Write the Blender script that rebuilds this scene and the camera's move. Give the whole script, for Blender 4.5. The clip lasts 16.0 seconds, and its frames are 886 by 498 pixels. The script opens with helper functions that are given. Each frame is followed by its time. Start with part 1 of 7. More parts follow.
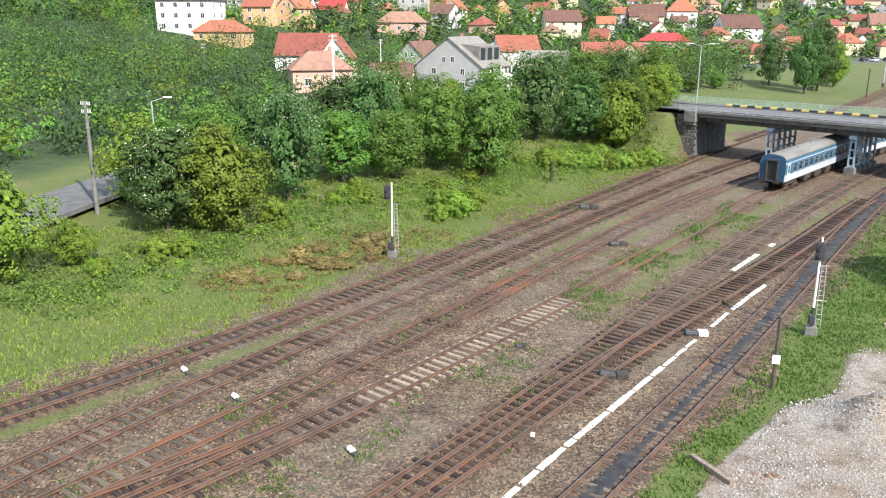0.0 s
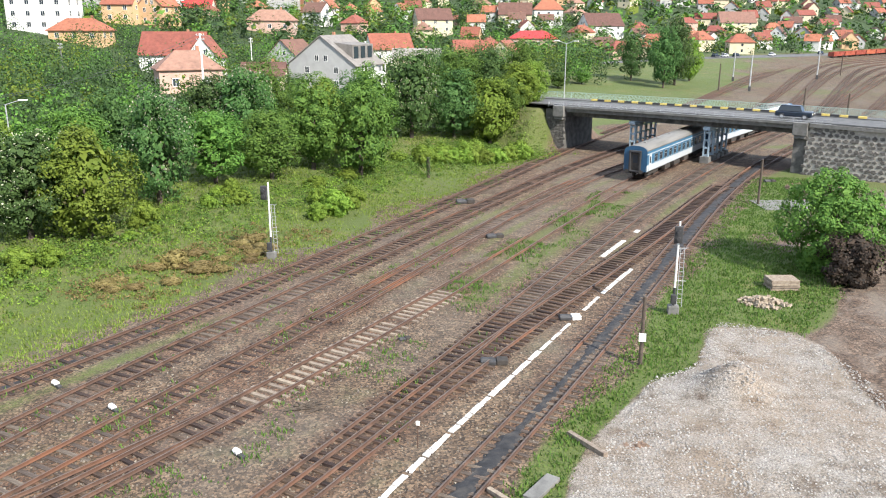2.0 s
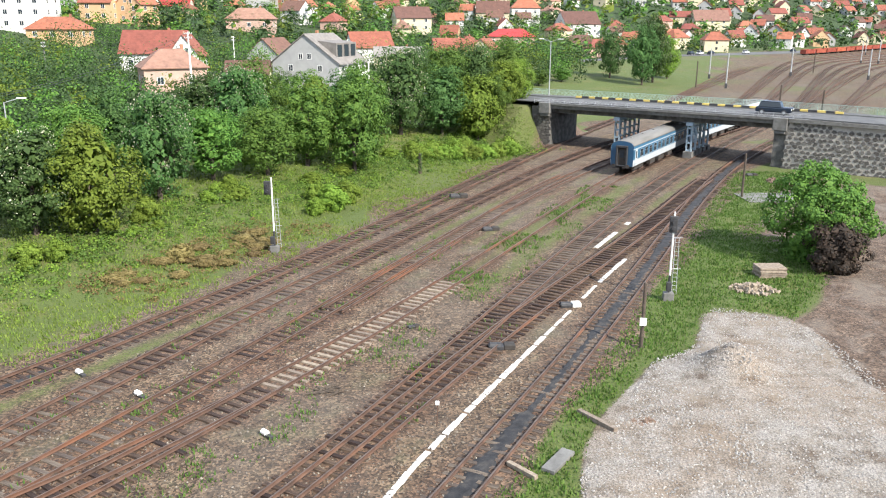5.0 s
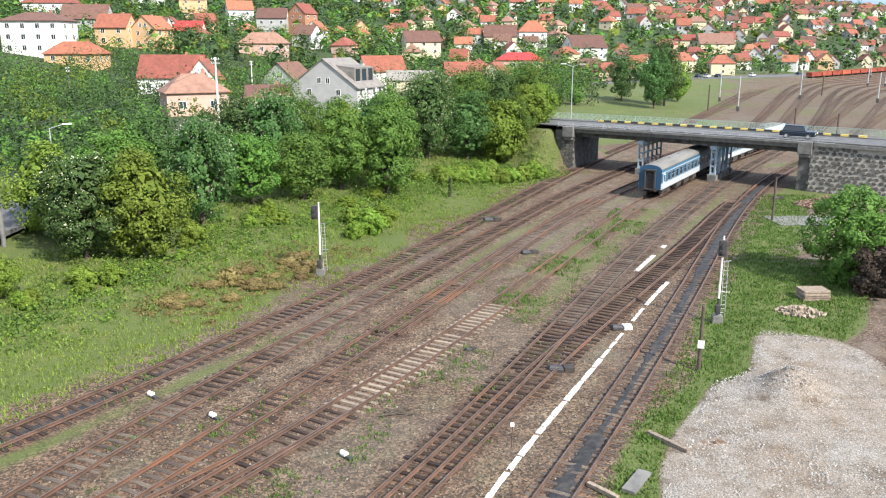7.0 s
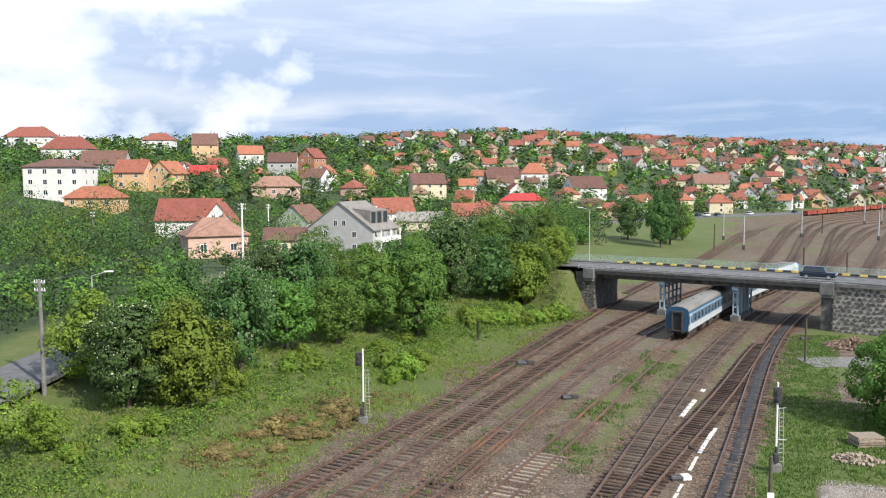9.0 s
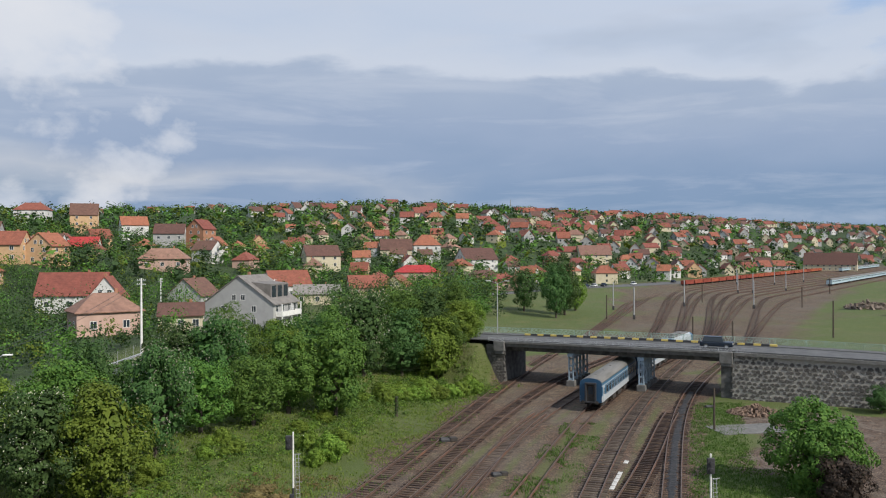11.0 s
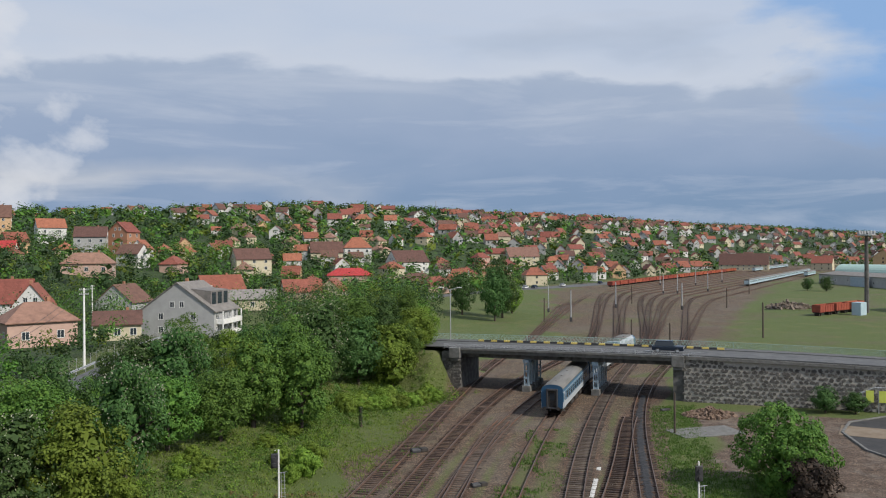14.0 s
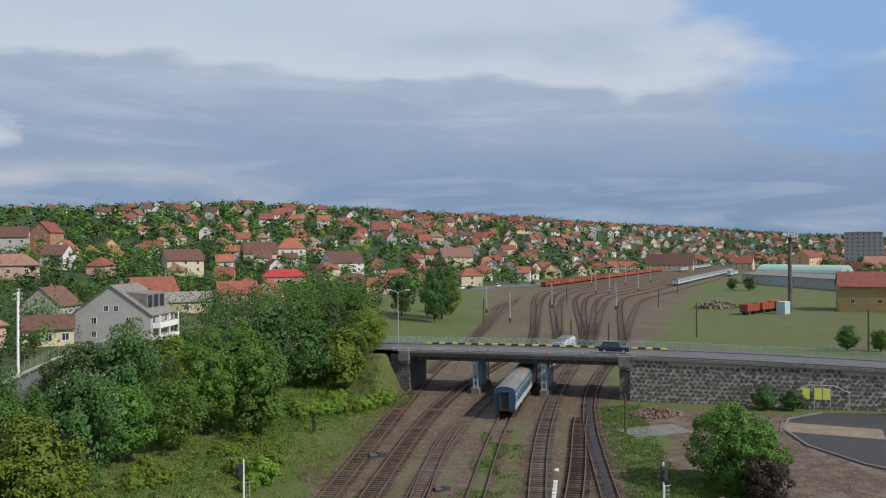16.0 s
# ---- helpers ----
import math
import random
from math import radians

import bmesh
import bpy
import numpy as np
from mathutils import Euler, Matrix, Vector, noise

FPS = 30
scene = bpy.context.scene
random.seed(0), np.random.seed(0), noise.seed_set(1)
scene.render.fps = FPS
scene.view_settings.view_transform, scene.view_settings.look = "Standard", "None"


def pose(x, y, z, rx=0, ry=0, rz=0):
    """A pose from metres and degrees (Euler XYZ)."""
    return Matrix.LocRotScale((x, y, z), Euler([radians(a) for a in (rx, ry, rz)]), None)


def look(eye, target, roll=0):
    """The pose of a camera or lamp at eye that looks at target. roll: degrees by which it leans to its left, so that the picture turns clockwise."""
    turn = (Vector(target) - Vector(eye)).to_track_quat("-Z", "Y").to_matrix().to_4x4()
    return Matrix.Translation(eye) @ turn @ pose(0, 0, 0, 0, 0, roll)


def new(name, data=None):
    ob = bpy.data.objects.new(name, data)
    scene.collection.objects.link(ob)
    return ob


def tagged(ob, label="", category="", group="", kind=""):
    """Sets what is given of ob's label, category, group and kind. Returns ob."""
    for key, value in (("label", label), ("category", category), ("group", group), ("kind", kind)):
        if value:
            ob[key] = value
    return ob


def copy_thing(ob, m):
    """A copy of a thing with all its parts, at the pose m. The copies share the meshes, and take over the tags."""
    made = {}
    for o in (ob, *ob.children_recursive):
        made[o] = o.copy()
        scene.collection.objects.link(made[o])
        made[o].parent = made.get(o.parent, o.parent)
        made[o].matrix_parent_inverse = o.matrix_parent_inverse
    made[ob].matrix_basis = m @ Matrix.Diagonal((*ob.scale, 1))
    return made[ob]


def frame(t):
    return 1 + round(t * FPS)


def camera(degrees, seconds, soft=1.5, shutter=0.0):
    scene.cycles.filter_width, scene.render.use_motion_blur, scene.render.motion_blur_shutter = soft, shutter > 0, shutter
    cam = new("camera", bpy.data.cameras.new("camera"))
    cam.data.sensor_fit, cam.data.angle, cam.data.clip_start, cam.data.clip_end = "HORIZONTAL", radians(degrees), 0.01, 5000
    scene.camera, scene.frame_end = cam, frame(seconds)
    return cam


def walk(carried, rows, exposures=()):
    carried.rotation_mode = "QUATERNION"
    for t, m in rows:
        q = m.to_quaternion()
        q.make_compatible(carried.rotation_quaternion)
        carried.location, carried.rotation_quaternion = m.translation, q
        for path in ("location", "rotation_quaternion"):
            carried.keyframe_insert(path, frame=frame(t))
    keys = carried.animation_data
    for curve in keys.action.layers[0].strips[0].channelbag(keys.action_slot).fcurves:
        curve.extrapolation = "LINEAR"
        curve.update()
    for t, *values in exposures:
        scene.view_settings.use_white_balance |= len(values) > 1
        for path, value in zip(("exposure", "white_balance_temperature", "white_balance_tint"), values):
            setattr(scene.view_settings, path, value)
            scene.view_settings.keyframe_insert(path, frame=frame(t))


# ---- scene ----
cam = camera(57.2, 16.0, soft=1.1)

PATH = [
    (0, (7.925, 3.071, 18.276), (7.324, 4.9, 17.733), 0.2),
    (0.5, (7.998, 3.015, 18.292), (7.466, 4.865, 17.749), 0.2),
    (1, (8.069, 2.862, 18.326), (7.661, 4.743, 17.782), 0.2),
    (1.5, (8.146, 2.672, 18.325), (7.806, 4.566, 17.78), 0.2),
    (2, (8.232, 2.413, 18.313), (7.913, 4.31, 17.767), 0.2),
    (2.5, (8.278, 2.12, 18.312), (7.99, 4.022, 17.765), 0.2),
    (3, (8.353, 1.783, 18.311), (8.079, 3.687, 17.763), 0.2),
    (3.5, (8.241, 1.42, 18.312), (7.982, 3.326, 17.764), 0.3),
    (6, (5.15, -0.419, 18.45), (4.886, 1.485, 17.898), 0.1),
    (6.5, (4.331, -0.739, 18.563), (4.066, 1.165, 18.01), 0.1),
    (7, (3.421, -1.037, 18.735), (3.153, 0.881, 18.236), 0.1),
    (7.5, (2.515, -1.322, 18.96), (2.242, 0.616, 18.547), 0.0),
    (8, (1.573, -1.595, 19.213), (1.296, 0.358, 18.883), 0.1),
    (8.5, (0.684, -1.875, 19.457), (0.402, 0.089, 19.207), -0.0),
    (9, (-0.151, -1.983, 19.638), (-0.422, -0.009, 19.468), -0.2),
    (9.5, (-1.082, -2.062, 19.744), (-1.259, -0.072, 19.654), -0.1),
    (10, (-2.009, -2.132, 19.84), (-2.054, -0.133, 19.829), -0.2),
    (12.5, (-6.494, -2.204, 20.812), (-6.452, -0.205, 20.818), -0.3),
    (13, (-7.316, -2.09, 20.955), (-7.23, -0.092, 20.96), -0.4),
    (13.5, (-8.126, -1.944, 21.085), (-7.989, 0.052, 21.089), -0.4),
    (14, (-8.911, -1.805, 21.199), (-8.713, 0.186, 21.202), -0.4),
    (14.5, (-9.647, -1.709, 21.292), (-9.402, 0.275, 21.295), -0.4),
    (15, (-10.383, -1.627, 21.393), (-10.094, 0.352, 21.396), -0.4),
    (15.5, (-11.085, -1.497, 21.514), (-10.761, 0.477, 21.517), -0.4),
    (16, (-11.769, -1.355, 21.615), (-11.401, 0.611, 21.617), -0.4),
]
walk(cam, [(t, look(eye, target, roll)) for t, eye, target, roll in PATH], ((0, 0.97), (3.5, 0.97), (7.0, 0.95), (8.5, 0.7), (9.5, 0.31), (10.2, -0.05), (12.5, -0.2), (16, -0.24)))

# ---- world, sun and exposure ----
SUN_AZ, SUN_EL = 130.0, 40.0   # compass-like: degrees clockwise from +y, and height
sun_dir = Vector((math.sin(radians(SUN_AZ)) * math.cos(radians(SUN_EL)),
                  math.cos(radians(SUN_AZ)) * math.cos(radians(SUN_EL)), math.sin(radians(SUN_EL))))
sun_data = bpy.data.lights.new("sun", "SUN")
sun_data.energy, sun_data.angle, sun_data.color = 5.0, radians(0.6), (1.0, 0.94, 0.85)
sun_ob = new("sun", sun_data)
sun_ob.matrix_world = look(sun_dir * 300, (0, 0, 0))
tagged(sun_ob, kind="structure")


def nodes_of(tree):
    def add(kind, **inputs):
        n = tree.nodes.new(kind)
        for k, v in inputs.items():
            n.inputs[k.replace("_", " ")].default_value = v
        return n
    return add


def ramp_of(tree, source, stops):
    n = tree.nodes.new("ShaderNodeValToRGB")
    e = n.color_ramp.elements
    while len(e) < len(stops):
        e.new(0.5)
    for el, (p, c) in zip(e, stops):
        el.position, el.color = p, (*c, 1) if len(c) == 3 else c
    tree.links.new(source, n.inputs[0])
    return n.outputs[0]


def mix_of(tree, fac, a, b, mode="MIX"):
    n = tree.nodes.new("ShaderNodeMix")
    n.data_type, n.blend_type = "RGBA", mode
    for value, socket in ((fac, n.inputs[0]), (a, n.inputs[6]), (b, n.inputs[7])):
        if hasattr(value, "links"):
            tree.links.new(value, socket)
        elif isinstance(value, (int, float)):
            socket.default_value = value
        else:
            socket.default_value = (*value, 1)
    return n.outputs[2]


def math_of(tree, op, a, b=0.0, clamp=False):
    n = tree.nodes.new("ShaderNodeMath")
    n.operation, n.use_clamp = op, clamp
    for value, socket in ((a, n.inputs[0]), (b, n.inputs[1])):
        if hasattr(value, "links"):
            tree.links.new(value, socket)
        else:
            socket.default_value = value
    return n.outputs[0]


def noise_of(tree, vector, scale, detail=5, rough=0.55, distort=0.0):
    n = tree.nodes.new("ShaderNodeTexNoise")
    n.inputs["Scale"].default_value, n.inputs["Detail"].default_value = scale, detail
    n.inputs["Roughness"].default_value, n.inputs["Distortion"].default_value = rough, distort
    if vector is not None:
        tree.links.new(vector, n.inputs["Vector"])
    return n.outputs["Fac"]


def build_world():
    w = bpy.data.worlds.new("sky")
    scene.world = w
    w.use_nodes = True
    t = w.node_tree
    t.nodes.clear()
    sky = t.nodes.new("ShaderNodeTexSky")
    sky.sky_type, sky.sun_disc = "NISHITA", False
    sky.sun_elevation, sky.sun_rotation = radians(SUN_EL), radians(SUN_AZ)
    sky.air_density, sky.dust_density, sky.ozone_density = 1.0, 1.5, 2.0
    co = t.nodes.new("ShaderNodeTexCoord").outputs["Generated"]
    sep = t.nodes.new("ShaderNodeSeparateXYZ")
    t.links.new(co, sep.inputs[0])
    # soft cloud sheet, slate towards the horizon and pale above
    mp = t.nodes.new("ShaderNodeMapping")
    mp.inputs["Scale"].default_value = (1.0, 1.0, 2.6)
    mp.inputs["Location"].default_value = (0.9, 0.3, 0.15)
    t.links.new(co, mp.inputs[0])
    big = noise_of(t, mp.outputs[0], 1.7, 5, 0.5, 0.2)
    fine = noise_of(t, mp.outputs[0], 4.5, 8, 0.55, 0.25)
    shape = math_of(t, "ADD", math_of(t, "MULTIPLY", big, 0.65), math_of(t, "MULTIPLY", fine, 0.35))
    lift = math_of(t, "ADD", sep.outputs["Z"], math_of(t, "MULTIPLY", math_of(t, "SUBTRACT", shape, 0.5), 0.30))
    sheet = ramp_of(t, lift, [(0.0, (3.2, 4.8, 7.2)), (0.06, (3.7, 5.2, 7.7)), (0.13, (4.9, 6.2, 8.6)), (0.187, (5.9, 7.1, 9.2)), (0.2, (8.9, 9.8, 11.4)), (0.25, (7.9, 9.1, 11.2)), (0.34, (8.6, 9.6, 11.5)), (0.6, (7.2, 8.6, 11.2))])
    # thin veil wisps over the sheet
    mp3 = t.nodes.new("ShaderNodeMapping")
    mp3.inputs["Scale"].default_value = (1.2, 1.2, 9.0)
    t.links.new(co, mp3.inputs[0])
    wisp = noise_of(t, mp3.outputs[0], 3.2, 9, 0.6, 0.5)
    sheet = mix_of(t, ramp_of(t, wisp, [(0.5, (0, 0, 0)), (0.75, (0.55, 0.55, 0.55))]), sheet, (8.6, 9.4, 11.0))
    # blue opening high in the north-east
    hole = t.nodes.new("ShaderNodeVectorMath")
    hole.operation = "DOT_PRODUCT"
    t.links.new(co, hole.inputs[0])
    hole.inputs[1].default_value = Vector((0.62, 0.70, 0.36)).normalized()
    blue = math_of(t, "ADD", math_of(t, "MULTIPLY", math_of(t, "SUBTRACT", hole.outputs["Value"], 0.965), 14.0), math_of(t, "MULTIPLY", math_of(t, "SUBTRACT", fine, 0.5), 1.6))
    sheet = mix_of(t, ramp_of(t, blue, [(0.0, (0, 0, 0)), (0.35, (0.85, 0.85, 0.85))]), sheet, (3.5, 6.3, 11.0))
    gaps = ramp_of(t, big, [(0.55, (0, 0, 0)), (0.68, (1, 1, 1))])
    col = mix_of(t, math_of(t, "MULTIPLY", gaps, 0.3), sheet, sky.outputs[0])
    # bright heaped clouds low in the north-west
    mp2 = t.nodes.new("ShaderNodeMapping")
    mp2.inputs["Scale"].default_value = (1.0, 1.0, 1.5)
    t.links.new(co, mp2.inputs[0])
    heap = noise_of(t, mp2.outputs[0], 5.0, 8, 0.52, 0.1)
    dot = t.nodes.new("ShaderNodeVectorMath")
    dot.operation = "DOT_PRODUCT"
    t.links.new(co, dot.inputs[0])
    dot.inputs[1].default_value = Vector((-0.50, 0.845, 0.19)).normalized()
    near = math_of(t, "MULTIPLY", math_of(t, "SUBTRACT", dot.outputs["Value"], 0.98), 8.0)
    cum = ramp_of(t, math_of(t, "ADD", heap, near), [(0.50, (0, 0, 0)), (0.545, (0.5, 0.5, 0.5)), (0.6, (0.8, 0.8, 0.8)), (0.72, (1, 1, 1))])
    col = mix_of(t, cum, col, (10.8, 11.2, 12.1))
    # a long bright streak under the sheet
    streak = math_of(t, "SUBTRACT", 1.0, math_of(t, "MULTIPLY", math_of(t, "ABSOLUTE", math_of(t, "SUBTRACT", math_of(t, "ADD", sep.outputs["Z"], math_of(t, "MULTIPLY", math_of(t, "SUBTRACT", heap, 0.5), 0.10)), 0.085)), 38.0), True)
    west = ramp_of(t, sep.outputs["X"], [(0.0, (1, 1, 1)), (0.16, (0, 0, 0))])
    col = mix_of(t, math_of(t, "MULTIPLY", math_of(t, "MULTIPLY", streak, west), math_of(t, "MULTIPLY", ramp_of(t, big, [(0.4, (0, 0, 0)), (0.55, (1, 1, 1))]), 0.38)), col, (11.5, 11.3, 11.2))
    bg = t.nodes.new("ShaderNodeBackground")
    bg.inputs["Strength"].default_value = 0.074
    t.links.new(col, bg.inputs[0])
    out = t.nodes.new("ShaderNodeOutputWorld")
    t.links.new(bg.outputs[0], out.inputs[0])


build_world()


# ---- materials ----
def mat(name, stops, scale=1.0, rough=0.85, metal=0.0, bump=0.0, bump_scale=None, detail=6, random_tint=0.0, stretch=(1, 1, 1), island=0.0, second=None):
    """A surface whose colour runs over stops by noise of that scale (per metre)."""
    m = bpy.data.materials.new(name)
    m.use_nodes = True
    t = m.node_tree
    b = t.nodes["Principled BSDF"]
    co = t.nodes.new("ShaderNodeTexCoord").outputs["Object"]
    mp = t.nodes.new("ShaderNodeMapping")
    mp.inputs["Scale"].default_value = stretch
    t.links.new(co, mp.inputs[0])
    v = mp.outputs[0]
    f = noise_of(t, v, scale, detail, 0.62)
    k = len(stops)
    c = ramp_of(t, f, [(0.3 + 0.4 * i / max(1, k - 1), s) for i, s in enumerate(stops)])
    if second:
        f2 = noise_of(t, v, second[0], 4, 0.6)
        c = mix_of(t, ramp_of(t, f2, [(second[1], (0, 0, 0)), (second[2], (1, 1, 1))]), c, second[3])
    if random_tint or island:
        src = t.nodes.new("ShaderNodeNewGeometry").outputs["Random Per Island"] if island else t.nodes.new("ShaderNodeObjectInfo").outputs["Random"]
        amount = island or random_tint
        hs = t.nodes.new("ShaderNodeHueSaturation")
        t.links.new(c, hs.inputs["Color"])
        t.links.new(math_of(t, "ADD", math_of(t, "MULTIPLY", src, 2 * amount), 1 - amount), hs.inputs["Value"])
        t.links.new(math_of(t, "ADD", math_of(t, "MULTIPLY", src, amount * 0.06), 0.5 - amount * 0.03), hs.inputs["Hue"])
        c = hs.outputs[0]
    t.links.new(c, b.inputs["Base Color"])
    b.inputs["Roughness"].default_value, b.inputs["Metallic"].default_value = rough, metal
    if bump:
        bn = t.nodes.new("ShaderNodeBump")
        bn.inputs["Strength"].default_value, bn.inputs["Distance"].default_value = min(1, bump), 0.05
        t.links.new(noise_of(t, v, bump_scale or scale * 4, 4, 0.6), bn.inputs["Height"])
        t.links.new(bn.outputs[0], b.inputs["Normal"])
    return m


def leafy(name, dark, light, amount=0.5):
    m = bpy.data.materials.new(name)
    m.use_nodes = True
    t = m.node_tree
    b = t.nodes["Principled BSDF"]
    g = t.nodes.new("ShaderNodeNewGeometry").outputs["Random Per Island"]
    o = t.nodes.new("ShaderNodeObjectInfo").outputs["Random"]
    c = ramp_of(t, g, [(0.0, dark), (1.0, light)])
    hs = t.nodes.new("ShaderNodeHueSaturation")
    t.links.new(c, hs.inputs["Color"])
    t.links.new(math_of(t, "ADD", math_of(t, "MULTIPLY", o, amount), 1 - amount / 2), hs.inputs["Value"])
    t.links.new(math_of(t, "ADD", math_of(t, "MULTIPLY", o, 0.03), 0.492), hs.inputs["Hue"])
    t.links.new(hs.outputs[0], b.inputs["Base Color"])
    b.inputs["Roughness"].default_value = 0.7
    b.inputs["Specular IOR Level"].default_value = 0.25
    tr = t.nodes.new("ShaderNodeBsdfTranslucent")
    t.links.new(hs.outputs[0], tr.inputs[0])
    mx = t.nodes.new("ShaderNodeMixShader")
    mx.inputs[0].default_value = 0.25
    t.links.new(b.outputs[0], mx.inputs[1])
    t.links.new(tr.outputs[0], mx.inputs[2])
    t.links.new(mx.outputs[0], t.nodes["Material Output"].inputs[0])
    return m


def glass_mat(name, tint=(0.03, 0.04, 0.05)):
    m = bpy.data.materials.new(name)
    m.use_nodes = True
    b = m.node_tree.nodes["Principled BSDF"]
    b.inputs["Base Color"].default_value = (*tint, 1)
    b.inputs["Roughness"].default_value = 0.08
    return m


M = {}
M["rust"] = mat("rail_rust", [(0.04, 0.024, 0.017), (0.08, 0.044, 0.03), (0.13, 0.074, 0.05)], 1.2, 0.85, 0.0, 0.3, second=(0.12, 0.54, 0.68, (0.15, 0.066, 0.035)))
M["railtop"] = mat("rail_running_face", [(0.08, 0.055, 0.043), (0.15, 0.112, 0.09)], 1.5, 0.5, 0.3, second=(0.12, 0.54, 0.68, (0.16, 0.078, 0.046)))
M["wood"] = mat("sleeper_wood", [(0.014, 0.009, 0.007), (0.042, 0.025, 0.018), (0.1, 0.062, 0.044)], 4.0, 0.92, 0, 0.4, 25, random_tint=0.55, stretch=(0.3, 3, 1))
M["conc_sl"] = mat("sleeper_concrete", [(0.13, 0.096, 0.072), (0.21, 0.168, 0.128), (0.275, 0.232, 0.182)], 5.0, 0.9, 0, 0.3, random_tint=0.25)
M["wood_grey"] = mat("sleeper_wood_bleached", [(0.04, 0.029, 0.022), (0.085, 0.064, 0.05), (0.14, 0.112, 0.09)], 4.0, 0.92, 0, 0.4, 25, random_tint=0.4, stretch=(0.3, 3, 1))
M["concrete"] = mat("concrete", [(0.0864, 0.0848, 0.07952), (0.144, 0.1416, 0.1328), (0.1904, 0.188, 0.176)], 1.6, 0.9, 0, 0.25, 30, second=(0.7, 0.5, 0.72, (0.1152, 0.1096, 0.0976)))
M["dark_conc"] = mat("stained_concrete", [(0.04, 0.0384, 0.036), (0.096, 0.092, 0.084), (0.16, 0.152, 0.14)], 1.2, 0.9, 0, 0.3)
M["asphalt"] = mat("asphalt", [(0.0612, 0.0632, 0.06528), (0.092, 0.0936, 0.0952), (0.1192, 0.1192, 0.1192)], 0.9, 0.9, 0, 0.2, 60)
M["white"] = mat("white_paint", [(0.62, 0.61, 0.58), (0.8, 0.79, 0.76)], 3.0, 0.6)
M["wornwhite"] = mat("worn_white_paint", [(0.244, 0.23, 0.202), (0.501, 0.488, 0.46), (0.558, 0.544, 0.523)], 2.5, 0.8)
M["yellow"] = mat("yellow_paint", [(0.5, 0.37, 0.08), (0.66, 0.52, 0.16)], 3.0, 0.7)
# dark asphalt; the large shadow over the lot is kept in this colour
M["fresh_asphalt"] = mat("dark_asphalt_shadowed", [(0.022, 0.022, 0.024), (0.045, 0.043, 0.042)], 0.7, 0.9, 0, 0.2, 50)
M["black"] = mat("black_paint", [(0.02, 0.02, 0.022), (0.045, 0.045, 0.047)], 3.0, 0.6)
M["steelblue"] = mat("blue_grey_painted_steel", [(0.2, 0.28, 0.34), (0.29, 0.37, 0.43), (0.34, 0.41, 0.46)], 2.0, 0.6, 0, 0.1, second=(3.0, 0.62, 0.75, (0.2, 0.13, 0.09)))
M["greensteel"] = mat("green_painted_steel", [(0.24, 0.36, 0.32), (0.36, 0.48, 0.43)], 2.0, 0.6)
M["galv"] = mat("galvanised_steel", [(0.336, 0.344, 0.352), (0.464, 0.472, 0.48)], 3.0, 0.5, 0.4)
M["stone"] = mat("wall_stone", [(0.048, 0.0448, 0.04), (0.1, 0.092, 0.0832), (0.168, 0.156, 0.14)], 3.0, 0.9, 0, 0.4, random_tint=0.35, island=0.35)
M["mortar"] = mat("mortar", [(0.28, 0.26, 0.225), (0.39, 0.365, 0.325)], 3.0, 0.95)
M["trainblue"] = mat("train_blue_paint", [(0.02, 0.085, 0.155), (0.03, 0.11, 0.19)], 0.8, 0.45)
M["traindark"] = mat("train_dark_blue_paint", [(0.014, 0.055, 0.115), (0.02, 0.075, 0.145)], 0.8, 0.5)
M["trainwhite"] = mat("train_white_paint", [(0.34, 0.37, 0.39), (0.44, 0.47, 0.49)], 0.7, 0.45)
M["trainroof"] = mat("train_roof_dirt", [(0.096, 0.0944, 0.0864), (0.148, 0.144, 0.1344), (0.188, 0.184, 0.172)], 0.9, 0.8, 0, 0.1, stretch=(0.15, 1.5, 1))
M["under"] = mat("underframe_grime", [(0.018, 0.016, 0.014), (0.05, 0.042, 0.036)], 3.0, 0.85)
M["glass"] = glass_mat("window_glass")
M["frame"] = mat("window_frame_pale", [(0.6, 0.6, 0.58), (0.75, 0.75, 0.72)], 4.0, 0.5)
M["bark"] = mat("bark", [(0.04, 0.032, 0.025), (0.11, 0.085, 0.065)], 6.0, 0.95, 0, 0.5)
M["leaf_a"] = leafy("leaf_mid_green", (0.05, 0.106, 0.017), (0.125, 0.205, 0.034))
M["leaf_b"] = leafy("leaf_dark_green", (0.032, 0.072, 0.017), (0.086, 0.15, 0.04))
M["leaf_c"] = leafy("leaf_yellow_green", (0.09, 0.146, 0.016), (0.185, 0.255, 0.034))
# darker, bluer copy of the leaf green: shade of the far woods in colour
M["leaf_far_shade"] = leafy("leaf_far_wood_shaded", (0.03, 0.062, 0.02), (0.066, 0.112, 0.034))
M["leaf_red"] = leafy("leaf_purple", (0.02, 0.017, 0.014), (0.062, 0.04, 0.03))
M["leaf_brown"] = leafy("leaf_dry_brown", (0.11, 0.085, 0.03), (0.24, 0.175, 0.075))
M["blossom"] = leafy("chestnut_blossom", (0.3, 0.3, 0.2), (0.5, 0.49, 0.38))
M["grass"] = leafy("grass_blades", (0.092, 0.142, 0.018), (0.2, 0.24, 0.05), 0.2)
M["weed"] = leafy("weed_leaves", (0.048, 0.096, 0.014), (0.125, 0.18, 0.036), 0.2)
M["red_paint"] = mat("wagon_red_paint", [(0.24, 0.055, 0.03), (0.4, 0.1, 0.05)], 0.6, 0.7, random_tint=0.25)
M["orange_paint"] = mat("orange_paint", [(0.5, 0.13, 0.04), (0.62, 0.19, 0.06)], 0.6, 0.6)
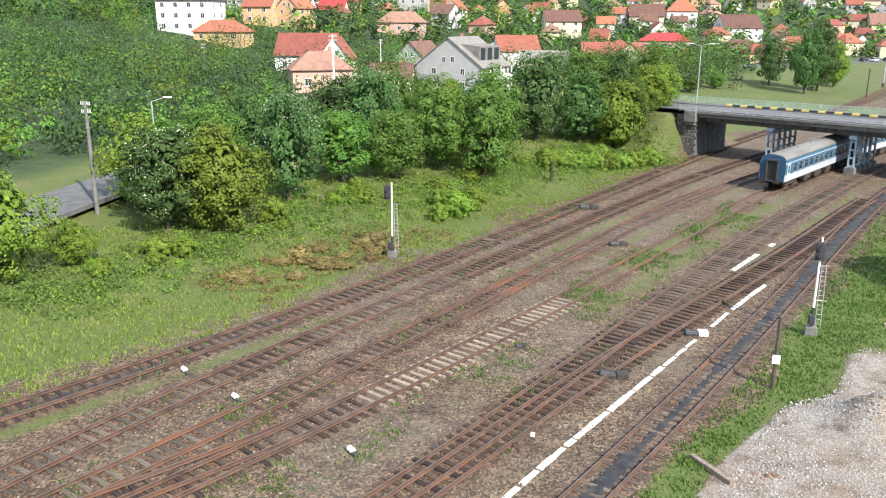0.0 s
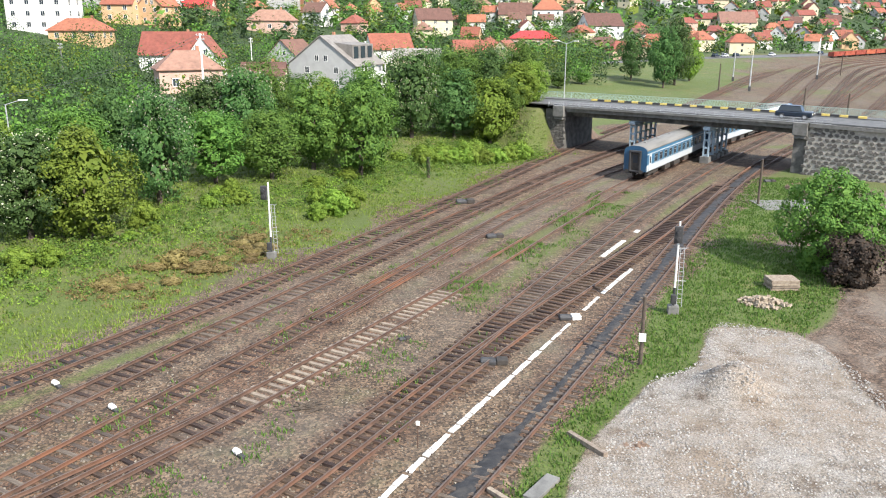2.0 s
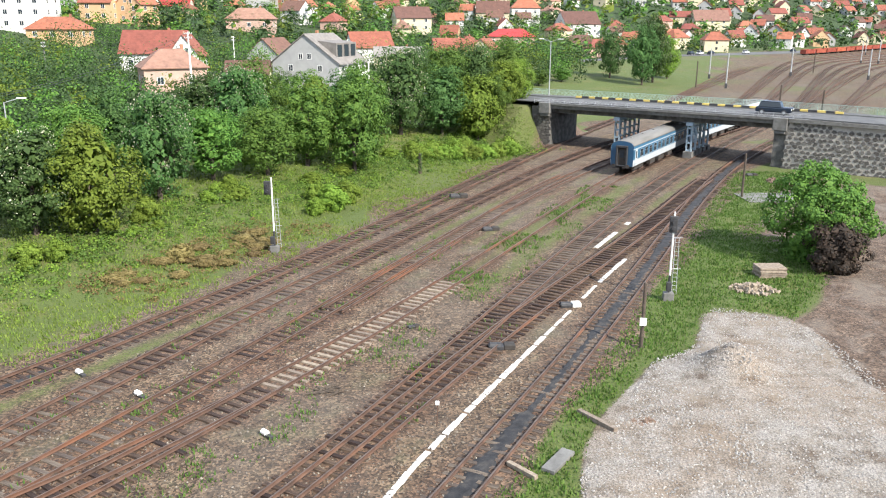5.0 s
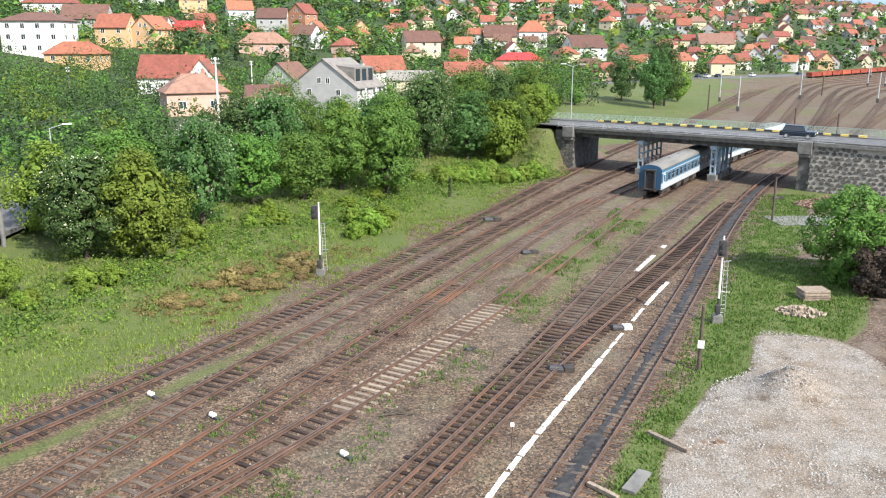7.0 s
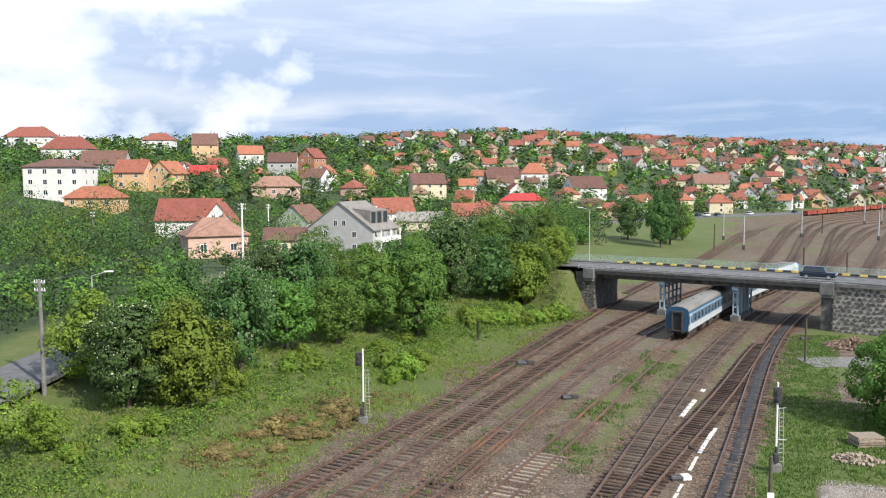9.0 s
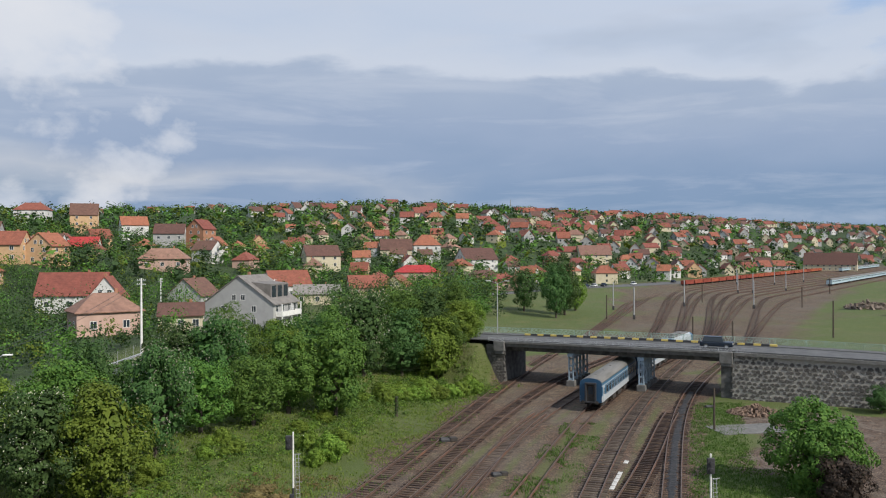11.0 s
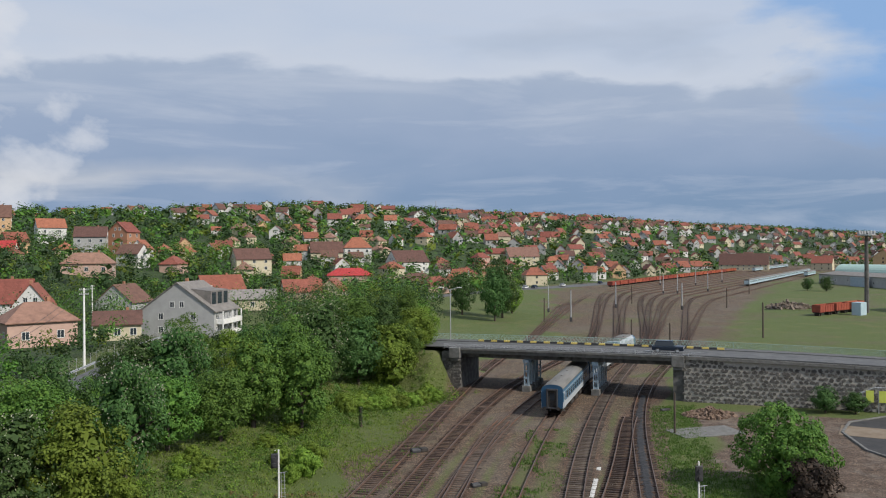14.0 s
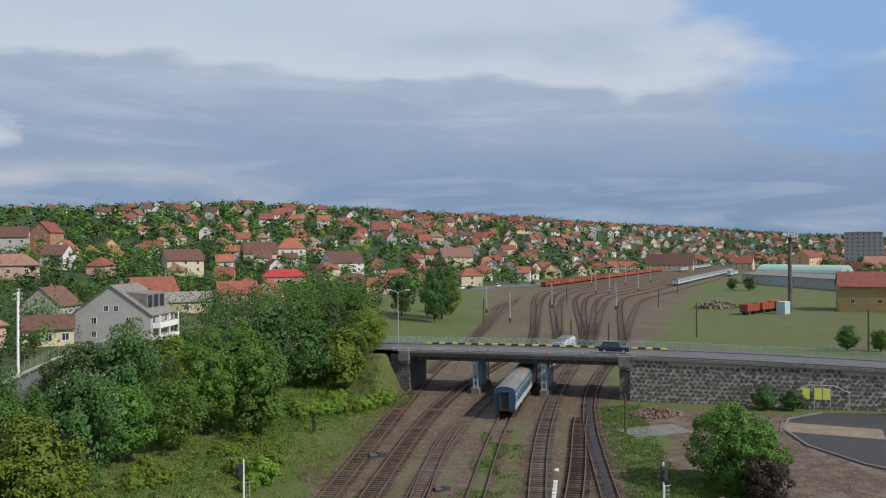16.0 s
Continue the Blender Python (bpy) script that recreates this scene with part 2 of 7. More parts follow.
M["coal"] = mat("coal_dust", [(0.006, 0.006, 0.007), (0.018, 0.018, 0.02), (0.05, 0.045, 0.04)], 1.5, 0.8, 0, 0.5)
M["soil_heap"] = mat("earth_heap", [(0.12, 0.08, 0.055), (0.22, 0.15, 0.11)], 3.0, 0.95, 0, 0.6)
M["gravel"] = mat("crushed_stone", [(0.16, 0.145, 0.13), (0.27, 0.255, 0.235), (0.36, 0.345, 0.325)], 9.0, 0.95, 0, 0.7, 14, island=0.35)


# ---- mesh helpers ----
def part(name, bm, material, parent=None, label=""):
    me = bpy.data.meshes.new(name)
    bm.to_mesh(me)
    bm.free()
    for m in (material if isinstance(material, (list, tuple)) else [material]):
        me.materials.append(M[m] if isinstance(m, str) else m)
    ob = new(name, me)
    ob.parent = parent
    return tagged(ob, label=label)


def shared(name, me, parent, m):
    ob = new(name, me)
    ob.parent = parent
    ob.matrix_basis = m
    return ob


def thing(name, label, category, m=None, group="", kind=""):
    ob = new(name)
    ob.empty_display_size = 0.3
    if m is not None:
        ob.matrix_basis = m
    return tagged(ob, label, category, group, kind)


def box(bm, x0, y0, z0, x1, y1, z1, m=None, mi=0):
    vs = [bm.verts.new((x, y, z)) for z in (z0, z1) for y in (y0, y1) for x in (x0, x1)]
    if m is not None:
        for v in vs:
            v.co = m @ v.co
    for q in ((0, 2, 3, 1), (4, 5, 7, 6), (0, 1, 5, 4), (2, 6, 7, 3), (0, 4, 6, 2), (1, 3, 7, 5)):
        bm.faces.new([vs[i] for i in q]).material_index = mi
    return vs


def soft_box(bm, x0, y0, z0, x1, y1, z1, bevel=0.02, m=None):
    b2 = bmesh.new()
    box(b2, x0, y0, z0, x1, y1, z1)
    bmesh.ops.bevel(b2, geom=b2.edges[:], offset=bevel, segments=2, affect="EDGES", profile=0.5)
    if m is not None:
        b2.transform(m)
    tmp = bpy.data.meshes.new("tmp")
    b2.to_mesh(tmp)
    b2.free()
    bm.from_mesh(tmp)
    bpy.data.meshes.remove(tmp)


def tube(bm, a, b, r0, r1=None, n=8):
    r1 = r0 if r1 is None else r1
    a, b = Vector(a), Vector(b)
    d = (b - a).normalized()
    u = d.orthogonal().normalized()
    w = d.cross(u)
    rings = []
    for p, r in ((a, r0), (b, r1)):
        rings.append([bm.verts.new(p + r * (math.cos(i * math.tau / n) * u + math.sin(i * math.tau / n) * w)) for i in range(n)])
    for i in range(n):
        bm.faces.new((rings[0][i], rings[0][(i + 1) % n], rings[1][(i + 1) % n], rings[1][i]))
    bm.faces.new(rings[0][::-1])
    bm.faces.new(rings[1])


def prism(bm, profile, a, b, mi=0):
    """A closed profile in (y, z) drawn out along x from a to b."""
    r0 = [bm.verts.new((a, y, z)) for y, z in profile]
    r1 = [bm.verts.new((b, y, z)) for y, z in profile]
    n = len(profile)
    for i in range(n):
        bm.faces.new((r0[i], r0[(i + 1) % n], r1[(i + 1) % n], r1[i])).material_index = mi
    bm.faces.new(r0[::-1]).material_index = mi
    bm.faces.new(r1).material_index = mi


def raw_mesh(name, verts, faces, material, parent=None):
    me = bpy.data.meshes.new(name)
    me.from_pydata(verts, [], faces)
    for m in (material if isinstance(material, (list, tuple)) else [material]):
        me.materials.append(M[m] if isinstance(m, str) else m)
    ob = new(name, me)
    ob.parent = parent
    return ob


def ss(a, b, x):
    t = np.clip((np.asarray(x, float) - a) / (b - a), 0, 1)
    return t * t * (3 - 2 * t)


# ---- plan: tracks as x over y ----
LINES = {
    "T0": ((-26, 24), (-22.6, 31.3), (-20.1, 37.1), (-17.2, 43), (-15.3, 49), (-12.9, 58.8), (-9.6, 68.5), (-5.5, 79.8), (-0.9, 96), (5.2, 118.4), (12, 138), (22, 165)),
    "T1": ((-19.6, 20), (-17.9, 26.7), (-16.4, 32.7), (-14.2, 40.9), (-12.5, 46.7), (-9.3, 57.5), (-6.1, 67.3), (-1.3, 80.7), (2.6, 93), (8.4, 110.8), (15.8, 126.2), (29.1, 151.3), (40, 172)),
    "T2": ((-16.8, 20), (-14.3, 27.2), (-11.3, 36.2), (-8.9, 43.4), (-4.6, 57.9), (0.2, 73.5), (3.5, 83.2), (10.1, 100), (16.1, 112.5), (26, 131), (42, 160)),
    "T3": ((-14.4, 20), (-11.6, 27.0), (-8.9, 33.2), (-6.2, 38.9), (-3.2, 46.4), (-0.7, 53.7), (3, 66), (8.5, 81), (14, 97), (23.2, 118), (36, 143), (52, 172)),
    "T4": ((-6.2, 20), (-3.6, 27), (-0.7, 35.6), (2.5, 45), (6.3, 57), (8.8, 65.8), (13.4, 80), (17.2, 90.1), (21.4, 100.7), (32.5, 127.2), (42.7, 149), (54, 172)),
    "T5": ((-5.6, 20), (-3.0, 27), (0.4, 36), (4.0, 45.5), (7.6, 55), (12.2, 66), (17.4, 78.5), (22.2, 92), (25.4, 99)),
    "T6": ((0.6, 20), (3.0, 27.5), (5.1, 33.6), (6.5, 37.9), (8.3, 42.7), (10.8, 50.1), (15.2, 65.5), (20.2, 81.5), (25.2, 96), (32.2, 114), (42.3, 134.5), (60, 168)),
}


def spline(points):
    """x over y, smoothed through the points."""
    ys = np.array([p[1] for p in points], float)
    xs = np.array([p[0] for p in points], float)
    deg = min(5, len(ys) - 2)
    mid, half = (ys[0] + ys[-1]) / 2, (ys[-1] - ys[0]) / 2
    c = np.polyfit((ys - mid) / half, xs, deg)
    return lambda y: np.polyval(c, (np.asarray(y, float) - mid) / half)


TRACK = {k: spline(v) for k, v in LINES.items()}
TRACK["T8"] = lambda y: TRACK["T2"](y) + 0.5 - 1.1 * ss(62, 96, y)   # crossing rails over T2
TRACK["T7"] = lambda y: TRACK["T3"](y) - 0.0058 * np.clip(39.0 - np.asarray(y, float), 0, 20) ** 2   # leaves T3 to the left
AX, AY = 0.454, 0.891     # heading of the yard beyond the bridge


def height(x, y):
    """Height of the ground."""
    x, y = np.asarray(x, float), np.asarray(y, float)
    yy = np.clip(y, 20, 165)
    edge = TRACK["T0"](yy)
    left = edge - x                                   # metres left of the outermost track
    near = ss(165, 120, y)
    s = x * AX + (y - 110) * AY
    d = -x * AY + (y - 110) * AX
    slope = 2.6 * ss(5, 22, left) * (0.55 + 0.45 * ss(40, 90, y)) + 1.4 * ss(24, 40, left)
    slope = slope * ss(190, 150, y) + (1 - ss(190, 150, y)) * 2.6 * ss(25, 70, d)
    # road embankments at both ends of the bridge
    u, v = (x - 24.6) * 0.9 - (y - 113.2) * 0.436, (x - 24.6) * 0.436 + (y - 113.2) * 0.9
    ramp = 5.7 * ss(-21.2, -24.5, u) * ss(-8.5, -1.5, v) * ss(18, 9.5, v) * ss(-75, -40, u)
    ramp = ramp + 4.2 * ss(66, 78, u) * ss(-9, -1.5, v) * ss(18, 9.5, v) * ss(150, 100, u)
    slope = np.maximum(slope, ramp) + np.where(ramp > 0, 0.15 * np.minimum(slope, ramp), 0)
    hill = 56 * ss(90, 700, d + 0.72 * np.maximum(s - 240, 0)) + 9 * ss(75, 210, d)
    d2, s2 = -x * 0.804 + (y - 110) * 0.595, x * 0.595 + (y - 110) * 0.804
    hill = hill * np.maximum(ss(100, 220, d2), ss(850, 1350, s2))
    bumps = 7 * np.sin(x * 0.009 + 1.3) * np.sin(y * 0.007 + 0.4) * ss(150, 500, d)
    hill = hill - 14 * ss(-20, -420, x) * ss(150, 500, d)
    far = 26 * ss(1200, 2200, np.hypot(x, y))
    # the ridge falls away on both sides of its wooded top
    bearing = np.degrees(np.arctan2(x + 12, y + 1.4))
    ridge = np.interp(bearing, (-18, -11, -4, 3, 11, 18, 26, 33, 40), (0.85, 0.91, 0.97, 0.92, 0.86, 0.9, 0.86, 0.6, 0.42))
    ridge = 1 - (1 - ridge) * ss(450, 720, np.hypot(x, y))
    return slope + (hill + bumps + far) * ridge


def pad_mask(x, y, wob=0.0):
    """How far a place lies on the gravel pad beside the loading track."""
    x, y = np.asarray(x, float), np.asarray(y, float)
    to_track = x - TRACK["T6"](np.clip(y, 20, 165))
    shape = ((np.abs(x - 16.2) / 7.9) ** 3 + (np.abs(y - 35.5) / 16.6) ** 3) ** (1 / 3)
    return ss(1.1, 0.95, shape + 0.05 * wob) * ss(-0.5, 0.5, to_track + 0.3 * wob - 3.9 - 2.0 * ss(42.3, 45.3, y))


def ground_z(x, y):
    return float(height(x, y))


# ---- ground: one sheet to the horizon ----
def build_ground():
    def steps(near0, near1, fine, reach):
        mid = list(np.arange(near0, near1 + fine, fine))
        a, st = [near0], fine
        while a[-1] > -reach:
            st *= 1.09
            a.append(a[-1] - st)
        b, st = [mid[-1]], fine
        while b[-1] < reach:
            st *= 1.09
            b.append(b[-1] + st)
        return np.array(a[1:][::-1] + mid + b[1:])
    xs, ys = steps(-50, 50, 0.7, 4200), steps(18, 135, 0.7, 4200)
    X, Y = np.meshgrid(xs, ys)
    Z = height(X, Y)
    rng = np.random.RandomState(4)
    r0 = rng.rand(*X.shape)
    edge = TRACK["T0"](np.clip(Y, 20, 165)) - X
    rightmost = X - TRACK["T6"](np.clip(Y, 20, 165))
    d = -X * AY + (Y - 110) * AX
    wob = 1.3 * np.sin(X * 0.31 + Y * 0.17) + 0.9 * np.sin(Y * 0.43 - X * 0.2)
    grass = ss(1.0, 5.5, edge + wob)
    pad = pad_mask(X, Y, wob)
    verge = ss(1.5, 3.0, rightmost + 0.4 * wob) * ss(76, 70, Y + wob)
    grass = np.maximum(grass, verge * ss(32, 29, X + wob) * ss(23.5 + 0 * X, 21.5, X - 0.55 * (Y - 52) + 0.5 * wob))
    far = np.maximum(ss(22, 55, d), ss(120, 150, np.where(d < -28, Y, 0)))
    d2, s2 = -X * 0.804 + (Y - 110) * 0.595, X * 0.595 + (Y - 110) * 0.804
    lim = 4 + 98 * ss(20, 340, s2)
    grass = np.where(Y > 128, np.maximum(ss(0, 9, d2 - lim + 3 * wob), ss(14, 18, -d2 + 34 * ss(60, 380, s2) + wob) * 0.92, ) + ss(880, 960, s2), grass)
    blotch = np.sin(X * 0.09 + 1.1) * np.sin(Y * 0.07 - X * 0.03) + 0.6 * np.sin(X * 0.23 - Y * 0.17) + 0.4 * np.sin(Y * 0.41 + X * 0.11)
    grass = np.where((Y > 128) & (s2 < 880), np.clip(np.maximum(grass * (0.86 + 0.16 * blotch), 0.38 + 0.12 * blotch), 0, 1), grass)
    grass = np.where((Y > 70) & (Y <= 128) & (rightmost > 2), 0.75 * ss(2, 4, rightmost + 0.5 * wob) * ss(10, 6, rightmost + wob), grass)
    uu, vv = (X - 24.6) * 0.9 - (Y - 113.2) * 0.436, (X - 24.6) * 0.436 + (Y - 113.2) * 0.9
    grass = np.maximum(grass, ss(12, 14, uu) * ss(-8.5, -5.5, vv + 0.6 * wob) * ss(1, 0, vv) * (Y > 60))
    dirt = ss(3.5, 6, rightmost + wob) * (1 - grass) * ss(130, 122, Y)
    pad = np.maximum(pad, 0)
    grass = grass * (1 - pad)
    Z = Z + 0.05 * (r0 - 0.5) * ss(200, 150, np.hypot(X, Y)) + 0.10 * pad
    # heap of crushed stone on the pad
    Z = Z + pad * (1.5 * np.exp(-(((X - 16.6) / 1.5) ** 2 + ((Y - 42.3) / 1.5) ** 2)) + 0.25 * np.exp(-(((X - 15.5) / 4) ** 2 + ((Y - 35) / 6) ** 2)))
    bed = np.zeros_like(X)
    for f in TRACK.values():
        bed = np.maximum(bed, ss(2.0, 0.9, np.abs(X - f(np.clip(Y, 20, 165))) + 0.25 * wob) * ss(172, 160, Y) * ss(10, 18, Y))
    lanes = np.maximum(np.exp(-((X - TRACK["T3"](np.clip(Y, 20, 165)) - 2.6) / 1.8) ** 2) * ss(40, 60, Y) * ss(112, 90, Y), np.exp(-((X - TRACK["T0"](np.clip(Y, 20, 165)) - 2.3) / 1.2) ** 2) * ss(70, 40, Y))
    lanes = np.maximum(lanes, np.exp(-((X - TRACK["T3"](np.clip(Y, 20, 165))) / 1.2) ** 2) * ss(52, 60, Y) * ss(96, 84, Y))
    for key in ("T1", "T2", "T4"):
        lanes = np.maximum(lanes, 0.85 * np.exp(-((X - TRACK[key](np.clip(Y, 20, 165)) - 2.4) / 0.9) ** 2) * ss(52, 66, Y) * ss(112, 98, Y))
    grass = np.maximum(grass, 0.66 * lanes)
    nx, ny = len(xs), len(ys)
    verts = np.stack([X.ravel(), Y.ravel(), Z.ravel()], 1)
    i = np.arange(nx * ny).reshape(ny, nx)
    faces = np.stack([i[:-1, :-1].ravel(), i[:-1, 1:].ravel(), i[1:, 1:].ravel(), i[1:, :-1].ravel()], 1)
    me = bpy.data.meshes.new("ground")
    me.from_pydata(verts.tolist(), [], faces.tolist())
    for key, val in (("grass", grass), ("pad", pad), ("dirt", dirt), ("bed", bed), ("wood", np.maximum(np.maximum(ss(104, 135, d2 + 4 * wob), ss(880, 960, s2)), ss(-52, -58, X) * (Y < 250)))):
        at = me.attributes.new(key, "FLOAT", "POINT")
        at.data.foreach_set("value", np.ascontiguousarray(val.ravel(), dtype=np.float32))
    me.polygons.foreach_set("use_smooth", [True] * len(me.polygons))
    ob = new("ground", me)
    tagged(ob, "railway yard ground of brown ballast, grass banks and gravel", "ground", kind="structure")
    m = bpy.data.materials.new("ground_surface")
    m.use_nodes = True
    t = m.node_tree
    b = t.nodes["Principled BSDF"]
    v = t.nodes.new("ShaderNodeTexCoord").outputs["Object"]

    def attr(n):
        a = t.nodes.new("ShaderNodeAttribute")
        a.attribute_name = n
        return a.outputs["Fac"]
    n_big, n_mid, n_fine = noise_of(t, v, 0.12, 4), noise_of(t, v, 0.7, 6, 0.65), noise_of(t, v, 7.0, 5, 0.7)
    stones = t.nodes.new("ShaderNodeTexVoronoi")
    stones.inputs["Scale"].default_value = 9
    t.links.new(v, stones.inputs["Vector"])
    pebble = ramp_of(t, stones.outputs["Color"], [(0.2, (0.16, 0.15, 0.14)), (0.5, (0.85, 0.85, 0.85)), (0.8, (2.2, 2.2, 2.2))])
    ballast = ramp_of(t, n_mid, [(0.3, (0.0505, 0.03105, 0.01823)), (0.5, (0.09223, 0.06102, 0.03729)), (0.68, (0.1424, 0.1037, 0.06716))])
    ballast = mix_of(t, 0.8, ballast, pebble, "MULTIPLY")
    weeds = ramp_of(t, math_of(t, "ADD", math_of(t, "MULTIPLY", n_big, 0.6), math_of(t, "MULTIPLY", n_mid, 0.4)), [(0.52, (0, 0, 0)), (0.66, (0.6, 0.6, 0.6))])
    ballast = mix_of(t, weeds, ballast, mix_of(t, n_fine, (0.03838, 0.05437, 0.01599), (0.1087, 0.1087, 0.05117)))
    green = ramp_of(t, n_fine, [(0.25, (0.03416, 0.05252, 0.009055)), (0.5, (0.06824, 0.09551, 0.01748)), (0.75, (0.1136, 0.1318, 0.03237))])
    dry = ramp_of(t, n_fine, [(0.3, (0.1069, 0.09006, 0.03114)), (0.7, (0.2042, 0.1676, 0.06236))])
    green = mix_of(t, ramp_of(t, math_of(t, "ADD", math_of(t, "MULTIPLY", n_big, 0.65), math_of(t, "MULTIPLY", n_mid, 0.35)), [(0.53, (0, 0, 0)), (0.68, (0.7, 0.7, 0.7))]), green, dry)
    padc = ramp_of(t, n_mid, [(0.32, (0.0936, 0.0702, 0.0507)), (0.5, (0.1981, 0.1763, 0.1505)), (0.7, (0.2558, 0.2395, 0.2207))])
    padc = mix_of(t, ramp_of(t, n_big, [(0.47, (0, 0, 0)), (0.6, (0.4, 0.4, 0.4))]), padc, (0.2, 0.145, 0.098))
    chips = t.nodes.new("ShaderNodeTexVoronoi")
    chips.inputs["Scale"].default_value = 20
    t.links.new(v, chips.inputs["Vector"])
    chip = ramp_of(t, chips.outputs["Color"], [(0.2, (0.5, 0.49, 0.48)), (0.5, (1.0, 1.0, 1.0)), (0.8, (1.5, 1.5, 1.5))])
    padc = mix_of(t, 0.75, padc, chip, "MULTIPLY")
    # trampled sandy stretches and dark damp spots
    padc = mix_of(t, ramp_of(t, noise_of(t, v, 0.28, 6, 0.6, 0.6), [(0.54, (0, 0, 0)), (0.68, (0.55, 0.55, 0.55))]), padc, mix_of(t, n_fine, (0.15, 0.115, 0.08), (0.26, 0.205, 0.15)))
    padc = mix_of(t, ramp_of(t, noise_of(t, v, 0.5, 7, 0.7, 0.3), [(0.62, (0, 0, 0)), (0.72, (0.7, 0.7, 0.7))]), padc, (0.09, 0.07, 0.052))
    soil = ramp_of(t, n_mid, [(0.3, (0.04811, 0.0301, 0.01931)), (0.5, (0.08774, 0.05823, 0.03956)), (0.7, (0.1469, 0.1069, 0.07754))])

    def soft(a, lo=0.35, hi=0.65):
        return ramp_of(t, math_of(t, "ADD", a, math_of(t, "MULTIPLY", math_of(t, "SUBTRACT", n_fine, 0.5), 0.7)), [(lo, (0, 0, 0)), (hi, (1, 1, 1))])
    rusty = mix_of(t, 0.7, ramp_of(t, n_mid, [(0.3, (0.04398, 0.02111, 0.01253)), (0.55, (0.09194, 0.04784, 0.0282)), (0.72, (0.1599, 0.1055, 0.07208))]), pebble, "MULTIPLY")
    ballast = mix_of(t, math_of(t, "MULTIPLY", attr("bed"), 0.72), ballast, rusty)
    # oil stains and damp dark patches along the tracks
    stain = ramp_of(t, noise_of(t, v, 0.35, 7, 0.7, 0.4), [(0.52, (0, 0, 0)), (0.7, (0.6, 0.6, 0.6))])
    ballast = mix_of(t, stain, ballast, mix_of(t, n_fine, (0.012, 0.009, 0.007), (0.07, 0.05, 0.036)))
    worn = ramp_of(t, noise_of(t, v, 0.06, 6, 0.65, 0.6), [(0.47, (0, 0, 0)), (0.64, (0.36, 0.36, 0.36))])
    ballast = mix_of(t, worn, ballast, mix_of(t, n_fine, (0.09, 0.075, 0.06), (0.19, 0.17, 0.145)))
    soil = mix_of(t, 0.6, soil, pebble, "MULTIPLY")
    soil = mix_of(t, ramp_of(t, noise_of(t, v, 0.22, 7, 0.65, 0.8), [(0.5, (0, 0, 0)), (0.64, (0.7, 0.7, 0.7))]), soil, mix_of(t, n_fine, (0.12, 0.098, 0.078), (0.23, 0.195, 0.16)))
    c = mix_of(t, soft(attr("dirt")), ballast, soil)
    n_huge = noise_of(t, v, 0.04, 5, 0.6)
    green = mix_of(t, ramp_of(t, n_huge, [(0.53, (0, 0, 0)), (0.66, (0.45, 0.45, 0.45))]), green, mix_of(t, n_mid, (0.07, 0.075, 0.025), (0.15, 0.125, 0.07)))
    patch = ramp_of(t, noise_of(t, v, 0.075, 7, 0.68, 0.5), [(0.42, (0, 0, 0)), (0.66, (0.24, 0.24, 0.24))])
    c = mix_of(t, soft(math_of(t, "SUBTRACT", attr("grass"), patch)), c, green)
    # darker green over the ground wherever the wooded zone reaches
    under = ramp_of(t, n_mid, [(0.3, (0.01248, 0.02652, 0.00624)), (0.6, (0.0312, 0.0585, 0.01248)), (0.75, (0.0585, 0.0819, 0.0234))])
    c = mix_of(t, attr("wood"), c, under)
    c = mix_of(t, soft(attr("pad"), 0.4, 0.6), c, padc)
    t.links.new(c, b.inputs["Base Color"])
    b.inputs["Roughness"].default_value = 0.95
    bn = t.nodes.new("ShaderNodeBump")
    bn.inputs["Strength"].default_value, bn.inputs["Distance"].default_value = 0.8, 0.06
    t.links.new(math_of(t, "ADD", n_fine, stones.outputs["Distance"]), bn.inputs["Height"])
    t.links.new(bn.outputs[0], b.inputs["Normal"])
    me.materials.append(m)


build_ground()


# ---- railway tracks ----
def sleeper_mesh(name, material, length, w, h):
    bm = bmesh.new()
    vs = box(bm, -length / 2, -w / 2, 0, length / 2, w / 2, h)
    for v in vs[4:]:
        v.co.y *= 0.86
    me = bpy.data.meshes.new(name)
    bm.to_mesh(me)
    bm.free()
    me.materials.append(M[material])
    return me


SLEEPER = {"wood": sleeper_mesh("sleeper", "wood", 2.5, 0.25, 0.2), "conc": sleeper_mesh("sleeper", "conc_sl", 2.4, 0.28, 0.2), "grey": sleeper_mesh("sleeper", "wood_grey", 2.5, 0.25, 0.2)}
RAIL_PROFILE = ((-0.07, 0), (0.07, 0), (0.07, 0.02), (0.018, 0.05), (0.018, 0.115), (0.037, 0.13), (0.037, 0.165), (-0.037, 0.165), (-0.037, 0.13), (-0.018, 0.115), (-0.018, 0.05), (-0.07, 0.02))


def rail_bm(f, y0, y1, off, z, step=1.5):
    bm = bmesh.new()
    prev = None
    for y in np.linspace(y0, y1, max(2, int((y1 - y0) / step))):
        dx = float(f(y + 0.1) - f(y - 0.1)) / 0.2
        tx, ty = dx / math.hypot(dx, 1), 1 / math.hypot(dx, 1)
        nx, ny = ty, -tx
        x0 = float(f(y))
        ring = [bm.verts.new((x0 + nx * (off + p), y + ny * (off + p), z + q)) for p, q in RAIL_PROFILE]
        if prev:
            for i in range(12):
                bm.faces.new((prev[i], prev[(i + 1) % 12], ring[(i + 1) % 12], ring[i])).material_index = 1 if i == 6 else 0
        prev = ring
    return bm


